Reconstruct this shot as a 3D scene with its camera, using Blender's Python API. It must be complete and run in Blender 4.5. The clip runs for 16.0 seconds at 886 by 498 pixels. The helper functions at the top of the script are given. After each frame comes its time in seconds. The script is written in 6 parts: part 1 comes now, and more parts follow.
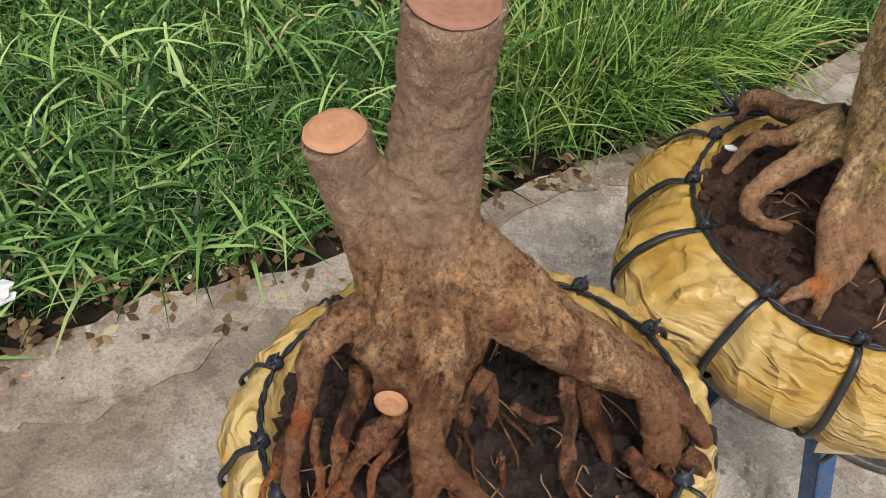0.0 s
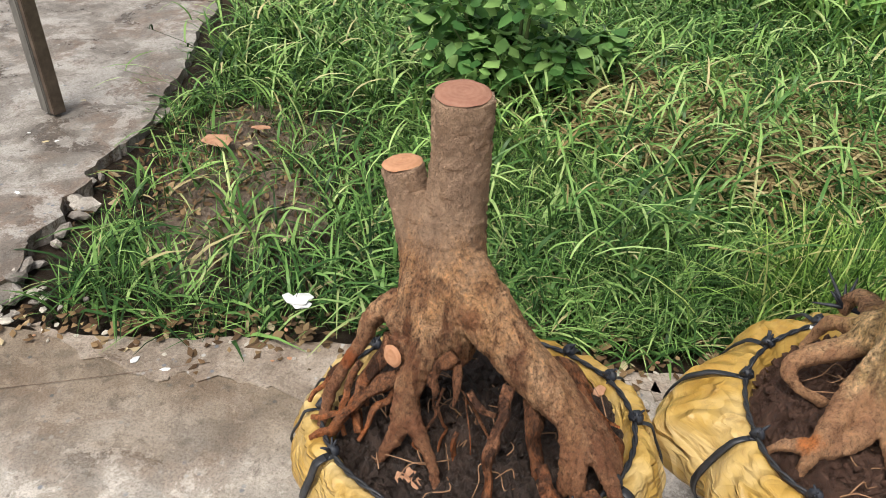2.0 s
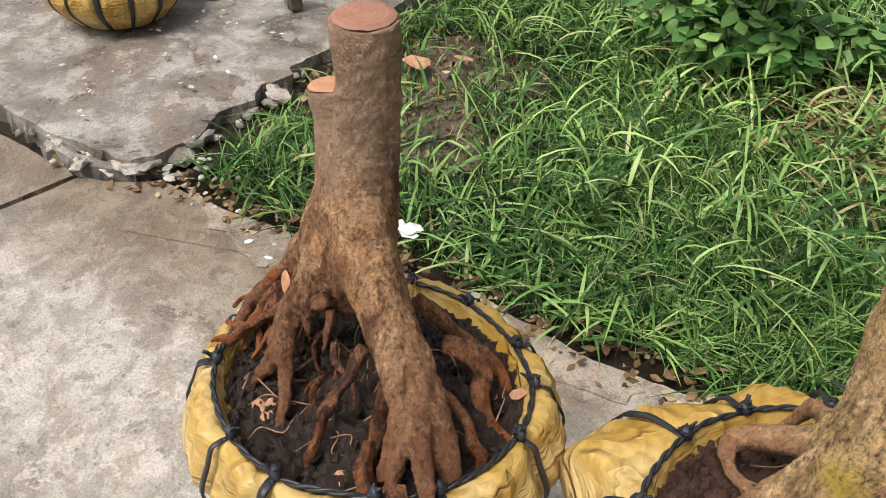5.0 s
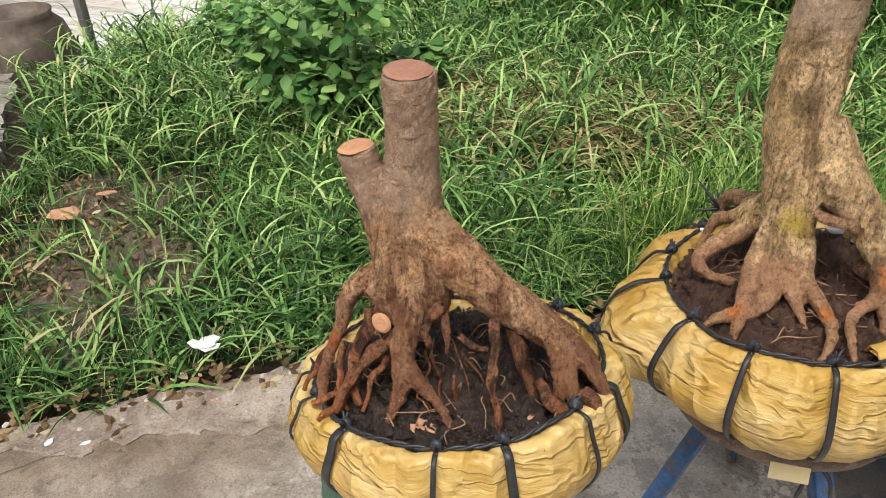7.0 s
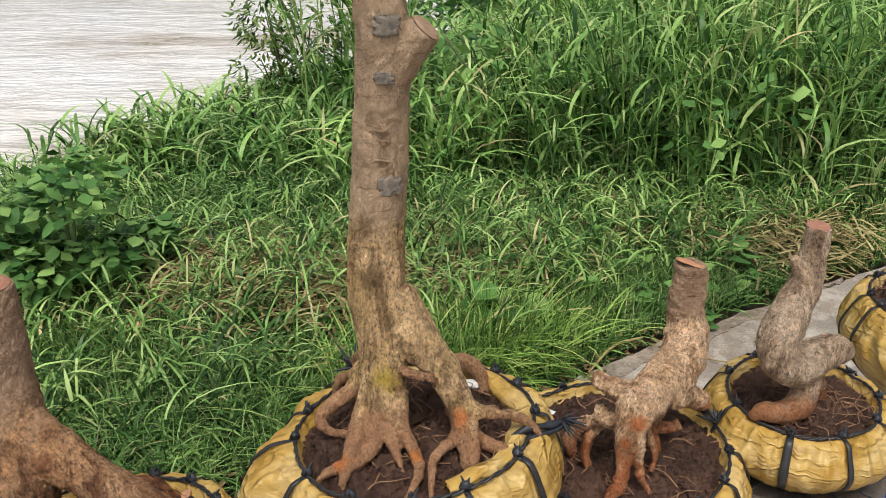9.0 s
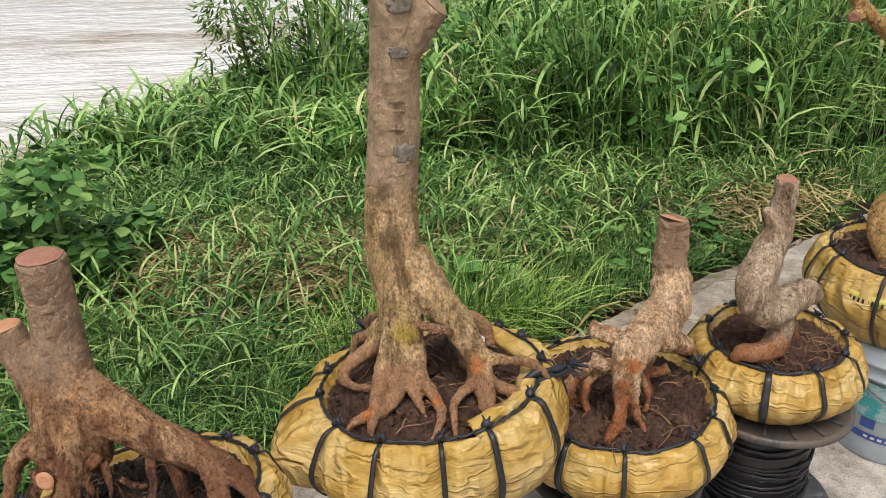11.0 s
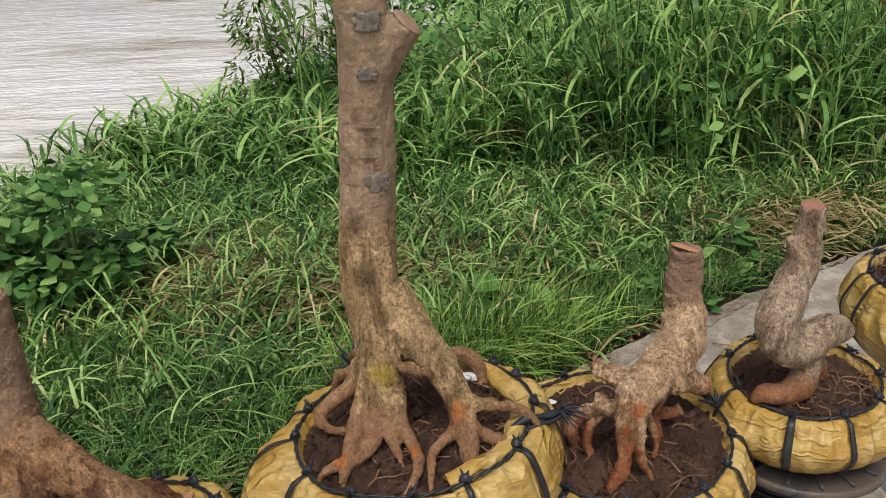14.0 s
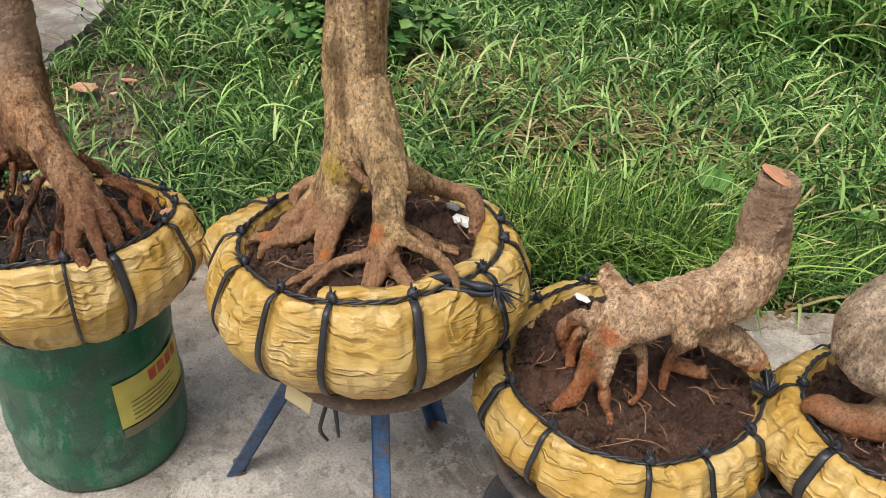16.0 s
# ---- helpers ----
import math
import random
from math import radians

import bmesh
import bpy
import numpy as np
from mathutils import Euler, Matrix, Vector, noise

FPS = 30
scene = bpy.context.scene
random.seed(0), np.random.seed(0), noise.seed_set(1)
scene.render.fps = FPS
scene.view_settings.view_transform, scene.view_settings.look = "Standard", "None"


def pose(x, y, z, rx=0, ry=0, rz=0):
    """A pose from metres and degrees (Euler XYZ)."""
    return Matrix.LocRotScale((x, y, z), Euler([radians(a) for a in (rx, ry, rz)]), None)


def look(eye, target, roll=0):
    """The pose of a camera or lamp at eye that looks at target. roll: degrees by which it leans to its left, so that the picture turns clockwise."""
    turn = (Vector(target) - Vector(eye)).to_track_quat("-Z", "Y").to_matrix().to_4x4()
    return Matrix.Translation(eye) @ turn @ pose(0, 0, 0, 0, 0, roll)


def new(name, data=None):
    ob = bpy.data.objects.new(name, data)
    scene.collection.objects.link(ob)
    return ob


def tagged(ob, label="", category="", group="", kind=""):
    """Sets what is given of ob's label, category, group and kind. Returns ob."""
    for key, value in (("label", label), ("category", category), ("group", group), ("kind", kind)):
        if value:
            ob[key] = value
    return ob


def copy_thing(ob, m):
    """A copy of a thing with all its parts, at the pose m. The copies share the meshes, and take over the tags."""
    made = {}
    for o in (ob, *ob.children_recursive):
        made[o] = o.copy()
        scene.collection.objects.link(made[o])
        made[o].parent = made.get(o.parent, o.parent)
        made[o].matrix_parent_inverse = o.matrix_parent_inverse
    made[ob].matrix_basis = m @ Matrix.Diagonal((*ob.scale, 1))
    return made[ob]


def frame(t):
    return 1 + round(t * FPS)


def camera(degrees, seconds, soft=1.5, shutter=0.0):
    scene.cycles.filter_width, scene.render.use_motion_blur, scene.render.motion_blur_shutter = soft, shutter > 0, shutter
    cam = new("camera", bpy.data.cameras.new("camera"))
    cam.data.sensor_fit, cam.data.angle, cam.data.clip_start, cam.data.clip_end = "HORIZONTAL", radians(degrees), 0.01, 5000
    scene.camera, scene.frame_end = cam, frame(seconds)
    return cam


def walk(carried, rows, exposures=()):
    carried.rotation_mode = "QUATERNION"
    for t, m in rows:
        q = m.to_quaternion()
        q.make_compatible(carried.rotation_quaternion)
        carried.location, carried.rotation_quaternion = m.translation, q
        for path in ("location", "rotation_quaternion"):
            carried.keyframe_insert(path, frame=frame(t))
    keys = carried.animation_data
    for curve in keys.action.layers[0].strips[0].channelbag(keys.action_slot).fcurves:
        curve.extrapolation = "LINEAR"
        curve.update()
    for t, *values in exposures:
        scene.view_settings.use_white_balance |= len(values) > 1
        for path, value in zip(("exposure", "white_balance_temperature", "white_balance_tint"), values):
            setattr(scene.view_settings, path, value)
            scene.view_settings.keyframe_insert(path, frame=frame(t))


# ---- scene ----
cam = camera(58.0, 16.0, soft=0.5)
EXPOSURES = [(0.0, -0.08), (0.7, 0.08), (1.5, 0.22), (6.0, 0.22), (8.0, 0.08), (9.0, -0.06), (11.5, -0.02), (12.0, 0.02), (12.5, -0.28), (13.4, -0.36), (14.0, -0.34), (14.5, 0.06), (15.0, 0.12), (16.0, 0.15)]
PATH = [
    (0, (0.036, 0.056, 1.396), (0.069, 1.38, -0.103), 8.0),
    (0.5, (0.312, -0.006, 1.412), (-0.139, 1.25, -0.078), 3.6),
    (1, (0.386, -0.1, 1.432), (-0.283, 1.145, 0.017), 1.7),
    (1.5, (0.421, -0.193, 1.503), (-0.319, 1.182, 0.254), 0.8),
    (2, (0.534, -0.15, 1.503), (-0.438, 1.136, 0.319), 1.4),
    (2.5, (0.775, 0.001, 1.494), (-0.435, 0.987, 0.244), 3.4),
    (3, (0.843, 0.098, 1.476), (-0.47, 0.854, 0.171), 3.0),
    (3.2, (0.833, 0.132, 1.463), (-0.502, 0.827, 0.146), 2.8),
    (5.3, (0.746, 0.258, 1.448), (-0.613, 0.986, 0.174), 0.8),
    (5.5, (0.704, 0.148, 1.448), (-0.532, 1.102, 0.199), -1.1),
    (6, (0.702, -0.073, 1.512), (-0.281, 1.203, 0.327), -1.6),
    (6.5, (0.669, -0.221, 1.514), (-0.139, 1.207, 0.37), -2.2),
    (7, (0.437, -0.383, 1.486), (-0.172, 1.166, 0.378), -2.3),
    (7.5, (0.379, -0.443, 1.547), (0.016, 1.209, 0.479), -2.3),
    (8, (0.536, -0.397, 1.595), (0.335, 1.284, 0.53), -0.5),
    (8.5, (0.758, -0.388, 1.562), (0.591, 1.361, 0.606), -0.1),
    (9, (0.811, -0.413, 1.604), (0.602, 1.406, 0.799), -0.8),
    (9.2, (0.804, -0.404, 1.649), (0.574, 1.436, 0.901), -0.8),
    (11.3, (0.721, -0.558, 1.601), (0.648, 1.237, 0.723), -1.4),
    (11.5, (0.721, -0.552, 1.607), (0.669, 1.228, 0.696), -0.8),
    (12, (0.701, -0.547, 1.618), (0.677, 1.259, 0.759), -0.5),
    (12.5, (0.691, -0.555, 1.648), (0.654, 1.321, 0.956), -0.8),
    (13, (0.714, -0.543, 1.714), (0.638, 1.372, 1.14), -0.5),
    (13.5, (0.754, -0.518, 1.699), (0.633, 1.392, 1.118), -1.4),
    (14, (0.837, -0.409, 1.603), (0.612, 1.402, 0.784), -3.2),
    (14.5, (0.964, -0.285, 1.518), (0.577, 1.363, 0.454), -4.6),
    (15, (1.101, -0.181, 1.461), (0.574, 1.334, 0.266), -2.8),
    (15.5, (1.275, -0.074, 1.454), (0.558, 1.327, 0.22), 1.1),
    (16, (1.455, 0.003, 1.47), (0.409, 1.276, 0.337), 3.1),
]
walk(cam, [(t, look(eye, target, roll)) for t, eye, target, roll in PATH], EXPOSURES)

# ---- daylight: overcast sky, weak wide sun ----
world = bpy.data.worlds.new("sky_world")
scene.world = world
world.use_nodes = True
wn = world.node_tree
sky = wn.nodes.new("ShaderNodeTexSky")
sky.sky_type = 'NISHITA'
sky.sun_disc = False
sky.sun_elevation = radians(58)
sky.sun_rotation = radians(200)
sky.dust_density = 6.0
sky.air_density = 1.2
soften = wn.nodes.new("ShaderNodeHueSaturation")
soften.inputs["Saturation"].default_value = 0.35
wn.links.new(sky.outputs[0], soften.inputs["Color"])
wn.links.new(soften.outputs[0], wn.nodes["Background"].inputs[0])
wn.nodes["Background"].inputs[1].default_value = 0.118
sun_data = bpy.data.lights.new("sun", 'SUN')
sun_data.energy = 2.4
sun_data.angle = radians(24)
sun_data.color = (1.0, 0.96, 0.9)
sun = new("sun", sun_data)
sun.matrix_world = look((0.9, -2.0, 6.0), (0, 0.6, 0))


# ---- materials ----
def ramp_node(nt, stops, fac):
    r = nt.nodes.new("ShaderNodeValToRGB")
    els = r.color_ramp.elements
    while len(els) < len(stops):
        els.new(0.5)
    for e, (p, c) in zip(els, stops):
        e.position = p
        e.color = (*c, 1)
    nt.links.new(fac, r.inputs[0])
    return r.outputs[0]


def noise_node(nt, scale, detail=5, rough=0.6, stretch=(1, 1, 1), coords="Object", distort=0.0, turn=(0, 0, 0)):
    tc = nt.nodes.new("ShaderNodeTexCoord")
    mp = nt.nodes.new("ShaderNodeMapping")
    mp.inputs["Scale"].default_value = stretch
    mp.inputs["Rotation"].default_value = tuple(radians(v) for v in turn)
    nt.links.new(tc.outputs[coords], mp.inputs[0])
    n = nt.nodes.new("ShaderNodeTexNoise")
    n.inputs["Scale"].default_value = scale
    n.inputs["Detail"].default_value = detail
    n.inputs["Roughness"].default_value = rough
    n.inputs["Distortion"].default_value = distort
    nt.links.new(mp.outputs[0], n.inputs["Vector"])
    return n.outputs["Fac"]


def mix_node(nt, a, b, fac, mode='MIX'):
    m = nt.nodes.new("ShaderNodeMix")
    m.data_type = 'RGBA'
    m.blend_type = mode
    for sock, v in ((m.inputs[0], fac), (m.inputs[6], a), (m.inputs[7], b)):
        if isinstance(v, (int, float)):
            sock.default_value = v
        elif isinstance(v, tuple):
            sock.default_value = (*v, 1)
        else:
            nt.links.new(v, sock)
    return m.outputs[2]


def bump_node(nt, heights):
    last = None
    for h, strength, dist in heights:
        b = nt.nodes.new("ShaderNodeBump")
        b.inputs["Strength"].default_value = strength
        b.inputs["Distance"].default_value = dist
        nt.links.new(h, b.inputs["Height"])
        if last is not None:
            nt.links.new(last, b.inputs["Normal"])
        last = b.outputs[0]
    return last


def material(name, colour=None, rough=0.7, metal=0.0, spec=0.5):
    m = bpy.data.materials.new(name)
    m.use_nodes = True
    nt = m.node_tree
    p = nt.nodes["Principled BSDF"]
    p.inputs["Roughness"].default_value = rough
    p.inputs["Metallic"].default_value = metal
    p.inputs["Specular IOR Level"].default_value = spec
    if colour:
        p.inputs["Base Color"].default_value = (*colour, 1)
    return m, nt, p


def plain(name, c1, c2, scale=20, rough=0.7, bump=0.3, dist=0.002, metal=0.0, spec=0.5, detail=6, stretch=(1, 1, 1)):
    m, nt, p = material(name, None, rough, metal, spec)
    n = noise_node(nt, scale, detail, 0.65, stretch)
    big = noise_node(nt, scale * 0.13, 3, 0.5)
    c = ramp_node(nt, [(0.3, c1), (0.7, c2)], n)
    c = mix_node(nt, c, tuple(0.6 * v for v in c1), ramp_node(nt, [(0.5, (0, 0, 0)), (0.75, (0.7, 0.7, 0.7))], big))
    nt.links.new(c, p.inputs["Base Color"])
    if bump:
        nt.links.new(bump_node(nt, [(n, bump, dist)]), p.inputs["Normal"])
    return m


def concrete(name, light, mid, dark, mud=(0.20, 0.150, 0.105), damp=False):
    """Worn damp cement: pale scuffs, brown mud films, dark wet patches, bluish stone flakes."""
    m, nt, p = material(name, None, 0.75)
    big = noise_node(nt, 3.4, 8, 0.66, distort=0.7)
    film = noise_node(nt, 2.1, 7, 0.7, distort=1.2)
    med = noise_node(nt, 21, 8, 0.74, distort=0.4)
    fine = noise_node(nt, 150, 4, 0.7)
    c = ramp_node(nt, [(0.36, dark), (0.46, mid), (0.57, light)], big)
    c = mix_node(nt, c, mud, ramp_node(nt, [(0.50, (0, 0, 0)), (0.60, (0.75, 0.75, 0.75))], film))
    c = mix_node(nt, c, dark, ramp_node(nt, [(0.55, (0, 0, 0)), (0.63, (0.8, 0.8, 0.8))], med))
    c = mix_node(nt, c, light, ramp_node(nt, [(0.36, (0.85, 0.85, 0.85)), (0.43, (0, 0, 0))], med))
    skin = noise_node(nt, 6.5, 11, 0.74, distort=0.3)
    c = mix_node(nt, c, tuple(0.62 * v for v in mid), ramp_node(nt, [(0.525, (0, 0, 0)), (0.545, (0.55, 0.55, 0.55))], skin))
    c = mix_node(nt, c, tuple(1.18 * v for v in light), ramp_node(nt, [(0.43, (0.6, 0.6, 0.6)), (0.445, (0, 0, 0))], skin))
    grit = ramp_node(nt, [(0.32, (0.62, 0.59, 0.56)), (0.5, (1, 1, 1)), (0.68, (1.22, 1.2, 1.18))], fine)
    c = mix_node(nt, c, grit, 1.0, 'MULTIPLY')
    tc = nt.nodes.new("ShaderNodeTexCoord")
    vor = nt.nodes.new("ShaderNodeTexVoronoi")
    vor.inputs["Scale"].default_value = 30
    nt.links.new(tc.outputs["Object"], vor.inputs["Vector"])
    flake = ramp_node(nt, [(0.12, (1, 1, 1)), (0.22, (0, 0, 0))], vor.outputs["Distance"])
    pick = noise_node(nt, 5, 4, 0.65)
    some = ramp_node(nt, [(0.47, (0, 0, 0)), (0.55, (0.85, 0.85, 0.85))], pick)
    both = mix_node(nt, flake, some, 1.0, 'MULTIPLY')
    stone = ramp_node(nt, [(0.3, (0.13, 0.155, 0.19)), (0.6, (0.46, 0.45, 0.43))], vor.outputs["Color"])
    c = mix_node(nt, c, stone, both)
    wet = ramp_node(nt, [(0.38, (0.22, 0.22, 0.22)), (0.5, (0.7, 0.7, 0.7))], big)
    if damp:
        # rain-soaked band beside the grass, with a ragged limit
        off = nt.nodes.new("ShaderNodeVectorMath")
        off.operation = 'DOT_PRODUCT'
        nt.links.new(tc.outputs["Object"], off.inputs[0])
        off.inputs[1].default_value = (0.558, -0.83, 0)
        ad = nt.nodes.new("ShaderNodeMath")
        ad.operation = 'MULTIPLY_ADD'
        nt.links.new(noise_node(nt, 4.5, 8, 0.7, distort=0.8), ad.inputs[0])
        ad.inputs[1].default_value = 0.6
        far = nt.nodes.new("ShaderNodeMath")
        far.operation = 'ADD'
        far.inputs[1].default_value = 0.83
        nt.links.new(off.outputs["Value"], far.inputs[0])
        nt.links.new(far.outputs[0], ad.inputs[2])
        band = ramp_node(nt, [(0.16, (1, 1, 1)), (0.33, (0.75, 0.75, 0.75)), (0.52, (0, 0, 0))], ad.outputs[0])
        sp = nt.nodes.new("ShaderNodeSeparateXYZ")
        nt.links.new(tc.outputs["Object"], sp.inputs[0])
        along = nt.nodes.new("ShaderNodeMapRange")
        for key, v in (("From Min", -0.45), ("From Max", 0.15), ("To Min", 1.0), ("To Max", 0.2)):
            along.inputs[key].default_value = v
        nt.links.new(sp.outputs[0], along.inputs[0])
        band = mix_node(nt, band, along.outputs[0], 1.0, 'MULTIPLY')
        c = mix_node(nt, c, mix_node(nt, c, (0.52, 0.45, 0.37), 1.0, 'MULTIPLY'), band)
        wet = mix_node(nt, wet, (0.30, 0.30, 0.30), band)
    nt.links.new(c, p.inputs["Base Color"])
    nt.links.new(wet, p.inputs["Roughness"])
    nt.links.new(bump_node(nt, [(big, 0.5, 0.012), (skin, 0.6, 0.010), (med, 0.6, 0.007), (fine, 0.5, 0.002)]), p.inputs["Normal"])
    return m


def stain(nt, c, at, radius, colour, amount=0.8):
    """A ragged stain round one place of the bark."""
    tc = nt.nodes.new("ShaderNodeTexCoord")
    dist = nt.nodes.new("ShaderNodeVectorMath")
    dist.operation = 'DISTANCE'
    nt.links.new(tc.outputs["Object"], dist.inputs[0])
    dist.inputs[1].default_value = at
    div = nt.nodes.new("ShaderNodeMath")
    div.operation = 'DIVIDE'
    nt.links.new(dist.outputs["Value"], div.inputs[0])
    div.inputs[1].default_value = radius * 2
    ad = nt.nodes.new("ShaderNodeMath")
    ad.operation = 'ADD'
    nt.links.new(div.outputs[0], ad.inputs[0])
    nt.links.new(noise_node(nt, 38, 7, 0.8, (1, 1, 0.5), distort=0.5), ad.inputs[1])
    return mix_node(nt, c, colour, ramp_node(nt, [(0.74, (amount,) * 3), (1.08, (0, 0, 0))], ad.outputs[0]))


def bark(name, lo, hi, streak_c, red, z_red, z_top, scale=1.0, red_amount=1.0, tint=(0.34, 0.22, 0.08), tint_amount=0.5, smooth_z=None, smooth_c=(0.36, 0.25, 0.17), stains=()):
    """Bark: tan with long dark streaks, ochre crust and pits; red-brown where it was under the soil (below z_red); smooth above smooth_z."""
    m, nt, p = material(name, None, 0.62, spec=0.2)
    med = noise_node(nt, 34 * scale, 8, 0.72, (1, 1, 0.55))
    streak = noise_node(nt, 30 * scale, 6, 0.68, (1, 1, 0.10), distort=0.5)
    big = noise_node(nt, 11 * scale, 5, 0.65, (1, 1, 0.4), distort=0.8)
    other = noise_node(nt, 17 * scale, 7, 0.74, (1, 1, 0.5), distort=0.6)
    fine = noise_node(nt, 210 * scale, 5, 0.8, (1, 1, 0.6))
    crust = noise_node(nt, 95 * scale, 6, 0.8, (1, 1, 0.8), distort=0.6)
    c = ramp_node(nt, [(0.34, lo), (0.62, hi)], med)
    c = mix_node(nt, c, tint, ramp_node(nt, [(0.47, (0, 0, 0)), (0.60, (tint_amount,) * 3)], other))
    c = mix_node(nt, c, streak_c, mix_node(nt, ramp_node(nt, [(0.46, (0, 0, 0)), (0.56, (0.92, 0.92, 0.92))], streak), ramp_node(nt, [(0.40, (0.1, 0.1, 0.1)), (0.54, (1, 1, 1))], big), 1.0, 'MULTIPLY'))
    geo = nt.nodes.new("ShaderNodeTexCoord")
    sep = nt.nodes.new("ShaderNodeSeparateXYZ")
    nt.links.new(geo.outputs["Object"], sep.inputs[0])

    def height_mask(z_lo, z_hi, v_lo, v_hi, rough_noise):
        mr = nt.nodes.new("ShaderNodeMapRange")
        for key, v in (("From Min", z_lo), ("From Max", z_hi), ("To Min", v_lo), ("To Max", v_hi)):
            mr.inputs[key].default_value = v
        nt.links.new(sep.outputs[2], mr.inputs[0])
        ad = nt.nodes.new("ShaderNodeMath")
        ad.operation = 'ADD'
        nt.links.new(mr.outputs[0], ad.inputs[0])
        nt.links.new(rough_noise, ad.inputs[1])
        return ad.outputs[0]

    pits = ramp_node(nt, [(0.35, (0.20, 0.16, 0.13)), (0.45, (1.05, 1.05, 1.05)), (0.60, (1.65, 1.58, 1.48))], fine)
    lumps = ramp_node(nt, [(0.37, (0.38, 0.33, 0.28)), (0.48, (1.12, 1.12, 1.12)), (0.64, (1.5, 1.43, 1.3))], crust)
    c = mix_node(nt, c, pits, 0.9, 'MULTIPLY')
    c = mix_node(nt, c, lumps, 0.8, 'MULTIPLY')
    rough = [(big, 0.5, 0.014), (streak, 0.6, 0.010), (crust, 1.0, 0.011), (fine, 1.0, 0.004)]
    if smooth_z:
        above = ramp_node(nt, [(0.45, (0, 0, 0)), (0.7, (0.85, 0.85, 0.85))], height_mask(smooth_z - 0.08, smooth_z + 0.12, -0.2, 0.7, noise_node(nt, 13, 6, 0.7, (1, 1, 0.4))))
        sm = mix_node(nt, smooth_c, ramp_node(nt, [(0.35, (0.75, 0.72, 0.7)), (0.65, (1.18, 1.15, 1.12))], med), 1.0, 'MULTIPLY')
        ringy = noise_node(nt, 30, 4, 0.6, (0.5, 0.5, 3.5), distort=0.4)
        sm = mix_node(nt, sm, ramp_node(nt, [(0.33, (0.55, 0.5, 0.45)), (0.40, (1, 1, 1))], ringy), 1.0, 'MULTIPLY')
        sm = mix_node(nt, sm, ramp_node(nt, [(0.34, (0.6, 0.57, 0.55)), (0.46, (1, 1, 1))], fine), 0.7, 'MULTIPLY')
        c = mix_node(nt, c, sm, above)
    low = height_mask(z_top, z_red, -0.25, 0.55 * red_amount, noise_node(nt, 30 * scale, 6, 0.72))
    redc = mix_node(nt, red, pits, 0.6, 'MULTIPLY')
    c = mix_node(nt, c, redc, ramp_node(nt, [(0.64, (0, 0, 0)), (0.92, (0.8, 0.8, 0.8))], low))
    for at, radius, colour in stains:
        c = stain(nt, c, at, radius, mix_node(nt, colour, pits, 0.6, 'MULTIPLY'))
    nt.links.new(c, p.inputs["Base Color"])
    nt.links.new(bump_node(nt, rough), p.inputs["Normal"])
    return m


def leafy(name, stops, rough=0.5, trans=0.10):
    """Leaves and grass: colour varies by island; light passes through a little."""
    m, nt, p = material(name, None, rough, spec=0.16)
    g = nt.nodes.new("ShaderNodeNewGeometry")
    c = ramp_node(nt, stops, g.outputs["Random Per Island"])
    n = noise_node(nt, 1.3, 3, 0.5)
    c = mix_node(nt, c, ramp_node(nt, [(0.3, (0.75, 0.8, 0.7)), (0.7, (1.2, 1.15, 1.0))], n), 1.0, 'MULTIPLY')
    nt.links.new(c, p.inputs["Base Color"])
    tr = nt.nodes.new("ShaderNodeBsdfTranslucent")
    nt.links.new(c, tr.inputs[0])
    mx = nt.nodes.new("ShaderNodeMixShader")
    mx.inputs[0].default_value = trans
    nt.links.new(p.outputs[0], mx.inputs[1])
    nt.links.new(tr.outputs[0], mx.inputs[2])
    nt.links.new(mx.outputs[0], nt.nodes["Material Output"].inputs[0])
    return m


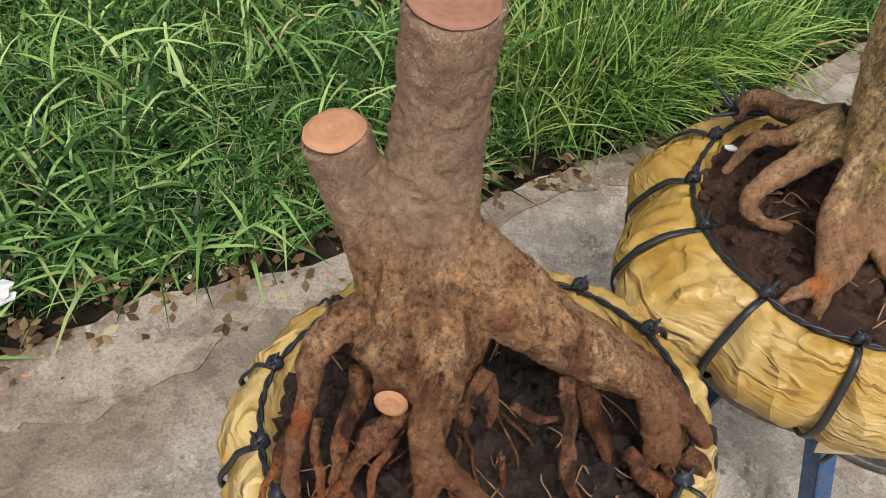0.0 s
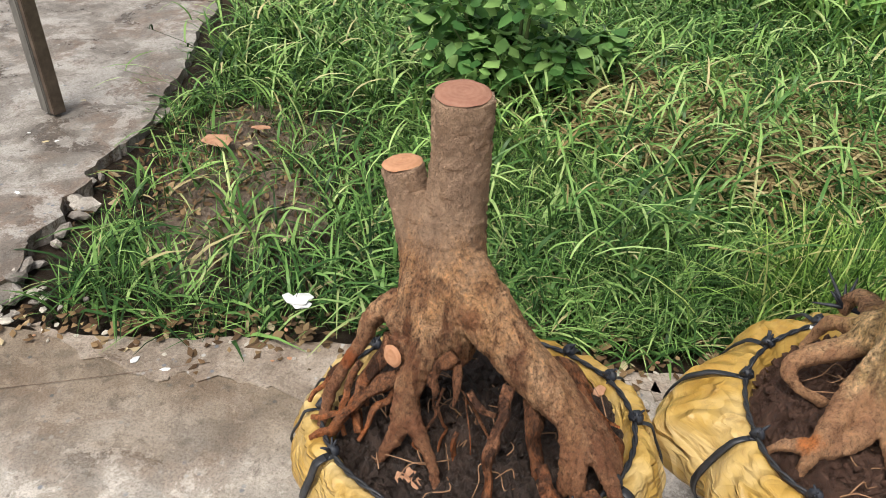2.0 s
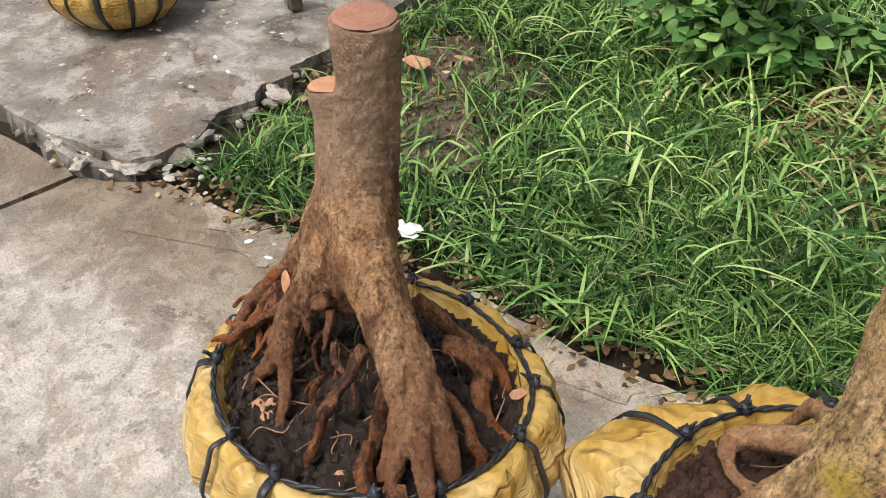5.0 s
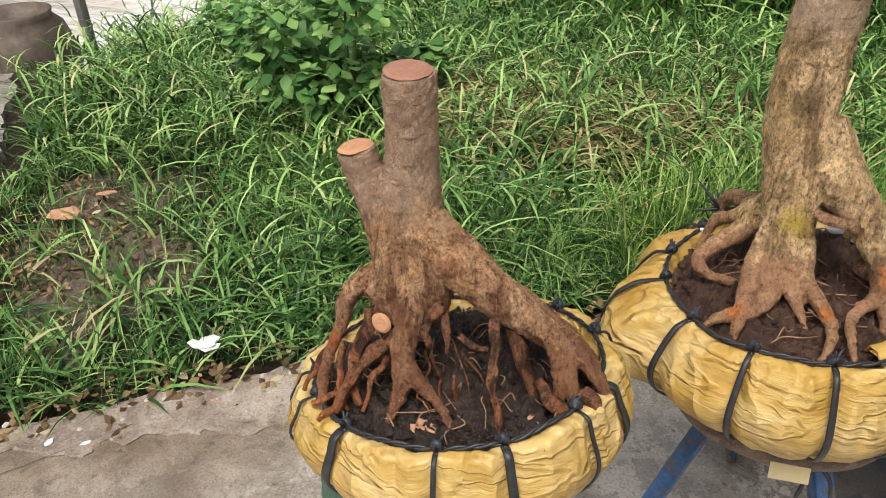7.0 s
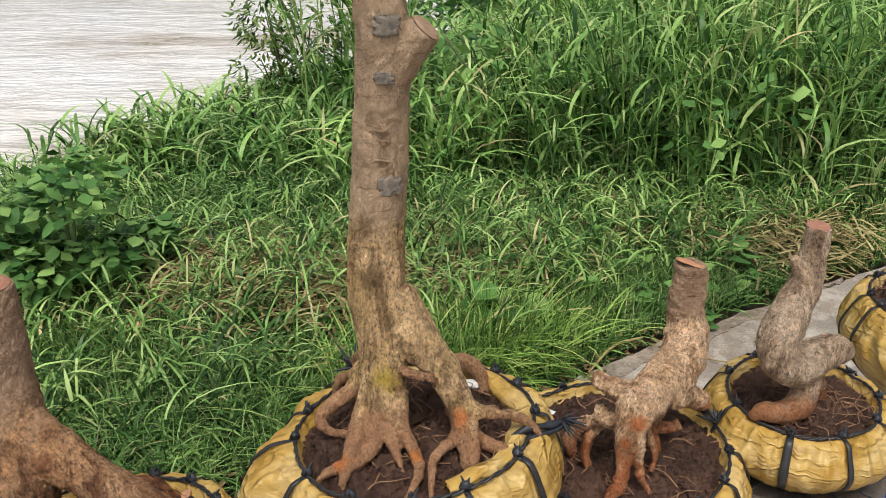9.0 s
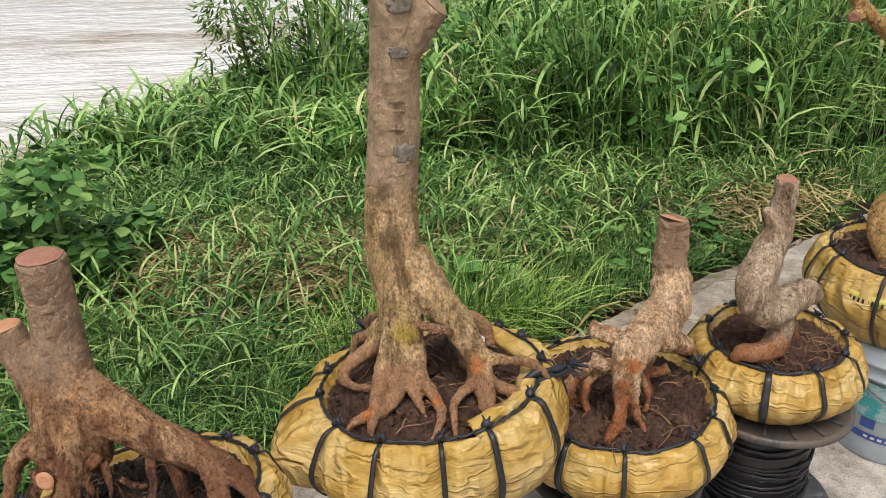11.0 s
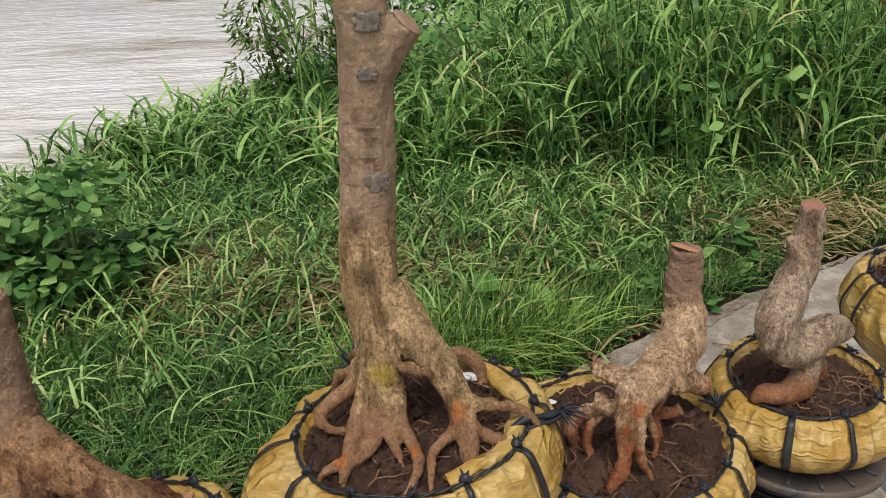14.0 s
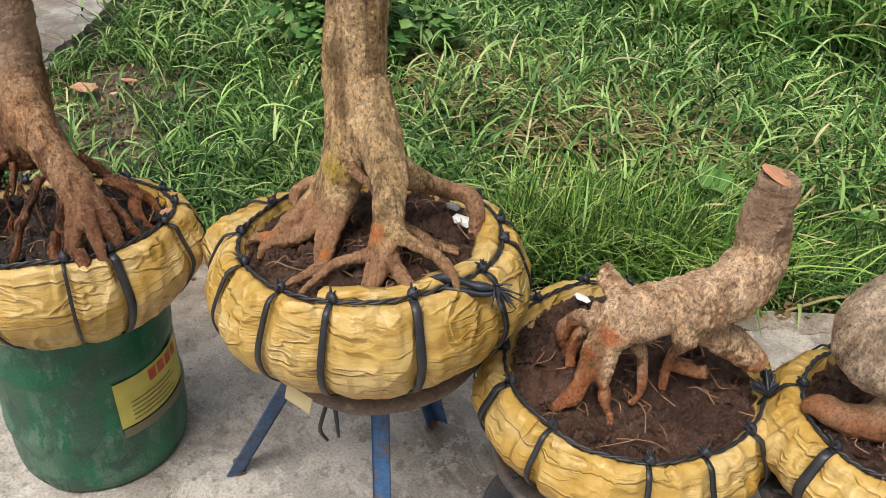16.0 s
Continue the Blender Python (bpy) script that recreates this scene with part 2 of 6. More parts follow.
def wrap_material(name):
    """Thin yellow plastic: smooth, with fine sharp creases, shade lines painted along them, and blotches of brown dirt.
    """
    m, nt, p = material(name, None, 0.34, spec=0.42)
    big = noise_node(nt, 7, 5, 0.6, (1, 1, 2.0), distort=0.5)
    c = ramp_node(nt, [(0.34, (0.46, 0.262, 0.045)), (0.5, (0.575, 0.375, 0.105)), (0.66, (0.68, 0.50, 0.22))], big)
    dirt = noise_node(nt, 14, 8, 0.72, (1, 1, 3), distort=0.8)
    c = mix_node(nt, c, (0.27, 0.15, 0.045), ramp_node(nt, [(0.52, (0, 0, 0)), (0.68, (0.6, 0.6, 0.6))], dirt))

    def crease(scale, stretch, distort, turn, half=0.035):
        n = noise_node(nt, scale, 1.5, 0.4, stretch, distort=distort, turn=turn)
        return ramp_node(nt, [(0.5 - 2 * half, (0, 0, 0)), (0.5, (1, 1, 1)), (0.5 + 2 * half, (0, 0, 0))], n)
    a = crease(4, (1, 1, 5), 0.3, (24, 14, 0), 0.018)
    b = crease(8, (1, 1, 5), 0.3, (-28, 18, 0), 0.02)
    d = crease(6, (2.2, 2.2, 1.0), 0.0, (12, -24, 0), 0.04)
    here = ramp_node(nt, [(0.42, (0, 0, 0)), (0.6, (1, 1, 1))], noise_node(nt, 11, 3, 0.6))
    b = mix_node(nt, b, here, 1.0, 'MULTIPLY')
    # b and thin: darker lines along creases, their shade put into the colour.
    c = mix_node(nt, c, (0.34, 0.19, 0.04), ramp_node(nt, [(0.5, (0, 0, 0)), (1.0, (0.4, 0.4, 0.4))], b))
    thin = noise_node(nt, 46, 3, 0.6, (0.5, 0.5, 4.5), distort=0.3, turn=(-16, 12, 0))
    c = mix_node(nt, c, (0.37, 0.205, 0.04), ramp_node(nt, [(0.56, (0, 0, 0)), (0.68, (0.6, 0.6, 0.6))], thin))
    nt.links.new(c, p.inputs["Base Color"])
    soft = noise_node(nt, 9, 3, 0.5, (1, 1, 1.8), distort=0.2)
    small = noise_node(nt, 20, 5, 0.62, (0.6, 0.6, 4.5), turn=(14, -12, 0))
    where = ramp_node(nt, [(0.40, (0.12, 0.12, 0.12)), (0.62, (1, 1, 1))], noise_node(nt, 8, 3, 0.6))
    small = mix_node(nt, small, where, 1.0, 'MULTIPLY')
    thin = mix_node(nt, thin, where, 1.0, 'MULTIPLY')
    nt.links.new(bump_node(nt, [(soft, 0.4, 0.012), (d, 0.8, 0.006), (a, 0.7, 0.005), (b, 0.8, 0.004), (small, 0.75, 0.008), (thin, 0.6, 0.004)]), p.inputs["Normal"])
    tr = nt.nodes.new("ShaderNodeBsdfTranslucent")
    nt.links.new(c, tr.inputs[0])
    mx = nt.nodes.new("ShaderNodeMixShader")
    mx.inputs[0].default_value = 0.10
    nt.links.new(p.outputs[0], mx.inputs[1])
    nt.links.new(tr.outputs[0], mx.inputs[2])
    nt.links.new(mx.outputs[0], nt.nodes["Material Output"].inputs[0])
    return m


def worn(name, c1, c2, scuff, scale, rough, amount=0.7, low=0.50, stretch=(1, 1, 1), grime=None):
    """Painted metal or plastic with sharp-edged scuffs and dried mud."""
    m, nt, p = material(name, None, rough, spec=0.4)
    base = noise_node(nt, scale, 5, 0.6)
    c = ramp_node(nt, [(0.3, c1), (0.7, c2)], base)
    marks = noise_node(nt, scale * 1.6, 10, 0.76, stretch, distort=0.4)
    c = mix_node(nt, c, scuff, ramp_node(nt, [(low, (0, 0, 0)), (low + 0.05, (amount,) * 3)], marks))
    if grime:
        film = noise_node(nt, scale * 0.45, 7, 0.7, distort=0.8)
        c = mix_node(nt, c, grime, ramp_node(nt, [(0.48, (0, 0, 0)), (0.56, (0.85, 0.85, 0.85))], film))
    fine = noise_node(nt, 180, 3, 0.6)
    c = mix_node(nt, c, ramp_node(nt, [(0.3, (0.75, 0.75, 0.75)), (0.7, (1.2, 1.2, 1.2))], fine), 1.0, 'MULTIPLY')
    nt.links.new(c, p.inputs["Base Color"])
    nt.links.new(ramp_node(nt, [(low, (rough,) * 3), (low + 0.06, (0.8, 0.8, 0.8))], marks), p.inputs["Roughness"])
    nt.links.new(bump_node(nt, [(marks, 0.3, 0.002), (fine, 0.2, 0.001)]), p.inputs["Normal"])
    return m


def cut_wood(name, c1, c2):
    m, nt, p = material(name, None, 0.7, spec=0.3)
    n = noise_node(nt, 60, 5, 0.7)
    tc = nt.nodes.new("ShaderNodeTexCoord")
    wv = nt.nodes.new("ShaderNodeTexWave")
    wv.wave_type = 'RINGS'
    wv.rings_direction = 'Z'
    wv.inputs["Scale"].default_value = 45
    wv.inputs["Distortion"].default_value = 3
    nt.links.new(tc.outputs["Object"], wv.inputs["Vector"])
    c = ramp_node(nt, [(0.2, c1), (0.8, c2)], wv.outputs["Fac"])
    c = mix_node(nt, c, ramp_node(nt, [(0.3, c1), (0.7, c2)], n), 0.8)
    nt.links.new(c, p.inputs["Base Color"])
    nt.links.new(bump_node(nt, [(n, 0.4, 0.001)]), p.inputs["Normal"])
    return m


def soil_material(name, dark, light, wet=0.25):
    m, nt, p = material(name, None, 0.55, spec=wet)
    med = noise_node(nt, 45, 9, 0.75)
    big = noise_node(nt, 8, 4, 0.6)
    c = ramp_node(nt, [(0.35, dark), (0.7, light)], med)
    c = mix_node(nt, c, tuple(1.5 * v for v in light), ramp_node(nt, [(0.5, (0, 0, 0)), (0.75, (0.5, 0.5, 0.5))], big))
    nt.links.new(c, p.inputs["Base Color"])
    r = ramp_node(nt, [(0.4, (0.28, 0.28, 0.28)), (0.6, (0.65, 0.65, 0.65))], med)
    nt.links.new(r, p.inputs["Roughness"])
    nt.links.new(bump_node(nt, [(big, 0.5, 0.02), (med, 1.0, 0.022), (noise_node(nt, 160, 5, 0.7), 0.7, 0.004)]), p.inputs["Normal"])
    return m


M_CONC = concrete("concrete", (0.50, 0.458, 0.41), (0.395, 0.356, 0.308), (0.21, 0.182, 0.155), (0.30, 0.24, 0.19), True)
M_SLAB = concrete("old_concrete", (0.37, 0.345, 0.315), (0.25, 0.222, 0.192), (0.12, 0.098, 0.08), (0.19, 0.135, 0.10))
M_MUD = soil_material("pavement_mud", (0.115, 0.086, 0.063), (0.25, 0.19, 0.142))
M_MUDDY = concrete("muddy_concrete", (0.36, 0.305, 0.25), (0.27, 0.215, 0.165), (0.16, 0.122, 0.092), (0.22, 0.165, 0.12))
M_EARTH = soil_material("earth", (0.014, 0.009, 0.006), (0.062, 0.042, 0.028))
M_SOIL = soil_material("wet_soil", (0.013, 0.008, 0.006), (0.10, 0.060, 0.043), 0.6)
M_SOIL_RED = soil_material("red_soil", (0.045, 0.022, 0.015), (0.18, 0.096, 0.064), 0.4)
M_WRAP = wrap_material("yellow_plastic")
M_STRAP = plain("black_strap", (0.012, 0.013, 0.016), (0.035, 0.037, 0.042), 60, 0.42, 0.5, 0.002, stretch=(1, 1, 1))
M_TUFT = plain("dark_blue_cord", (0.010, 0.011, 0.015), (0.032, 0.038, 0.052), 90, 0.5, 0.3)
M_CUT = cut_wood("fresh_cut_wood", (0.26, 0.115, 0.075), (0.38, 0.20, 0.135))
M_CUT_PALE = cut_wood("pale_cut_wood", (0.40, 0.185, 0.095), (0.54, 0.29, 0.165))
M_CUT_OLD = cut_wood("old_cut_wood", (0.24, 0.15, 0.095), (0.38, 0.26, 0.17))
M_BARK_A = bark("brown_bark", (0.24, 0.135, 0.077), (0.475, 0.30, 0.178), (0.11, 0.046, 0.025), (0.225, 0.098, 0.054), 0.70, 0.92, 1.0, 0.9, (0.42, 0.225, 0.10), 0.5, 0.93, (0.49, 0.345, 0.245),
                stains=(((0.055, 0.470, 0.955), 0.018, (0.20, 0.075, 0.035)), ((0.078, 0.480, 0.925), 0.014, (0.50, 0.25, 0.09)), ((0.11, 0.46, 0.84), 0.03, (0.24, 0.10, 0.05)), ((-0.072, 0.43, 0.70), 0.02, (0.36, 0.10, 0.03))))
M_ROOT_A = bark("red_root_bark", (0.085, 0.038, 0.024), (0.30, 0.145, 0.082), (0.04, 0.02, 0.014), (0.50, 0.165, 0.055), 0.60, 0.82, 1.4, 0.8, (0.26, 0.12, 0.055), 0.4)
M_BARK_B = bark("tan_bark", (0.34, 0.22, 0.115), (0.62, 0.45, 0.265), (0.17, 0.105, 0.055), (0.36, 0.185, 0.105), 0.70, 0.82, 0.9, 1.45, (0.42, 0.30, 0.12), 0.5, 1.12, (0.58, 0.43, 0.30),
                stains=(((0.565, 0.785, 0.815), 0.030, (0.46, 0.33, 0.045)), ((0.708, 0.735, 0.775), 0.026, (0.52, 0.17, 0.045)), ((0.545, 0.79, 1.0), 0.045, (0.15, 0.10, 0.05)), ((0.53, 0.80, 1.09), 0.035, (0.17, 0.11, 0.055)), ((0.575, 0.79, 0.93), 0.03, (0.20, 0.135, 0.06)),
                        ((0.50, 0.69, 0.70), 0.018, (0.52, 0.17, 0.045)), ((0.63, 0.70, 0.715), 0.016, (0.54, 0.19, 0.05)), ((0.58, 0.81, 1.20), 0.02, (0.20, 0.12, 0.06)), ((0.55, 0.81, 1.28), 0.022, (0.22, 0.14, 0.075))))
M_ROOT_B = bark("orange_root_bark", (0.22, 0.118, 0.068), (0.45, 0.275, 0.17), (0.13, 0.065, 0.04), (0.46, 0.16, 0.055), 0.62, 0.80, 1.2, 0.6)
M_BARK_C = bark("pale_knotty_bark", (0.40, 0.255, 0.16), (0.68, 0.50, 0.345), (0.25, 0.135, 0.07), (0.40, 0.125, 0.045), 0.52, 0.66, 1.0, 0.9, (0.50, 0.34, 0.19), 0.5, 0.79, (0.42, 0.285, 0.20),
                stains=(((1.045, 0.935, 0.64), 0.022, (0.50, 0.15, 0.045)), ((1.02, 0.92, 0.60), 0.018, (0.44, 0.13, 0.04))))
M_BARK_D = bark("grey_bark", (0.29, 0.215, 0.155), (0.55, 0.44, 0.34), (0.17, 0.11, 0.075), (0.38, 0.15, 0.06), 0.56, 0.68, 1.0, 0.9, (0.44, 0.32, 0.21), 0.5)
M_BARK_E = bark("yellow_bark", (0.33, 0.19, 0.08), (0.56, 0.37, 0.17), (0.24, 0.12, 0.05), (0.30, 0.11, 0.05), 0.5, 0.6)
M_GREY_BARK = plain("bark_scar", (0.08, 0.078, 0.07), (0.30, 0.245, 0.19), 75, 0.85, 0.8, 0.004)
M_TWIG = plain("fine_root", (0.20, 0.10, 0.05), (0.46, 0.27, 0.15), 50, 0.7, 0.2)
M_DRUM = worn("green_plastic", (0.004, 0.075, 0.036), (0.016, 0.150, 0.075), (0.13, 0.20, 0.15), 9, 0.36, 0.75, 0.505, (1, 1, 0.3), (0.035, 0.080, 0.056))
M_LABEL = plain("yellow_label", (0.46, 0.40, 0.06), (0.60, 0.54, 0.13), 14, 0.6, 0.1)
M_LABEL_DARK = plain("dirty_label", (0.12, 0.11, 0.07), (0.20, 0.18, 0.10), 30, 0.7, 0.1)
M_RED = plain("red_print", (0.42, 0.05, 0.03), (0.52, 0.09, 0.05), 40, 0.6, 0.05)
M_BLUE = worn("blue_steel", (0.022, 0.065, 0.16), (0.055, 0.14, 0.30), (0.12, 0.09, 0.075), 18, 0.45, 0.9, 0.52)
M_RUST = plain("rusty_steel", (0.10, 0.055, 0.035), (0.22, 0.16, 0.12), 40, 0.7, 0.5)
M_BOARD = worn("brown_board", (0.10, 0.068, 0.05), (0.20, 0.14, 0.10), (0.28, 0.21, 0.155), 16, 0.7, 0.6, 0.52)
M_PAPER = plain("tape_scrap", (0.50, 0.40, 0.20), (0.62, 0.52, 0.30), 20, 0.6, 0.2)
M_BLACK = plain("black_plastic", (0.02, 0.02, 0.023), (0.06, 0.06, 0.065), 24, 0.45, 0.3)
M_DUSTY = worn("dusty_black_plastic", (0.034, 0.037, 0.043), (0.085, 0.089, 0.097), (0.22, 0.21, 0.20), 11, 0.42, 0.6, 0.56, (1, 1, 1), (0.13, 0.102, 0.083))
M_GREYPL = plain("grey_plastic", (0.36, 0.36, 0.36), (0.46, 0.46, 0.45), 10, 0.5, 0.1)
M_WIRE = plain("black_cable", (0.012, 0.012, 0.014), (0.03, 0.03, 0.033), 30, 0.38, 0.2)
M_WHITEPL = plain("white_plastic", (0.34, 0.39, 0.44), (0.50, 0.55, 0.60), 8, 0.45, 0.05)
M_CYAN = worn("cyan_print", (0.03, 0.32, 0.34), (0.12, 0.48, 0.46), (0.45, 0.54, 0.58), 9, 0.5, 0.75, 0.50)
M_NAVY = plain("navy_print", (0.03, 0.06, 0.26), (0.06, 0.11, 0.36), 30, 0.5, 0.05)
M_WHITE = plain("white_scrap", (0.62, 0.63, 0.62), (0.78, 0.79, 0.78), 30, 0.5, 0.3)
M_PEBBLE = plain("pebble", (0.36, 0.32, 0.26), (0.62, 0.58, 0.50), 30, 0.8, 0.3)
M_CHIP = plain("wood_chip", (0.34, 0.16, 0.085), (0.58, 0.33, 0.20), 45, 0.75, 0.3)
M_DEADLEAF = leafy("dead_leaf", [(0.0, (0.06, 0.036, 0.022)), (0.5, (0.16, 0.10, 0.06)), (0.85, (0.28, 0.19, 0.11)), (1.0, (0.50, 0.42, 0.30))], 0.7, 0.1)
M_STRAW = leafy("straw", [(0.0, (0.16, 0.115, 0.06)), (0.5, (0.36, 0.285, 0.15)), (1.0, (0.56, 0.47, 0.28))], 0.7, 0.1)
# Grass ramps start near black: shade between blades put into the colour.
M_GRASS = leafy("short_grass", [(0.0, (0.008, 0.026, 0.008)), (0.38, (0.050, 0.122, 0.035)), (0.78, (0.205, 0.365, 0.112)), (0.95, (0.34, 0.48, 0.19)), (0.99, (0.42, 0.34, 0.21))], 0.34, 0.08)
M_FINE = leafy("fine_grass", [(0.0, (0.012, 0.040, 0.010)), (0.4, (0.095, 0.205, 0.045)), (0.8, (0.32, 0.50, 0.13)), (0.97, (0.54, 0.62, 0.24)), (1.0, (0.55, 0.46, 0.26))], 0.36, 0.22)
M_TALL = leafy("tall_grass", [(0.0, (0.016, 0.050, 0.016)), (0.3, (0.130, 0.285, 0.084)), (0.75, (0.355, 0.57, 0.192)), (0.94, (0.47, 0.60, 0.28)), (1.0, (0.60, 0.48, 0.31))], 0.30, 0.20)
M_COARSE = leafy("coarse_grass", [(0.0, (0.012, 0.038, 0.012)), (0.38, (0.095, 0.210, 0.062)), (0.78, (0.32, 0.51, 0.17)), (0.95, (0.45, 0.58, 0.27)), (1.0, (0.58, 0.48, 0.30))], 0.32, 0.13)
M_BUSH = leafy("broad_leaf", [(0.0, (0.034, 0.105, 0.034)), (0.5, (0.14, 0.30, 0.095)), (1.0, (0.31, 0.49, 0.175))], 0.36, 0.22)
M_TREE = leafy("tree_leaf", [(0.0, (0.025, 0.060, 0.016)), (0.5, (0.105, 0.195, 0.045)), (1.0, (0.27, 0.37, 0.095))], 0.45, 0.2)
# Dark leaves: far shrubs' deeper tone, and shade painted onto two riverside trees.
M_DARK_OR_SHADED = leafy("dark_or_shaded_leaf", [(0.0, (0.012, 0.034, 0.012)), (0.6, (0.042, 0.098, 0.028)), (1.0, (0.12, 0.20, 0.055))], 0.45, 0.15)
M_PALM = leafy("palm_leaf", [(0.0, (0.035, 0.085, 0.016)), (1.0, (0.09, 0.155, 0.035))], 0.4, 0.25)
M_STEM = plain("green_stem", (0.06, 0.10, 0.03), (0.14, 0.17, 0.06), 20, 0.7, 0.1)
M_TIMBER = plain("grey_timber", (0.10, 0.095, 0.085), (0.24, 0.225, 0.20), 30, 0.8, 0.4, stretch=(1, 1, 0.2))
M_CLAY = plain("brown_clay", (0.06, 0.042, 0.03), (0.15, 0.11, 0.08), 20, 0.6, 0.3)
M_WALL_GREY = plain("far_wall_grey", (0.34, 0.35, 0.36), (0.46, 0.47, 0.47), 1.2, 0.9, 0)
M_WALL_WHITE = plain("far_wall_white", (0.62, 0.63, 0.63), (0.74, 0.74, 0.73), 1.0, 0.9, 0)
M_ROOF_BLUE = plain("far_roof_pale_blue", (0.48, 0.56, 0.62), (0.62, 0.68, 0.72), 1.0, 0.6, 0)
M_ROOF_RED = plain("far_roof_red", (0.40, 0.13, 0.06), (0.50, 0.20, 0.10), 1.5, 0.8, 0)
M_SHED = plain("far_blue_sheet", (0.01, 0.11, 0.46), (0.02, 0.17, 0.60), 1.0, 0.6, 0)
M_DARK = plain("far_dark", (0.03, 0.03, 0.03), (0.07, 0.065, 0.06), 2.0, 0.9, 0)


def water_material():
    m, nt, p = material("river_water", (0.30, 0.225, 0.15), 0.12, spec=0.9)
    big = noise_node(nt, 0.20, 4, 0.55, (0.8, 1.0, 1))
    # Near-white stops paint the bright sky's reflection over the muddy brown.
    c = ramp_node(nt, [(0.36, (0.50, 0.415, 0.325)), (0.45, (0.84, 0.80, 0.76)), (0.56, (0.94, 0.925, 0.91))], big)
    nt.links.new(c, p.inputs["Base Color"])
    a = noise_node(nt, 0.9, 4, 0.6, (0.75, 1.9, 1), distort=0.5)
    b = noise_node(nt, 4.0, 3, 0.6, (0.7, 1.8, 1))
    nt.links.new(bump_node(nt, [(a, 0.8, 0.14), (b, 0.5, 0.035)]), p.inputs["Normal"])
    return m


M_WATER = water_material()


# ---- mesh helpers ----
def part(name, data, mat, parent=None, label=""):
    """Links a bmesh or a mesh as one object, under a parent if one is given."""
    if isinstance(data, bmesh.types.BMesh):
        me = bpy.data.meshes.new(name)
        data.to_mesh(me)
        data.free()
    else:
        me = data
    if not me.materials:
        me.materials.append(mat)
    ob = new(name, me)
    ob.parent = parent
    if label:
        ob["label"] = label
    return ob


def smooth(ob):
    ob.data.polygons.foreach_set("use_smooth", [True] * len(ob.data.polygons))
    return ob


def quick_mesh(name, verts, quads, smooth_on=True):
    """A mesh from numpy arrays of vertices and of four-cornered faces."""
    me = bpy.data.meshes.new(name)
    verts, quads = np.asarray(verts, np.float32), np.asarray(quads, np.int32)
    me.vertices.add(len(verts))
    me.vertices.foreach_set("co", verts.ravel())
    me.loops.add(quads.size)
    me.loops.foreach_set("vertex_index", quads.ravel())
    me.polygons.add(len(quads))
    k = quads.shape[1]
    me.polygons.foreach_set("loop_start", np.arange(0, quads.size, k, dtype=np.int32))
    me.polygons.foreach_set("use_smooth", np.full(len(quads), smooth_on))
    me.update(calc_edges=True)
    return me


def spline(points, n):
    """Catmull-Rom through points (rows of any width), n samples."""
    P = np.array(points, float)
    P = np.vstack([2 * P[0] - P[1], P, 2 * P[-1] - P[-2]])
    t = np.linspace(0, len(P) - 3 - 1e-6, n)
    i = t.astype(int)
    f = (t - i)[:, None]
    a, b, c, d = P[i], P[i + 1], P[i + 2], P[i + 3]
    return 0.5 * (2 * b + (c - a) * f + (2 * a - 5 * b + 4 * c - d) * f ** 2 + (3 * b - a - 3 * c + d) * f ** 3)


def sweep(rows, seg=12, per=7, lump=0.0, seed=0.0, closed=False, caps=True):
    """A tube through rows (x, y, z, r): vertices and quads."""
    S = spline(rows, max(3, (len(rows) - 1) * per + 1))
    C, R = S[:, :3], np.maximum(S[:, 3], 0.0004)
    T = np.gradient(C, axis=0)
    T /= np.linalg.norm(T, axis=1)[:, None] + 1e-9
    n = np.cross(T[0], (0.31, 0.52, 0.79))
    n /= np.linalg.norm(n)
    V = []
    for k in range(len(C)):
        n = n - T[k] * (n @ T[k])
        n /= np.linalg.norm(n)
        b = np.cross(T[k], n)
        for s in range(seg):
            a = 2 * math.pi * s / seg
            w = 1.0
            if lump:
                q = C[k] * 28 + seed
                w += lump * noise.noise((q[0] + 2.2 * math.cos(a), q[1] + 2.2 * math.sin(a), q[2]))
                w += lump * 0.6 * math.sin(3 * a + seed + 25 * C[k][2])
            V.append(C[k] + R[k] * w * (math.cos(a) * n + math.sin(a) * b))
    Q = []
    for k in range(len(C) - 1):
        for s in range(seg):
            s2 = (s + 1) % seg
            Q.append((k * seg + s, k * seg + s2, (k + 1) * seg + s2, (k + 1) * seg + s))
    if caps:
        for end, flip in ((0, True), (len(C) - 1, False)):
            V.append(C[end])
            m = len(V) - 1
            for s in range(0, seg, 2):
                ids = [end * seg + s, end * seg + (s + 1) % seg, end * seg + (s + 2) % seg, m]
                Q.append(tuple(reversed(ids)) if flip else tuple(ids))
    return V, Q


def joined(name, pieces):
    V, Q = [], []
    for v, q in pieces:
        o = len(V)
        V += list(v)
        Q += [tuple(i + o for i in f) for f in q]
    return quick_mesh(name, V, Q)


def lathe(name, profile, seg=64, wobble=0.0):
    """A closed turned form from (r, z) pairs."""
    V, Q = [], []
    for r, z in profile:
        for s in range(seg):
            a = 2 * math.pi * s / seg
            w = 1 + wobble * noise.noise((2 * math.cos(a), 2 * math.sin(a), 9 * z))
            V.append((r * w * math.cos(a), r * w * math.sin(a), z))
    for k in range(len(profile) - 1):
        for s in range(seg):
            s2 = (s + 1) % seg
            Q.append((k * seg + s, k * seg + s2, (k + 1) * seg + s2, (k + 1) * seg + s))
    return quick_mesh(name, V, Q)


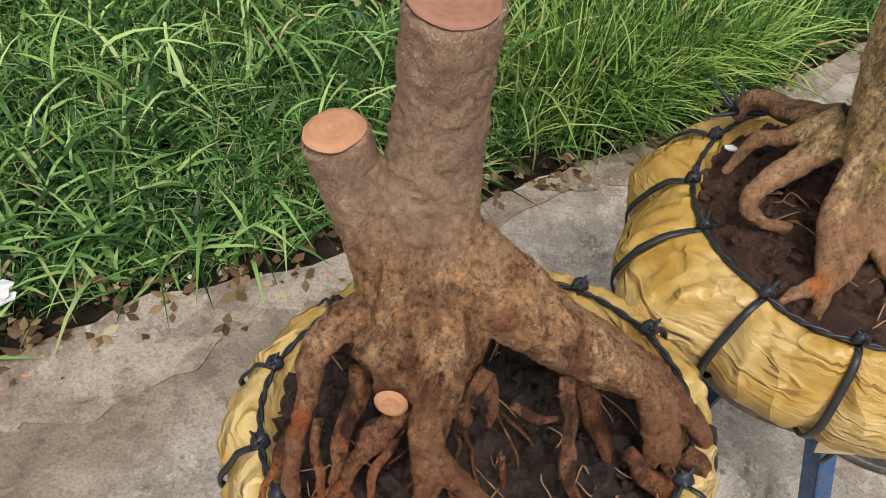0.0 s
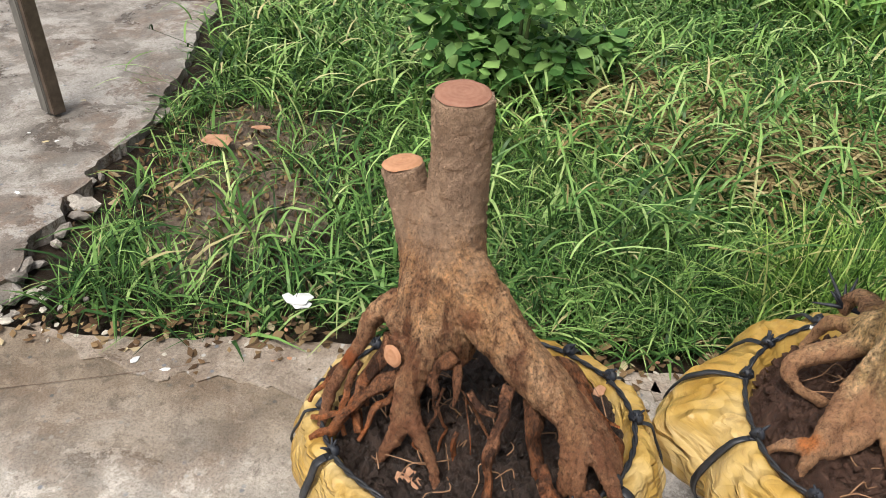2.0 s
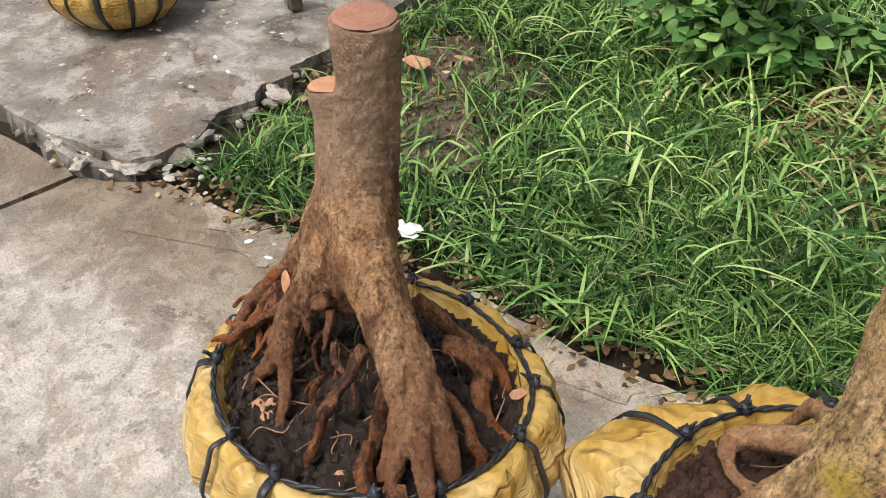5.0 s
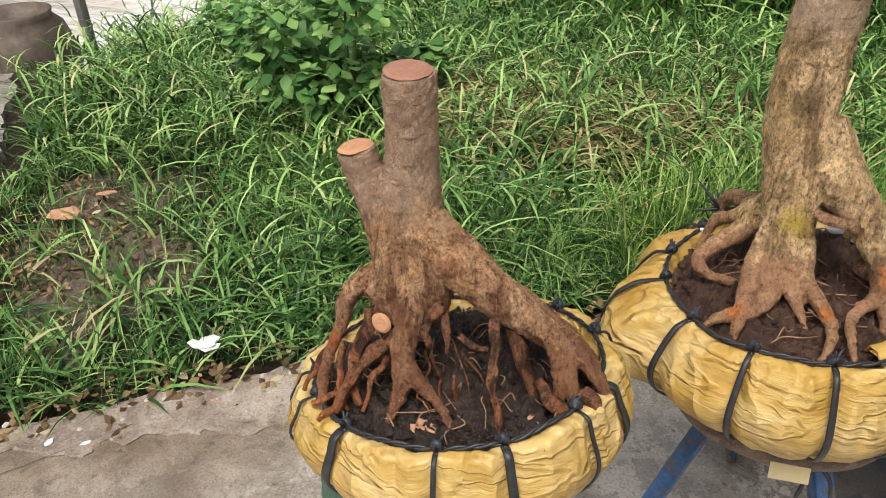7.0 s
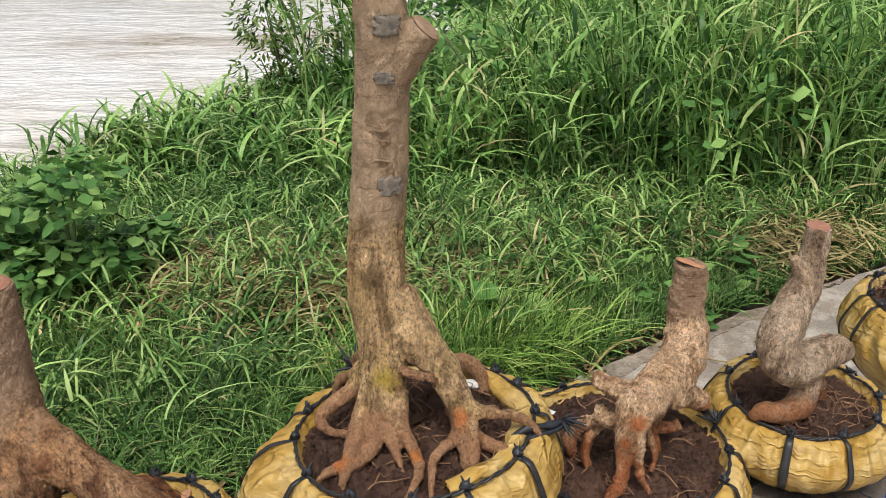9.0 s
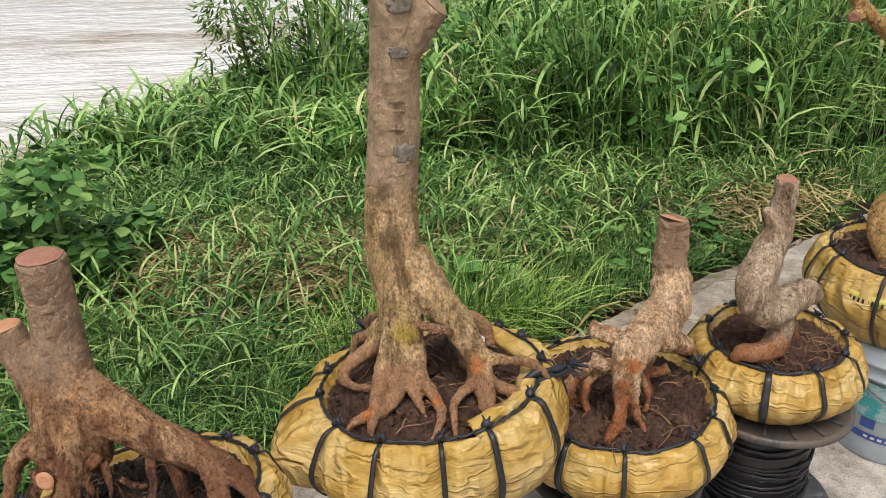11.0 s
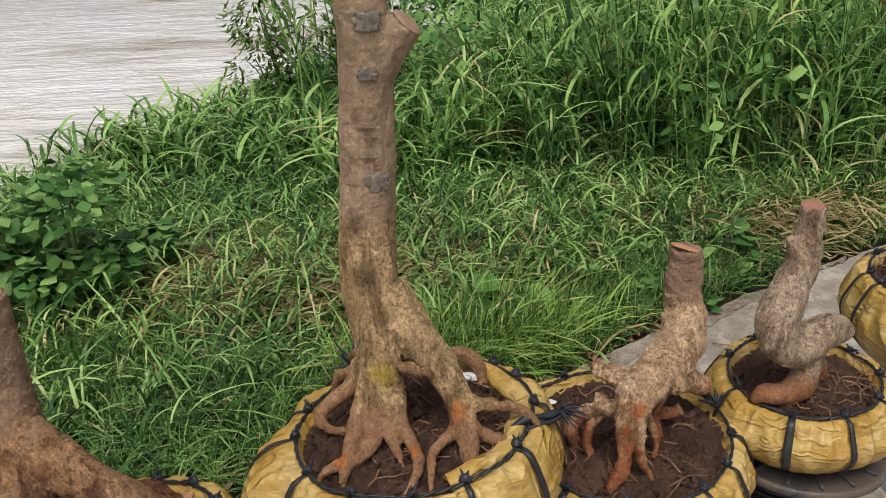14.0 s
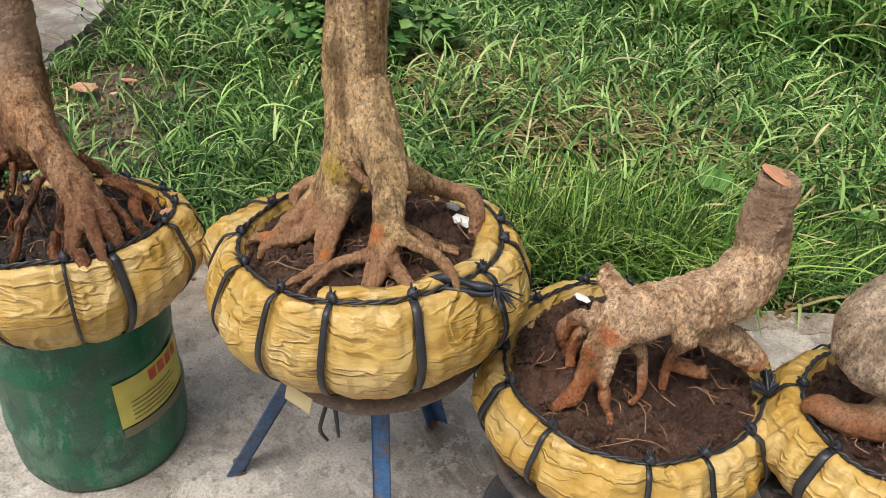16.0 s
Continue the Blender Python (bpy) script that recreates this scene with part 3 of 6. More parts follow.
def box_bm(sx, sy, sz, bevel=0.0, at=(0, 0, 0)):
    bm = bmesh.new()
    bmesh.ops.create_cube(bm, size=1, matrix=Matrix.Translation(at) @ Matrix.Diagonal((sx, sy, sz, 1)))
    if bevel:
        bmesh.ops.bevel(bm, geom=bm.edges[:], offset=bevel, segments=2, affect='EDGES')
    return bm


def empty(name, at=(0, 0, 0)):
    e = new(name)
    e.location = at
    return e


def chunk_bm(size, seed, flat=1.0):
    """A rough stone or chip."""
    bm = bmesh.new()
    bmesh.ops.create_icosphere(bm, subdivisions=1, radius=1)
    rng = random.Random(seed)
    for v in bm.verts:
        v.co *= rng.uniform(0.72, 1.15)
        v.co = Vector((v.co.x * size[0], v.co.y * size[1], v.co.z * size[2] * flat))
    return bm


# ---- ground, pavement, river ----
EDGE = [(-3.2, -0.85), (-2.2, -0.12), (-1.75, 0.15), (-1.26, 0.53), (-0.93, 0.75), (-0.55, 1.03), (-0.26, 1.18), (0.35, 1.60), (0.9, 2.0),
        (1.35, 2.40), (2.28, 3.05), (4.2, 4.5), (9.0, 8.0)]
EX, EY = np.array([e[0] for e in EDGE]), np.array([e[1] for e in EDGE])


def past_edge(x, y):
    """How far a place lies beyond the pavement's edge, towards the river."""
    return (y - np.interp(x, EX, EY)) * 0.8


def crest_line(x):
    """Distance from the pavement at which the bank begins to fall."""
    return 4.2 + 0.25 * np.clip(x, -3, 6) - 0.55 * np.clip(-x - 0.5, 0, 2)


def ground_height(x, y):
    d = past_edge(x, y)
    near = np.clip(d / 0.25, 0, 1) * 0.045
    fall = np.clip((d - crest_line(x)) / np.where(x < -0.5, 1.8, 3.0), 0, 1)
    z = -0.05 + near + 0.02 * np.sin(2.3 * x + 1.1 * y) * np.clip(d, 0, 1) - 1.9 * fall * fall * (3 - 2 * fall)
    return np.where(d < 0, -0.05, z)


def make_ground():
    """One sheet out to the horizon, sloping into the river bed."""
    xs = np.concatenate([[-900, -300, -90, -40, -20, -12, -8], np.linspace(-6, 9, 101), [12, 18, 30, 60, 120, 300, 900]])
    ys = np.concatenate([[-400, -120, -40, -15, -6, -3], np.linspace(-1.5, 12, 91), [16, 25, 40, 58, 60, 62, 64, 70, 90, 200, 500, 1500]])
    X, Y = np.meshgrid(xs, ys)
    Z = ground_height(X, Y)
    rng = np.random.RandomState(3)
    Z += rng.uniform(-0.012, 0.012, Z.shape) * (past_edge(X, Y) > 0.05)
    Z = np.where(Y > 60.5, -0.75 + 0.5 * np.clip((Y - 61) / 3, 0, 1), Z)
    V = np.stack([X.ravel(), Y.ravel(), Z.ravel()], 1)
    w, h = len(xs), len(ys)
    i = (np.arange(h - 1)[:, None] * w + np.arange(w - 1)).ravel()
    ob = part("ground", quick_mesh("ground", V, np.stack([i, i + 1, i + w + 1, i + w], 1)), M_EARTH)
    tagged(ob, "brown damp earth bank sloping to the river", "ground", kind="structure")


make_ground()


def slab(name, outline, top, thick, mat, label, category="pavement", rough=0.012, step=0.03, seed=1, tilt=(0, 0)):
    """A concrete slab with a broken, uneven outline."""
    P = []
    n = len(outline)
    for k in range(n):
        a, b, jag = np.array(outline[k][:2]), np.array(outline[(k + 1) % n][:2]), outline[k][2]
        m = max(1, int(np.hypot(*(b - a)) / step)) if jag else 1
        for j in range(m):
            p = a + (b - a) * j / m
            if jag:
                q = noise.noise_vector((p[0] * 5, p[1] * 5, seed)) * jag + noise.noise_vector((p[0] * 19, p[1] * 19, seed)) * jag * 0.5
                p = p + np.array(q[:2])
            P.append(p)
    bm = bmesh.new()
    z = lambda p: top + tilt[0] * (p[0] + 1.5) + tilt[1] * (p[1] - 0.3)  # noqa: E731
    up = [bm.verts.new((p[0], p[1], z(p))) for p in P]
    rng = random.Random(seed)
    down = [bm.verts.new((p[0] + rng.uniform(-rough, rough), p[1] + rng.uniform(-rough, rough), z(p) - thick)) for p in P]
    bm.faces.new(up)
    for k in range(len(P)):
        j = (k + 1) % len(P)
        bm.faces.new((up[j], up[k], down[k], down[j]))
    bmesh.ops.recalc_face_normals(bm, faces=bm.faces[:])
    bmesh.ops.triangulate(bm, faces=[f for f in bm.faces if len(f.verts) > 4])
    return tagged(part(name, bm, mat), label, category, kind="structure")


J = 0.03
slab("pavement", [(-1.56, 0.18, J), (-1.43, 0.42, J), (-1.24, 0.53, J), (-0.93, 0.74, J), (-0.55, 1.03, J), (-0.26, 1.17, J), (0.35, 1.59, J), (0.9, 1.99, J),
                  (1.35, 2.39, J), (2.28, 3.04, J), (4.2, 4.48, J), (9.0, 8.0, 0), (9.5, -9.0, 0), (-1.06, -9.0, 0), (-1.34, -0.48, 0.012)],
     0.0, 0.05, M_CONC, "grey cement pavement, damp and stained, with a broken edge")
slab("pavement_west", [(-1.59, 0.17, 0.012), (-1.37, -0.48, 0), (-1.09, -9.0, 0), (-9.0, -9.0, 0), (-9.0, -4.35, 0.02), (-2.31, -0.22, 0.02), (-1.80, 0.07, 0.02)],
     -0.006, 0.045, M_CONC, "grey cement pavement slab beside a joint")
slab("pavement_raised", [(-2.28, -0.10, 0.02), (-1.78, 0.14, 0.05), (-1.555, 0.32, 0.06), (-1.535, 0.44, 0.07), (-1.65, 0.60, 0.07), (-1.70, 0.80, 0.07),
                         (-1.90, 0.97, 0.08), (-1.99, 1.20, 0.08), (-2.12, 1.44, 0.05), (-2.36, 1.75, 0.05), (-3.0, 2.5, 0.05), (-4.3, 3.6, 0), (-9, 7.2, 0),
                         (-9, -4.05, 0)],
     0.048, 0.10, M_SLAB, "cracked raised concrete slab with a broken edge and scattered shavings", seed=4)
slab("pavement_broken", [(-1.77, 0.10, 0.015), (-1.59, 0.20, 0.015), (-1.47, 0.36, 0.02), (-1.53, 0.32, 0.015), (-1.65, 0.21, 0.01)],
     0.022, 0.07, M_SLAB, "small broken concrete fragment along a crack", seed=9)

mud_line = [(-1.36, 0.47), (-1.22, 0.54), (-0.92, 0.75), (-0.54, 1.04), (-0.25, 1.18), (0.36, 1.60), (0.91, 2.0), (1.36, 2.40), (2.25, 3.03)]
widths = [0.04, 0.11, 0.13, 0.17, 0.10, 0.07, 0.10, 0.06, 0.03]
slab("mud_film", [(x, y, 0.03) for x, y in mud_line] + [(x + 0.6 * w, y - 0.8 * w, 0.10) for (x, y), w in list(zip(mud_line, widths))[::-1]], 0.0045, 0.012, M_MUDDY,
     "thin brown mud washed over the pavement edge", seed=12)
rs = random.Random(19)
crack = [(-2.20, -0.06), (-1.78, 0.13), (-1.56, 0.31), (-1.54, 0.45), (-1.66, 0.62), (-1.72, 0.80), (-1.90, 0.98), (-2.0, 1.20), (-2.14, 1.45)]
for k in range(34):
    i = rs.uniform(0, len(crack) - 1.01)
    (xa, ya), (xb, yb) = crack[int(i)], crack[int(i) + 1]
    f = i - int(i)
    s = rs.uniform(0.015, 0.075)
    ob = part("slab_fragment", chunk_bm((s, s * rs.uniform(0.5, 0.9), 0.03), k, 0.55), rs.choice((M_SLAB, M_SLAB, M_CONC)))
    ob.matrix_basis = pose(xa + (xb - xa) * f + rs.gauss(0.02, 0.03), ya + (yb - ya) * f + rs.gauss(-0.005, 0.03), rs.uniform(0.005, 0.035), rs.uniform(-25, 25), rs.uniform(-25, 25), rs.uniform(0, 360))
    tagged(ob, "broken grey concrete fragment at the slab's cracked edge", "rubble", "fragments along the crack")

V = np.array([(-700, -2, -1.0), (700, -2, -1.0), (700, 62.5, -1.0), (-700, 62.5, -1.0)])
tagged(part("river", quick_mesh("river", V, [(0, 1, 2, 3)], False), M_WATER), "wide muddy river with small ripples, pale sky reflection in its colour", "water", kind="structure")


# ---- grass ----
def blades(name, roots, height, width, lean, rng, seg=4, droop=1.0, twist=0.5):
    """Strips that rise from their roots and bend over; arrays give one value for each blade."""
    n = len(roots)
    az = rng.uniform(0, 2 * math.pi, n)
    t = np.linspace(0, 1, seg + 1)
    bend = lean[:, None] * t ** 1.7 * droop
    up = height[:, None] * (t - 0.38 * np.clip(lean, 0, 2)[:, None] * t ** 3)
    out = height[:, None] * bend
    cx = roots[:, 0, None] + np.cos(az)[:, None] * out
    cy = roots[:, 1, None] + np.sin(az)[:, None] * out
    cz = roots[:, 2, None] + up
    side = az + math.pi / 2 + rng.uniform(-twist, twist, n)
    w = width[:, None] * np.sqrt(np.clip(1 - t ** 2.2, 0.004, 1)) * (0.55 + 0.9 * t * (1 - t) * 2)
    sx, sy = np.cos(side)[:, None] * w / 2, np.sin(side)[:, None] * w / 2
    V = np.stack([np.stack([cx - sx, cy - sy, cz], 2), np.stack([cx + sx, cy + sy, cz + 0.15 * w], 2)], 2).reshape(-1, 3)
    base = (np.arange(n) * (seg + 1) * 2)[:, None] + np.arange(seg)[None, :] * 2
    Q = np.stack([base, base + 1, base + 3, base + 2], 2).reshape(-1, 4)
    return V, Q


def scatter(rng, n, x0, x1, y0, y1, keep):
    x, y = rng.uniform(x0, x1, n), rng.uniform(y0, y1, n)
    k = keep(x, y) > rng.uniform(0, 1, n)
    x, y = x[k], y[k]
    return np.stack([x, y, ground_height(x, y) - 0.005], 1)


def patchy(x, y, s, o):
    return 0.5 + 0.25 * np.sin(s * x + o) * np.cos(0.8 * s * y - o) + 0.25 * np.sin(1.7 * s * y + 2 * o + 0.9 * s * x)


def bare(x, y):
    """1 on the trodden patch of earth beside the broken slab."""
    u, v = 0.80 * (x + 1.52) + 0.60 * (y - 1.42), -0.60 * (x + 1.52) + 0.80 * (y - 1.42)
    a = np.exp(-((u / 0.48) ** 2 + (v / 0.72) ** 2))
    return np.clip(1.7 * a, 0, 1) * (0.80 + 0.20 * (patchy(x, y, 9, 2) > 0.45))


def tall_zone(x, y):
    """0 in the short grass, 1 where the high grass stands."""
    line = np.interp(x, [-6, -1.5, -0.2, 0.5, 1.2, 2.4, 3.2, 6], [4.2, 3.6, 3.45, 3.7, 3.6, 3.45, 4.2, 6.2])
    return np.clip((y - line) / 0.3, 0, 1)


RG = np.random.RandomState(11)


def make_short_grass():
    d_ok = lambda x, y: (past_edge(x, y) > 0.015 + 0.10 * patchy(x, y, 6, 1)) * (1 - 0.90 * bare(x, y)) * (1 - 0.8 * tall_zone(x, y)) * (x + 0.75 * y > -1.0 + 0.14 * patchy(x, y, 8, 3))  # noqa: E731
    r = scatter(RG, 220000, -2.6, 3.4, 0.35, 4.2, lambda x, y: d_ok(x, y) * (0.45 + 0.55 * patchy(x, y, 3, 2)))
    d = past_edge(r[:, 0], r[:, 1])
    n = len(r)
    lush = np.clip(patchy(r[:, 0], r[:, 1], 2.1, 4) * 1.3 - 0.25, 0, 1) * np.clip(1.6 - d, 0.25, 1)
    h = RG.uniform(0.04, 0.11, n) + 0.16 * lush * RG.uniform(0.4, 1, n)
    w = RG.uniform(0.0025, 0.0055, n)
    V, Q = blades("short_grass", r, h, w, RG.uniform(0.15, 1.35, n), RG, 4)
    # coarser leaves among them, towards the slab
    r2 = scatter(RG, 64000, -2.4, 3.2, 0.4, 3.9, lambda x, y: d_ok(x, y) * np.where(x < 0.1, 0.9, 0.4) * (0.3 + 0.7 * patchy(x, y, 5, 0.5)))
    n2 = len(r2)
    V2, Q2 = blades("", r2, RG.uniform(0.06, 0.17, n2), RG.uniform(0.007, 0.015, n2), RG.uniform(0.6, 1.9, n2), RG, 4)
    V, Q = np.vstack([V, V2]), np.vstack([Q, Q2 + len(V)])
    tagged(part("short_grass", quick_mesh("short_grass", V, Q), M_GRASS), "dense green grass growing along the pavement edge", "grass", kind="stuff")
    # bright upright tuft behind the tripod stand
    c = np.array([(0.42, 1.85), (0.62, 1.98), (0.85, 2.12), (0.74, 2.06), (0.5, 1.9)])
    pick = c[RG.randint(0, len(c), 4200)] + RG.normal(0, 0.15, (4200, 2))
    pick = pick[past_edge(pick[:, 0], pick[:, 1]) > 0.06]
    r3 = np.column_stack([pick, ground_height(pick[:, 0], pick[:, 1])])
    n3 = len(r3)
    V, Q = blades("", r3, RG.uniform(0.12, 0.36, n3), RG.uniform(0.004, 0.0085, n3), RG.uniform(0.1, 1.3, n3), RG, 5)
    tagged(part("grass_tuft", quick_mesh("grass_tuft", V, Q), M_FINE), "bright tufts of fine upright grass", "grass", kind="stuff")


def leafy_stems(rng, roots, height, n_leaf, leaf_len, leaf_w, lean):
    """Stems with alternate arching leaves."""
    n = len(roots)
    az = rng.uniform(0, 2 * math.pi, n)
    V, Q, off = [], [], 0
    ts = np.linspace(0, 1, 5)
    cx = roots[:, 0, None] + np.cos(az)[:, None] * (height * lean)[:, None] * ts ** 1.8
    cy = roots[:, 1, None] + np.sin(az)[:, None] * (height * lean)[:, None] * ts ** 1.8
    cz = roots[:, 2, None] + height[:, None] * ts * (1 - 0.12 * lean[:, None] * ts)
    w = 0.0035
    S = np.stack([np.stack([cx - w, cy, cz], 2), np.stack([cx + w, cy + w, cz], 2)], 2).reshape(-1, 3)
    b = (np.arange(n) * 10)[:, None] + np.arange(4)[None, :] * 2
    V.append(S)
    Q.append(np.stack([b, b + 1, b + 3, b + 2], 2).reshape(-1, 4))
    off = len(S)
    for k in range(n_leaf):
        f = (k + 0.7 + rng.uniform(-0.3, 0.3, n)) / n_leaf
        i = np.clip(f * 4, 0, 3.999)
        j = i.astype(int)
        q = (i - j)
        rows = np.arange(n)
        at = np.stack([c[rows, j] * (1 - q) + c[rows, j + 1] * q for c in (cx, cy, cz)], 1)
        ll = leaf_len * rng.uniform(0.6, 1.25, n)
        v, qd = blades("", at, ll * rng.uniform(0.55, 0.95, n), leaf_w * rng.uniform(0.6, 1.2, n), rng.uniform(0.7, 1.9, n), rng, 5)
        V.append(v)
        Q.append(qd + off)
        off += len(v)
    return np.vstack(V), np.vstack(Q)


def make_tall_grass():
    def hmap(x, y):
        right = np.clip((x + 0.10) / 1.8, 0, 1)
        return 0.38 + 0.70 * right + 0.45 * np.clip((-x - 2.0) / 0.8, 0, 1)
    keep = lambda x, y: tall_zone(x, y) * np.clip(1.25 - 0.10 * (y - 3.3), 0.35, 1) * (past_edge(x, y) < np.where(x < 0.3, crest_line(x) + 0.55, 6.2))  # noqa: E731
    r = scatter(RG, 15500, -5.5, 7.0, 3.2, 9.0, keep)
    r[:, 2] += 0.0
    h = hmap(r[:, 0], r[:, 1]) * RG.uniform(0.65, 1.22, len(r))
    V, Q = leafy_stems(RG, r, h, 7, 0.30, 0.023, RG.uniform(0.05, 0.5, len(r)))
    tagged(part("tall_grass", quick_mesh("tall_grass", V, Q), M_TALL), "tall green riverside grass with long arching blades", "grass", kind="stuff")
    # lower leafy growth in front of it and among the short grass
    r = scatter(RG, 12500, -2.6, 3.3, 1.0, 3.8, lambda x, y: (past_edge(x, y) > 0.35) * (0.16 + 0.84 * np.clip((y - 2.2 + 0.35 * np.clip(-x, -1, 2)) / 1.3, 0, 1)) * (1 - bare(x, y)) * (1 - tall_zone(x, y)) * (x + 0.75 * y > -0.85))
    h = RG.uniform(0.12, 0.34, len(r))
    V, Q = leafy_stems(RG, r, h, 5, 0.15, 0.012, RG.uniform(0.3, 1.4, len(r)))
    tagged(part("coarse_grass", quick_mesh("coarse_grass", V, Q), M_COARSE), "low coarse grass with broad blades", "grass", kind="stuff")


def make_straw():
    spots = [(-0.3, 2.6, 0.38, 1500), (0.2, 3.1, 0.35, 700), (1.95, 3.4, 0.35, 600), (0.9, 3.75, 0.4, 500), (-0.4, 2.8, 0.32, 900), (-0.2, 2.55, 0.25, 260), (0.85, 3.5, 0.45, 700), (1.6, 3.4, 0.4, 500), (2.15, 3.15, 0.3, 380), (0.1, 2.75, 0.35, 800), (-0.55, 2.55, 0.3, 350), (-0.1, 3.2, 0.5, 800), (-0.65, 2.8, 0.25, 220)]
    P = np.vstack([np.column_stack([RG.normal(x, s, n), RG.normal(y, 0.55 * s, n)]) for x, y, s, n in spots])
    P = P[past_edge(P[:, 0], P[:, 1]) > 0.05]
    n = len(P)
    r = np.column_stack([P, ground_height(P[:, 0], P[:, 1]) + RG.uniform(0.02, 0.17, n)])
    az, ll, w = RG.uniform(0, 6.28, n), RG.uniform(0.05, 0.24, n), RG.uniform(0.002, 0.006, n)
    t = np.linspace(-0.5, 0.5, 4)
    cx = r[:, 0, None] + np.cos(az)[:, None] * ll[:, None] * t
    cy = r[:, 1, None] + np.sin(az)[:, None] * ll[:, None] * t
    cz = r[:, 2, None] + RG.uniform(-0.25, 0.25, n)[:, None] * ll[:, None] * t + 0.1 * ll[:, None] * (0.25 - t * t)
    sx, sy = -np.sin(az)[:, None] * w[:, None], np.cos(az)[:, None] * w[:, None]
    V = np.stack([np.stack([cx - sx, cy - sy, cz], 2), np.stack([cx + sx, cy + sy, cz], 2)], 2).reshape(-1, 3)
    b = (np.arange(n) * 8)[:, None] + np.arange(3)[None, :] * 2
    tagged(part("dry_straw", quick_mesh("dry_straw", V, np.stack([b, b + 1, b + 3, b + 2], 2).reshape(-1, 4)), M_STRAW),
           "pale dry cut straw lying in the grass", "straw", kind="stuff")


def leaf_cloud(rng, centres, radii, n, size, flatten=0.8, narrow=0.75):
    """Small pointed leaves on uneven clumps: vertices and quads (two a leaf)."""
    k = rng.randint(0, len(centres), n)
    v = rng.normal(0, 1, (n, 3))
    v /= np.linalg.norm(v, axis=1)[:, None]
    rad = rng.uniform(0.35, 1.0, n) ** 0.5
    p = centres[k] + v * (radii[k] * rad)[:, None] * np.array([1, 1, flatten])
    az = np.arctan2(v[:, 1], v[:, 0]) + rng.normal(0, 0.7, n)
    pitch = rng.normal(-0.35, 0.45, n)
    L = size * rng.uniform(0.6, 1.3, n)
    d = np.stack([np.cos(az) * np.cos(pitch), np.sin(az) * np.cos(pitch), np.sin(pitch)], 1)
    s = np.stack([-np.sin(az), np.cos(az), rng.normal(0, 0.35, n)], 1)
    up = np.cross(d, s)
    W = (L * narrow / 2)[:, None]
    L = L[:, None]
    V = np.stack([p, p + d * L * 0.4 + s * W - up * 0.08 * L, p + d * L, p + d * L * 0.4 - s * W - up * 0.08 * L, p + d * L * 0.72 + s * W * 0.62 - up * 0.05 * L,
                  p + d * L * 0.72 - s * W * 0.62 - up * 0.05 * L], 1).reshape(-1, 3)
    b = np.arange(n)[:, None] * 6
    Q = np.concatenate([b + np.array([0, 1, 4, 2]), b + np.array([0, 2, 5, 3])])
    return V, Q


def bush(name, at, spread, height, n, size, mat, label, category="bush", seed=1, clumps=9, narrow=0.75, stem_mat=None):
    rng = np.random.RandomState(seed)
    e = empty(name, at)
    C = np.column_stack([rng.uniform(-spread, spread, clumps), rng.uniform(-spread, spread, clumps), rng.uniform(0.35, 0.95, clumps) * height])
    R = rng.uniform(0.22, 0.42, clumps) * max(spread, 0.6 * height)
    V, Q = leaf_cloud(rng, C, R, n, size, 0.85, narrow)
    V[:, 2] = np.maximum(V[:, 2], 0.01)
    part("crown", quick_mesh("crown", V, Q), mat, e)
    for c, r in zip(C, R):
        stem = sweep([(0.1 * c[0], 0.1 * c[1], -0.03, 0.012 * height + 0.003), (0.5 * c[0], 0.5 * c[1], 0.55 * c[2], 0.008 * height + 0.002), (c[0], c[1], c[2] + 0.3 * r, 0.003)], 6, 4)
        part("stem", joined("stem", [stem]), stem_mat or M_STEM, e)
    return tagged(e, label, category)


def make_bare_patch():
    V, Q = [], []
    nr, ns = 14, 60
    for k in range(nr + 1):
        for s in range(ns):
            a, f = 2 * math.pi * s / ns, k / nr
            w = 1 + 0.35 * noise.noise((1.6 * math.cos(a), 1.6 * math.sin(a), 8)) + 0.18 * noise.noise((5 * math.cos(a), 5 * math.sin(a), 3))
            u, v = 0.44 * f * w * math.cos(a), 0.66 * f * w * math.sin(a)
            x, y = -1.52 + 0.80 * u - 0.60 * v, 1.42 + 0.60 * u + 0.80 * v
            z = float(ground_height(np.array(x), np.array(y))) + 0.022 - 0.05 * f ** 4 + 0.014 * noise.noise((x * 14, y * 14, 2)) + 0.008 * noise.noise((x * 45, y * 45, 5))
            V.append((x, y, z))
    for k in range(nr):
        for s in range(ns):
            Q.append((k * ns + s, (k + 1) * ns + s, (k + 1) * ns + (s + 1) % ns, k * ns + (s + 1) % ns))
    tagged(part("bare_earth", quick_mesh("bare_earth", V, Q), M_MUD), "trodden patch of damp brown earth in the grass", "ground", kind="structure")


make_bare_patch()
make_short_grass()
make_tall_grass()
make_straw()
gz = lambda x, y: float(ground_height(np.array(x), np.array(y)))  # noqa: E731
bush("weed_bush", (-1.05, 2.38, gz(-1.05, 2.38)), 0.29, 0.68, 1200, 0.068, M_BUSH, "dark green broad-leaved weed growing in the grass", seed=5, clumps=11)
bush("weed_bush", (-1.55, 2.75, gz(-1.55, 2.75)), 0.35, 0.45, 700, 0.055, M_BUSH, "low spreading green weed beside a bush", seed=6)
bush("creeper", (1.28, 2.72, gz(1.28, 2.72)), 0.22, 0.10, 110, 0.07, M_BUSH, "round-leaved creeper among grass", "creeper", seed=7)
bush("creeper", (0.78, 2.62, gz(0.78, 2.62)), 0.16, 0.10, 70, 0.075, M_BUSH, "round-leaved creeper among grass", "creeper", seed=8)
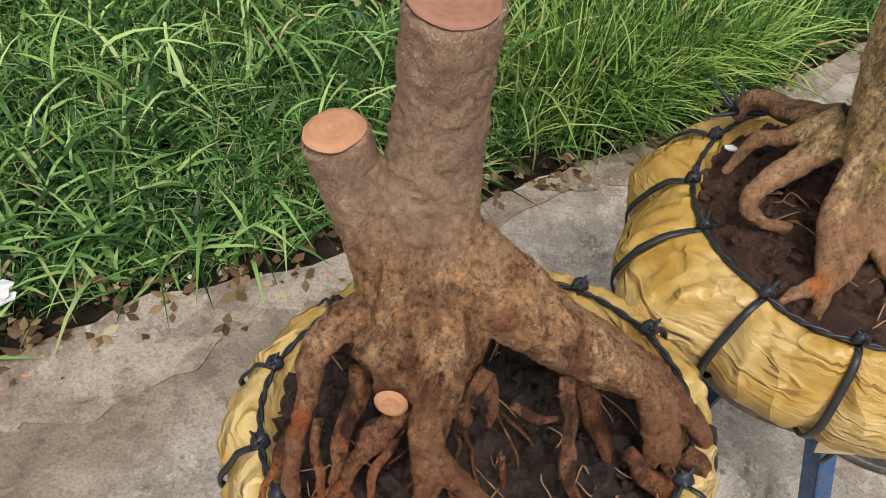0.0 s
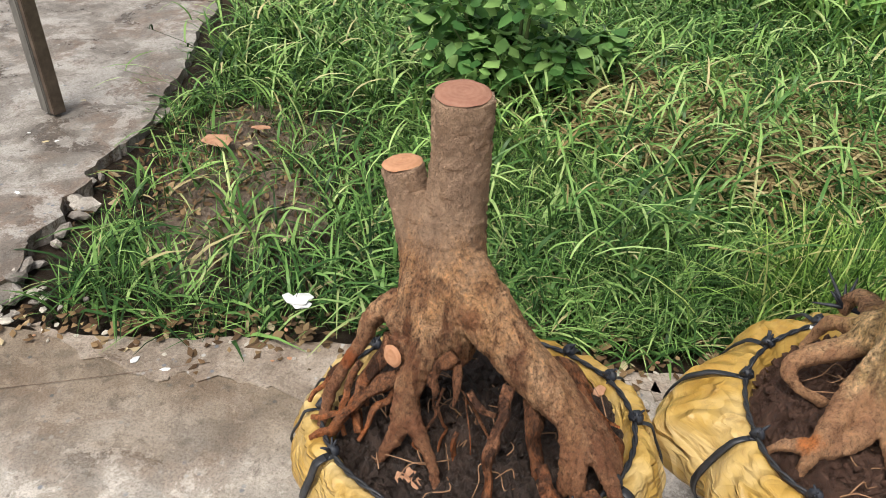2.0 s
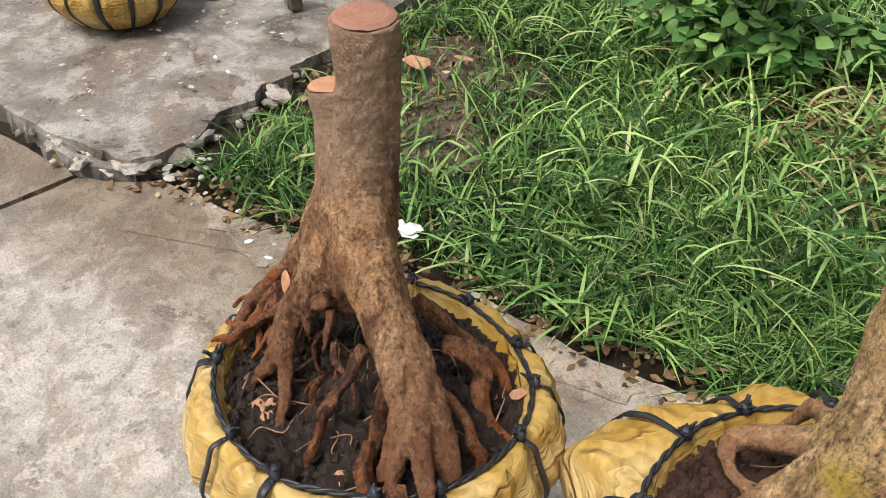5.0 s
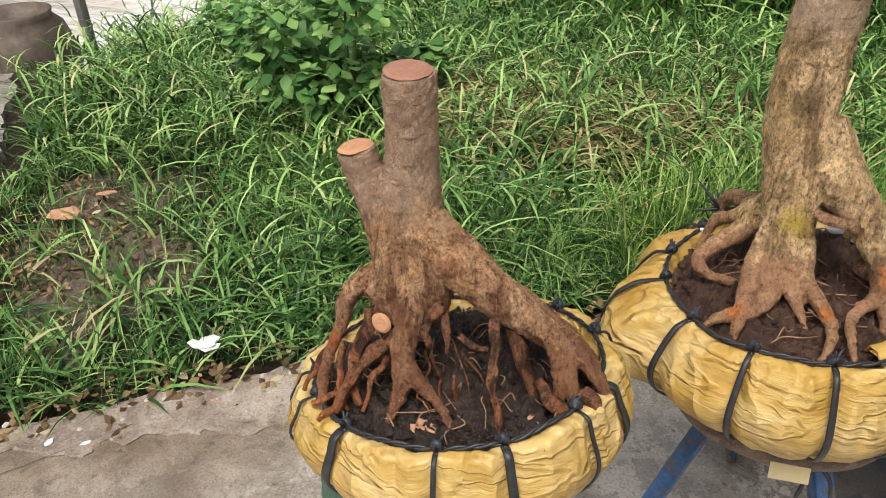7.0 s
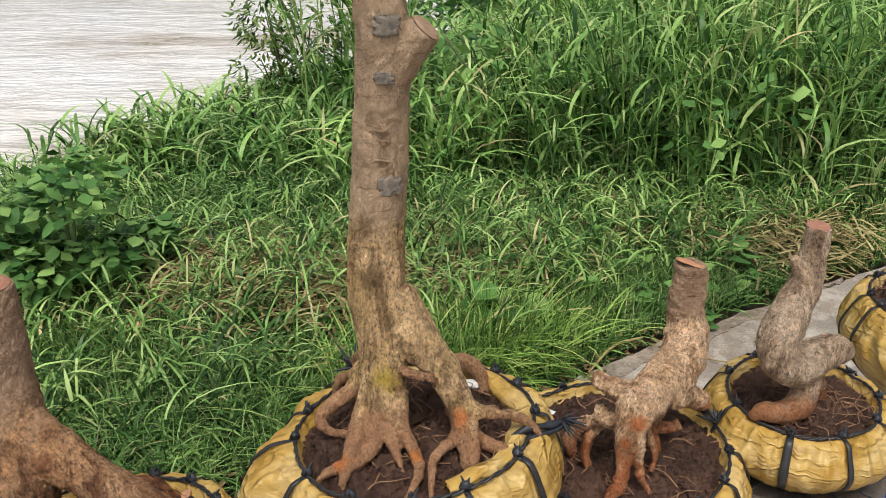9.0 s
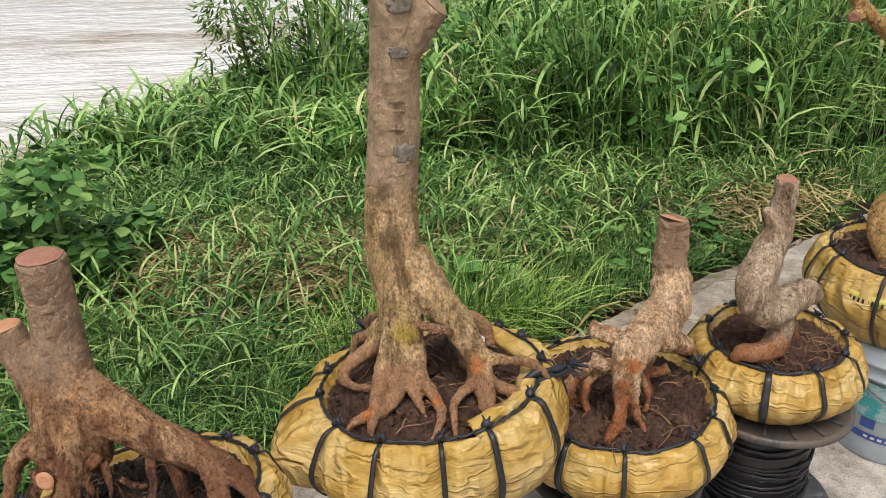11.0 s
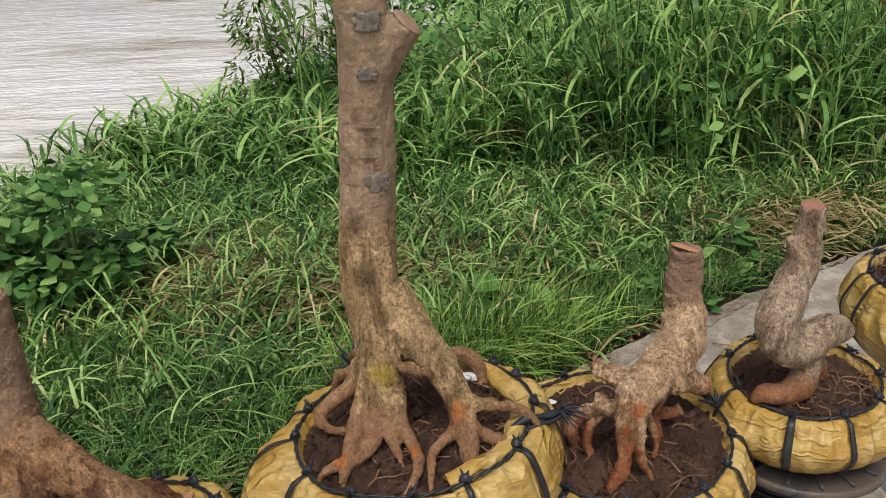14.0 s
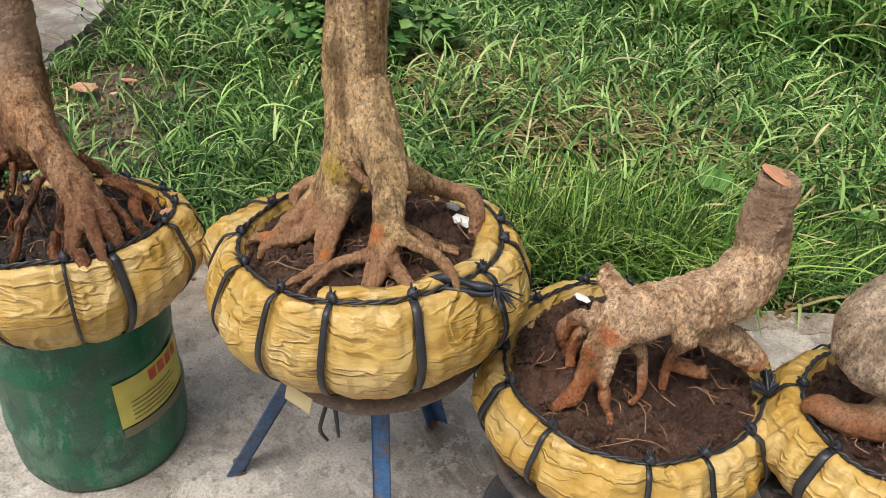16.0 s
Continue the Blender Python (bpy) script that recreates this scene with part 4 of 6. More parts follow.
bush("creeper", (0.72, 2.33, gz(0.72, 2.33)), 0.13, 0.20, 34, 0.115, M_BUSH, "large round-leaved weed beside a grass tuft", "weed", seed=17, clumps=6, narrow=0.95)
bush("creeper", (1.62, 2.95, gz(1.62, 2.95)), 0.15, 0.18, 40, 0.09, M_BUSH, "round-leaved creeper among grass", "creeper", seed=18, clumps=6, narrow=0.9)
bush("creeper", (0.95, 4.2, gz(0.95, 4.2)), 0.9, 0.95, 330, 0.085, M_BUSH, "broad-leaved creeper climbing through tall grass", "creeper", seed=9, clumps=16)
bush("creeper", (2.6, 4.3, gz(2.6, 4.3)), 0.9, 0.95, 300, 0.085, M_BUSH, "broad-leaved creeper climbing through tall grass", "creeper", seed=10, clumps=16)
bush("sapling", (-0.80, 4.9, gz(-0.80, 4.9)), 0.17, 1.10, 1500, 0.065, M_TREE, "slim young willow-like sapling by the water", "sapling", seed=12, clumps=10, narrow=0.3)
rr = np.column_stack([RG.normal(-0.30, 0.15, 60), RG.normal(4.75, 0.22, 60)])
rr = np.column_stack([rr, ground_height(rr[:, 0], rr[:, 1])])
Vr, Qr = leafy_stems(RG, rr, RG.uniform(0.8, 1.75, 60), 8, 0.36, 0.028, RG.uniform(0.05, 0.35, 60))
tagged(part("reed_clump", quick_mesh("reed_clump", Vr, Qr), M_TALL), "tall green reeds standing by the water", "reeds", kind="stuff")


def tree(at, crown_r, height, n, size, mat, label, seed):
    """Trunk, limbs and a crown of many leaves in uneven clumps."""
    rng = np.random.RandomState(seed)
    e = empty("tree", at)
    k = 30
    C = np.column_stack([rng.uniform(-1, 1, k) * crown_r, rng.uniform(-1, 1, k) * crown_r, height * rng.uniform(0.08, 1.0, k)])
    R = rng.uniform(0.28, 0.5, k) * crown_r
    V, Q = leaf_cloud(rng, C, R, n, size, 0.9, 0.5)
    part("crown", quick_mesh("crown", V, Q), mat, e)
    limbs = [sweep([(0, 0, -0.3, 0.05 * crown_r), (0.05 * c[0], 0.05 * c[1], 0.3 * height, 0.04 * crown_r), (0.6 * c[0], 0.6 * c[1], 0.7 * c[2] + 0.05 * height, 0.02 * crown_r), (*c, 0.005)], 7, 4) for c in C[:9]]
    part("trunk", joined("trunk", limbs), M_TIMBER, e)
    return tagged(e, label, "tree")


tree((1.0, 11.5, -1.1), 1.45, 3.9, 16000, 0.15, M_BUSH, "leafy green riverside tree with small bright leaves", 21)
tree((3.3, 12.0, -1.0), 1.7, 4.6, 17000, 0.15, M_BUSH, "dense green riverside tree", 22)
# These two stand in shade; the shade is in their leaf colour.
tree((6.2, 12.5, -1.0), 2.0, 5.2, 15000, 0.15, M_DARK_OR_SHADED, "dark green riverside tree, its shade put into the leaf colour", 23)
tree((9.5, 13.0, -1.0), 2.2, 5.2, 12000, 0.17, M_DARK_OR_SHADED, "dark green riverside tree, its shade put into the leaf colour", 24)


def palm(at, label):
    rng = np.random.RandomState(31)
    e = empty("palm", at)
    part("trunk", joined("trunk", [sweep([(0, 0, -0.5, 0.13), (0.03, 0, 0.9, 0.10), (0, 0, 1.9, 0.09)], 10, 4, 0.1)]), M_TIMBER, e)
    for k in range(13):
        a = 2 * math.pi * k / 13 + rng.uniform(-0.2, 0.2)
        L, rise = rng.uniform(1.7, 2.3), rng.uniform(0.25, 1.15)
        S = spline([(0, 0, 1.85), (math.cos(a) * L * 0.4, math.sin(a) * L * 0.4, 1.9 + rise * 0.75), (math.cos(a) * L * 0.8, math.sin(a) * L * 0.8, 1.85 + rise * 0.7), (math.cos(a) * L, math.sin(a) * L, 1.5 + rise * 0.45)], 34)
        V, Q = sweep([(*p, 0.014 * (1 - i / 36)) for i, p in enumerate(S[::3])], 5, 3)
        V, Q = list(V), list(Q)
        for i in range(4, 34):
            f = i / 34
            ll = 0.5 * math.sin(math.pi * (0.15 + 0.8 * f)) + 0.06
            for sd in (1, -1):
                u = np.array([-math.sin(a) * sd + 0.55 * math.cos(a), math.cos(a) * sd + 0.55 * math.sin(a), -0.25 - 0.2 * rng.rand()])
                u /= np.linalg.norm(u)
                p, b = S[i], len(V)
                w = np.array([math.cos(a), math.sin(a), 0.2]) * 0.014
                m, t = p + u * ll * 0.5 + w, p + u * ll + np.array([0, 0, -0.12 * ll])
                V += [p - w * 0.4, p + w * 0.4, m, m - 2 * w]
                Q.append((b, b + 1, b + 2, b + 3))
                V += [m, m - 2 * w, t, t + w * 0.1]
                Q.append((b + 5, b + 4, b + 7, b + 6))
        part("frond", quick_mesh("frond", V, Q), M_PALM, e)
    return tagged(e, label, "palm")


palm((5.6, 8.6, 0.0), "young coconut palm with long drooping fronds")


# ---- far bank ----
def house(at, w, d, h, roof_h, wall_mat, roof_mat, label, gable=False, windows=3):
    e = empty("house", at)
    part("wall", box_bm(w, d, h, 0, (0, d / 2, h / 2)), wall_mat, e)
    bm = bmesh.new()
    o = 0.5
    if gable:
        prof = [(-w / 2 - o, h - 0.2), (0, h + roof_h), (w / 2 + o, h - 0.2), (w / 2 + o, h - 0.35), (0, h + roof_h - 0.2), (-w / 2 - o, h - 0.35)]
        rows = [[bm.verts.new((x, y, z)) for x, z in prof] for y in (-o, d + o)]
    else:
        prof = [(-1.2, h - 0.15), (d / 2, h + roof_h), (d + o, h - 0.1), (d + o, h - 0.22), (d / 2, h + roof_h - 0.14), (-1.2, h - 0.27)]
        rows = [[bm.verts.new((x, y, z)) for y, z in prof] for x in (-w / 2 - o, w / 2 + o)]
    for k in range(6):
        j = (k + 1) % 6
        bm.faces.new((rows[0][k], rows[0][j], rows[1][j], rows[1][k]))
    bm.faces.new(rows[0])
    bm.faces.new(rows[1])
    bmesh.ops.recalc_face_normals(bm, faces=bm.faces[:])
    part("roof", bm, roof_mat, e)
    for k in range(windows):
        x = (k + 0.5) / windows * w - w / 2
        part("window", box_bm(min(1.1, w / windows * 0.5), 0.08, 1.2, 0, (x, -0.03, 1.5)), M_DARK, e)
    for k in range(windows + 1):
        part("post", box_bm(0.16, 0.16, h - 0.25, 0, (k / windows * (w - 0.4) - w / 2 + 0.2, -1.0, (h - 0.25) / 2)), wall_mat, e)
    return tagged(e, label, "house")


BZ = -0.28
house((-18.2, 67, BZ), 13.5, 6, 2.9, 0.9, M_WALL_GREY, M_ROOF_BLUE, "long low riverside building with pale blue metal roof", windows=5)
house((-9.6, 68, BZ), 4.5, 5, 2.8, 1.1, M_WALL_WHITE, M_ROOF_RED, "small house with orange-red tiled roof", windows=2)
house((-6.3, 67, BZ), 3.6, 5, 2.9, 1.2, M_WALL_WHITE, M_WALL_WHITE, "white gabled house on the far bank", True, 2)
house((-27.5, 70, BZ), 6, 5, 2.9, 0.8, M_WALL_GREY, M_ROOF_BLUE, "grey riverside house behind trees", windows=2)
house((1.5, 69, BZ), 8, 5, 3.0, 1.0, M_WALL_GREY, M_ROOF_RED, "riverside house with red roof", windows=3)
house((-45, 69, BZ), 9, 5, 2.9, 0.9, M_WALL_GREY, M_ROOF_BLUE, "low grey house with pale blue roof", windows=3)


def shed():
    e = empty("shed", (-34.4, 65.2, BZ))
    part("body", box_bm(3.4, 2.5, 0.9, 0.03, (-0.9, 1.2, 0.75)), M_SHED, e, "blue sheet-metal counter")
    part("awning", box_bm(3.5, 2.2, 0.5, 0.03, (-0.9, 0.9, 2.25)), M_SHED, e, "blue sheet-metal awning")
    part("side_panel", box_bm(1.0, 2.0, 2.0, 0.03, (1.6, 1.2, 1.35)), M_SHED, e)
    # Near-black panel: the interior's shade is given as colour.
    part("backing", box_bm(5.2, 0.1, 2.3, 0, (0, 2.6, 1.3)), M_DARK, e, "dark panel standing in for the shaded interior")
    part("roof", box_bm(5.8, 3.4, 0.12, 0.02, (0, 1.2, 2.75)), M_TIMBER, e)
    for x in (-2.6, 2.5):
        part("post", box_bm(0.14, 0.14, 2.7, 0, (x, -0.1, 1.35)), M_TIMBER, e)
    tagged(e, "bright blue kiosk shed on the far river bank", "shed")


shed()
e = empty("fence", (-17, 64.6, BZ))
for k in range(30):
    part("post", box_bm(0.12, 0.12, 1.3, 0, (k * 0.55 - 8, 0, 0.65)), M_WALL_GREY, e)
for z in (0.4, 1.15):
    part("rail", box_bm(16.2, 0.06, 0.1, 0, (0, -0.09, z)), M_WALL_GREY, e)
tagged(e, "pale grey garden fence on the far bank", "fence")

rngF = np.random.RandomState(41)
for k, (x, s, hh) in enumerate([(-41, 2.2, 4.6), (-38.5, 1.5, 4.2), (-31.0, 1.6, 4.4), (-28.6, 1.3, 3.6), (-25.2, 1.2, 3.0), (-20.3, 1.1, 2.6), (-17.6, 1.2, 2.8), (-14.7, 1.2, 2.7), (-13.0, 0.9, 2.3), (-6.9, 0.8, 1.9), (-3.4, 1.3, 2.6), (0.5, 1.5, 3.0), (5, 2.2, 4.4)]):
    bush("far_bush", (x, 64.0 + rngF.uniform(-0.2, 0.8), BZ), s, hh, 700, 0.34, M_DARK_OR_SHADED if k % 2 else M_TREE, "green garden shrub on the far bank", "shrub", seed=50 + k, clumps=9)
n = 16000
P = np.column_stack([rngF.uniform(-60, 25, n), rngF.uniform(59.9, 64.0, n)])
r = np.column_stack([P, -0.80 + 0.165 * np.clip(P[:, 1] - 61, 0, 3)])
Vb, Qb = blades("", r, rngF.uniform(0.4, 1.1, n), rngF.uniform(0.06, 0.14, n), rngF.uniform(0.2, 1.2, n), rngF, 3)
tagged(part("far_reeds", quick_mesh("far_reeds", Vb, Qb), M_TREE), "green reeds along the far water's edge", "reeds", kind="stuff")
stake = part("stake", joined("stake", [sweep([(0, 0, -0.6, 0.05), (0.02, 0, 0.6, 0.045), (0.05, 0, 1.9, 0.035)], 6, 2)]), M_WALL_GREY)
stake.location = (-33.0, 62.4, -0.9)
tagged(stake, "pale wooden stake standing at the water's edge", "stake", "stakes on the far bank")
for k in range(15):
    copy_thing(stake, pose(-31 + 1.35 * k + rngF.uniform(-0.5, 0.5), 62.4 + rngF.uniform(-0.2, 0.2), -0.9 + rngF.uniform(-0.5, 0), 0, 0, 40 * k))
e = empty("boat", (-20.0, 61.6, -1.0))
bm = bmesh.new()
hull = []
for i in range(13):
    f = i / 6 - 1
    hw = 0.5 * (1 - abs(f) ** 2.5) + 0.03
    zt = 0.28 + 0.22 * abs(f) ** 3
    hull.append([bm.verts.new(v) for v in ((2.6 * f, -hw, zt), (2.5 * f, -0.6 * hw, -0.1), (2.5 * f, 0.6 * hw, -0.1), (2.6 * f, hw, zt), (2.5 * f, 0.8 * hw, zt - 0.12), (2.5 * f, -0.8 * hw, zt - 0.12))])
for a, b in zip(hull, hull[1:]):
    for k in range(6):
        bm.faces.new((a[k], a[(k + 1) % 6], b[(k + 1) % 6], b[k]))
bm.faces.new(hull[0])
bm.faces.new(hull[-1])
bmesh.ops.recalc_face_normals(bm, faces=bm.faces[:])
part("hull", bm, M_DARK, e)
tagged(e, "long dark wooden boat moored at the far bank", "boat")


# ---- wrapped root balls ----
def displaced(ob, voxel, passes):
    """Fuses overlapping tubes into one skin and gives it lumps."""
    r = ob.modifiers.new("fuse", 'REMESH')
    r.mode = 'VOXEL'
    r.voxel_size = voxel
    r.use_smooth_shade = True
    s = ob.modifiers.new("soften", 'SMOOTH')
    s.factor, s.iterations = 0.5, 3
    for k, (kind, size, strength) in enumerate(passes):
        t = bpy.data.textures.new("lumps", kind)
        t.noise_scale = size
        d = ob.modifiers.new("lumps", 'DISPLACE')
        d.texture, d.strength, d.mid_level, d.texture_coords = t, strength, 0.5, 'LOCAL'
    return ob


class Ball:
    """A shallow root ball: where its skin, ring and soil lie."""

    def __init__(self, at, rx, ry, top, bottom, swell, slope=(0, 0), seed=0, straps=12, flaps=(), taper=0.4):
        self.flaps = flaps
        self.at, self.rx, self.ry, self.top, self.bottom, self.swell, self.slope, self.seed = at, rx, ry, top, bottom, swell, slope, seed
        rng = random.Random(seed)
        self.angles = [2 * math.pi * (k + rng.uniform(-0.22, 0.22)) / straps for k in range(straps)]
        H = top - bottom
        self.profile = spline([(-0.035, -0.055), (-0.012, -0.022), (0.004, 0.002), (0.026, 0.0), (0.70 * swell + 0.018, -0.14 * H), (swell + 0.025, -0.38 * H), (swell + 0.016 - 0.010 * taper, -0.62 * H),
                               ((0.6 - 0.9 * taper) * swell, -0.86 * H), (-0.04 * rx - 0.22 * rx * taper, -0.985 * H), (-0.42 * rx, -1.0 * H), (-0.8 * rx, -1.0 * H)], 90)

    def flap(self, a):
        return sum(size * math.exp(-(math.remainder(a - at, 2 * math.pi) / wide) ** 2) for at, size, wide in self.flaps)

    def ring(self, a, out=0.0, drop=0.0):
        if out > 0.012:
            out += self.flap(a) * min(1, (out - 0.012) / 0.03)
        wob = 1 + 0.03 * noise.noise((1.7 * math.cos(a), 1.7 * math.sin(a), self.seed))
        x, y = (self.rx * wob + out) * math.cos(a), (self.ry * wob + out) * math.sin(a)
        keep = max(0.0, 1 + drop / (self.top - self.bottom))
        z = self.top + drop + (self.slope[0] * x + self.slope[1] * y) * keep + 0.006 * noise.noise((3 * math.cos(a), 3 * math.sin(a), self.seed + 5)) * keep
        return np.array([self.at[0] + x, self.at[1] + y, z])

    def pinch(self, a):
        return max(math.exp(-((math.remainder(a - b, 2 * math.pi)) / 0.055) ** 2) for b in self.angles)


def build_ball(ball, parent, soil_mat, dome=0.01, strap_w=0.009, ruffle=1.0, tufts=True):
    rng = random.Random(ball.seed + 100)
    nu = 300
    V, Q = [], []
    prof = ball.profile
    nv = len(prof)
    for i in range(nu):
        a = 2 * math.pi * i / nu
        pin = ball.pinch(a)
        for j, (o, dz) in enumerate(prof):
            f = j / nv
            q = (2.6 * math.cos(a), 2.6 * math.sin(a), 0)
            side = math.sin(math.pi * min(1, max(0, (f - 0.1) / 0.75)))
            # folds: long along the skin, short across it
            w3 = noise.noise((q[0] * 6.0, q[1] * 6.0, dz * 16 + ball.seed + 3))
            w4 = noise.noise((q[0] * 2.2 + 12 * dz, q[1] * 2.2 - 9 * dz, dz * 9 + ball.seed + 31))
            w1 = noise.noise((q[0] * 1.3 + 9 * dz, q[1] * 1.3, dz * 26 + 3 * w3 + ball.seed))
            w2 = noise.noise((q[0] * 3.2, q[1] * 3.2 + 20 * dz, dz * 95 + ball.seed + 7))
            rad = math.sin(13 * a + 4 * math.sin(2 * a + ball.seed)) * math.exp(-((f - 0.3) / 0.14) ** 2)
            gather = noise.noise((q[0] * 11, q[1] * 11, ball.seed + 20 + 3 * dz)) * math.exp(-((f - 0.28) / 0.13) ** 2)
            out = o - 0.013 * pin * side + side * (0.0006 * (1 - abs(w1) * 2.2) + 0.0004 * (1 - abs(w2) * 2) + 0.006 * w3 + 0.0035 * w4) * ruffle + 0.003 * rad * ruffle + 0.006 * gather * ruffle
            V.append(ball.ring(a, out, dz))
    for i in range(nu):
        i2 = (i + 1) % nu
        for j in range(nv - 1):
            Q.append((i * nv + j, i * nv + j + 1, i2 * nv + j + 1, i2 * nv + j))
    part("plastic_wrap", quick_mesh("plastic_wrap", V, Q), M_WRAP, parent, "wrinkled yellow plastic sheet")
    # soil
    V, Q = [], []
    ns, nr = 150, 56
    for k in range(nr + 1):
        f = k / nr
        for s in range(ns):
            a = 2 * math.pi * s / ns
            p = ball.ring(a, -0.004, 0)
            c = np.array([ball.at[0], ball.at[1], ball.top + dome])
            q = c + (p - c) * f
            z = q[2] - 0.022 * f ** 6 - 0.006
            z += 0.018 * noise.noise((q[0] * 22, q[1] * 22, ball.seed)) + 0.017 * noise.noise((q[0] * 60, q[1] * 60, 3)) + 0.013 * noise.noise((q[0] * 140, q[1] * 140, 7))
            V.append((q[0], q[1], z))
    for k in range(nr):
        for s in range(ns):
            s2 = (s + 1) % ns
            Q.append((k * ns + s, (k + 1) * ns + s, (k + 1) * ns + s2, k * ns + s2))
    part("soil", quick_mesh("soil", V, Q), soil_mat, parent, "dark moist soil")
    # small clods
    pieces = []
    rg = np.random.RandomState(ball.seed + 3)
    for k in range(1500):
        a, f, s = rg.uniform(0, 6.28), math.sqrt(rg.uniform(0, 0.9)), 0.0022 + 0.0095 * rg.uniform(0, 1) ** 2.5
        p = ball.ring(a, 0, 0)
        x, y = ball.at[0] + (p[0] - ball.at[0]) * f, ball.at[1] + (p[1] - ball.at[1]) * f
        z = ball.top + (p[2] - ball.top) * f + dome * (1 - f) - 0.006 - 0.02 * f ** 6
        u = rg.normal(0, 1, (6, 3)) * 0.25
        o = np.array([(1, 0, 0), (-1, 0, 0), (0, 1, 0), (0, -1, 0), (0, 0, 1), (0, 0, -1)]) + u
        v = o * s + (x, y, z)
        pieces.append((v, [(0, 2, 4, 4), (2, 1, 4, 4), (1, 3, 4, 4), (3, 0, 4, 4)]))
    V = np.vstack([p[0] for p in pieces])
    T = np.vstack([np.array([(0, 2, 4), (2, 1, 4), (1, 3, 4), (3, 0, 4)]) + 6 * i for i in range(len(pieces))])
    ob = part("soil_crumb", quick_mesh("soil_crumb", V, T, False), soil_mat, parent)
    ob["kind"] = "stuff"
    # ring cord: two strands twisted together
    rope = []
    for ph in (0, math.pi):
        rows = []
        for s in range(181):
            a = 2 * math.pi * s / 180
            tw = 26 * a + ph
            p = ball.ring(a, 0.002 + 0.0019 * math.cos(tw), 0.007 + 0.0019 * math.sin(tw))
            rows.append((*p, 0.0024))
        rope.append(sweep(rows, 6, 2, caps=False))
    part("ring_cord", joined("ring_cord", rope), M_STRAP, parent, "twisted black cord")
    # straps over the side, each with its knot
    for n_s, a in enumerate(ball.angles):
        w = strap_w * rng.choice((0.5, 0.6, 0.8, 1.0, 1.25))
        V, Q = [], []
        idx = list(range(16, 74, 2))
        slip = rng.uniform(-0.03, 0.03)
        for j in idx:
            o, dz = prof[j]
            aa = a + slip * (j - 16) / 58
            for da, up in ((-w / ball.rx, 0.0008), (w / ball.rx, 0.0008), (w / ball.rx * 0.8, 0.0042), (-w / ball.rx * 0.8, 0.0042)):
                V.append(ball.ring(aa + da, o + up - 0.0025, dz + (0.002 if j < 30 else 0)))
        for k in range(len(idx) - 1):
            for s in range(4):
                s2 = (s + 1) % 4
                Q.append((k * 4 + s, k * 4 + s2, (k + 1) * 4 + s2, (k + 1) * 4 + s))
        st = part("strap", quick_mesh("strap", V, Q), M_STRAP, parent)
        p = ball.ring(a, 0.003, 0.011)
        knot = [sweep([(*(p + (-0.008, 0, -0.003)), 0.004), (*(p + (0, 0.003, 0.004)), 0.0085), (*(p + (0.008, 0, -0.002)), 0.004)], 8, 3, 0.3, a)]
        if tufts:
            for q in range(rng.randint(3, 5)):
                d = np.array([rng.uniform(-0.6, 0.6), rng.uniform(-0.6, 0.6), rng.uniform(0.3, 1.2)])
                d /= np.linalg.norm(d)
                L = rng.uniform(0.010, 0.024)
                knot.append(sweep([(*p, 0.003), (*(p + d * L * 0.6 + (0, 0, 0.003)), 0.0022), (*(p + d * L), 0.0012)], 5, 2))
        part("knot", joined("knot", knot), M_TUFT, st, "frayed cord knot")


def cut_face(parent, at, normal, r, mat, label, seed=0, oval=1.0):
    """A sawn end: a slightly domed disc with a ragged rim."""
    V, Q = [], []
    rings, seg = 6, 30
    for k in range(rings + 1):
        for s in range(seg):
            a = 2 * math.pi * s / seg
            w = 1 + 0.05 * noise.noise((1.5 * math.cos(a), 1.5 * math.sin(a), seed)) + 0.03 * math.sin(2 * a + seed)
            f = k / rings
            V.append((0.95 * r * f * w * math.cos(a) * oval, 0.95 * r * f * w * math.sin(a), -0.0035 * max(0, f - 0.8) * 5 + 0.0012 * noise.noise((f * 4 * math.cos(a), f * 4 * math.sin(a), seed + 4))))
    for k in range(rings):
        for s in range(seg):
            s2 = (s + 1) % seg
            Q.append((k * seg + s, (k + 1) * seg + s, (k + 1) * seg + s2, k * seg + s2))
    ob = part("cut_face", quick_mesh("cut_face", V, Q), mat, parent, label)
    q = Vector(normal).to_track_quat("Z", "Y")
    ob.matrix_basis = Matrix.Translation(Vector(at) + Vector(normal).normalized() * 0.0035) @ q.to_matrix().to_4x4()
    return ob


def root(parent, rows, mat, seed, seg=10):
    rj = random.Random(seed)
    bent = [rows[0]]
    for a, b in zip(rows, rows[1:]):
        L = math.dist(a[:3], b[:3])
        mid = [(u + v) / 2 + rj.uniform(-0.11, 0.11) * L for u, v in zip(a[:3], b[:3])]
        bent += [(*mid, (a[3] + b[3]) / 2 * rj.uniform(0.8, 1.25)), (*b[:3], b[3] * rj.uniform(0.85, 1.2))]
    V, Q = sweep(bent, seg, 7, 0.36, seed)
    return part("root", quick_mesh("root", V, Q), mat, parent)


def bow_tie(parent, pieces, label):
    """A knotted cord with its loose strands."""
    ob = part("bow", joined("bow", pieces[:2]), M_TUFT, parent, label)
    for piece in pieces[2:]:
        part("strand", joined("strand", [piece]), M_TUFT, ob)
    return ob


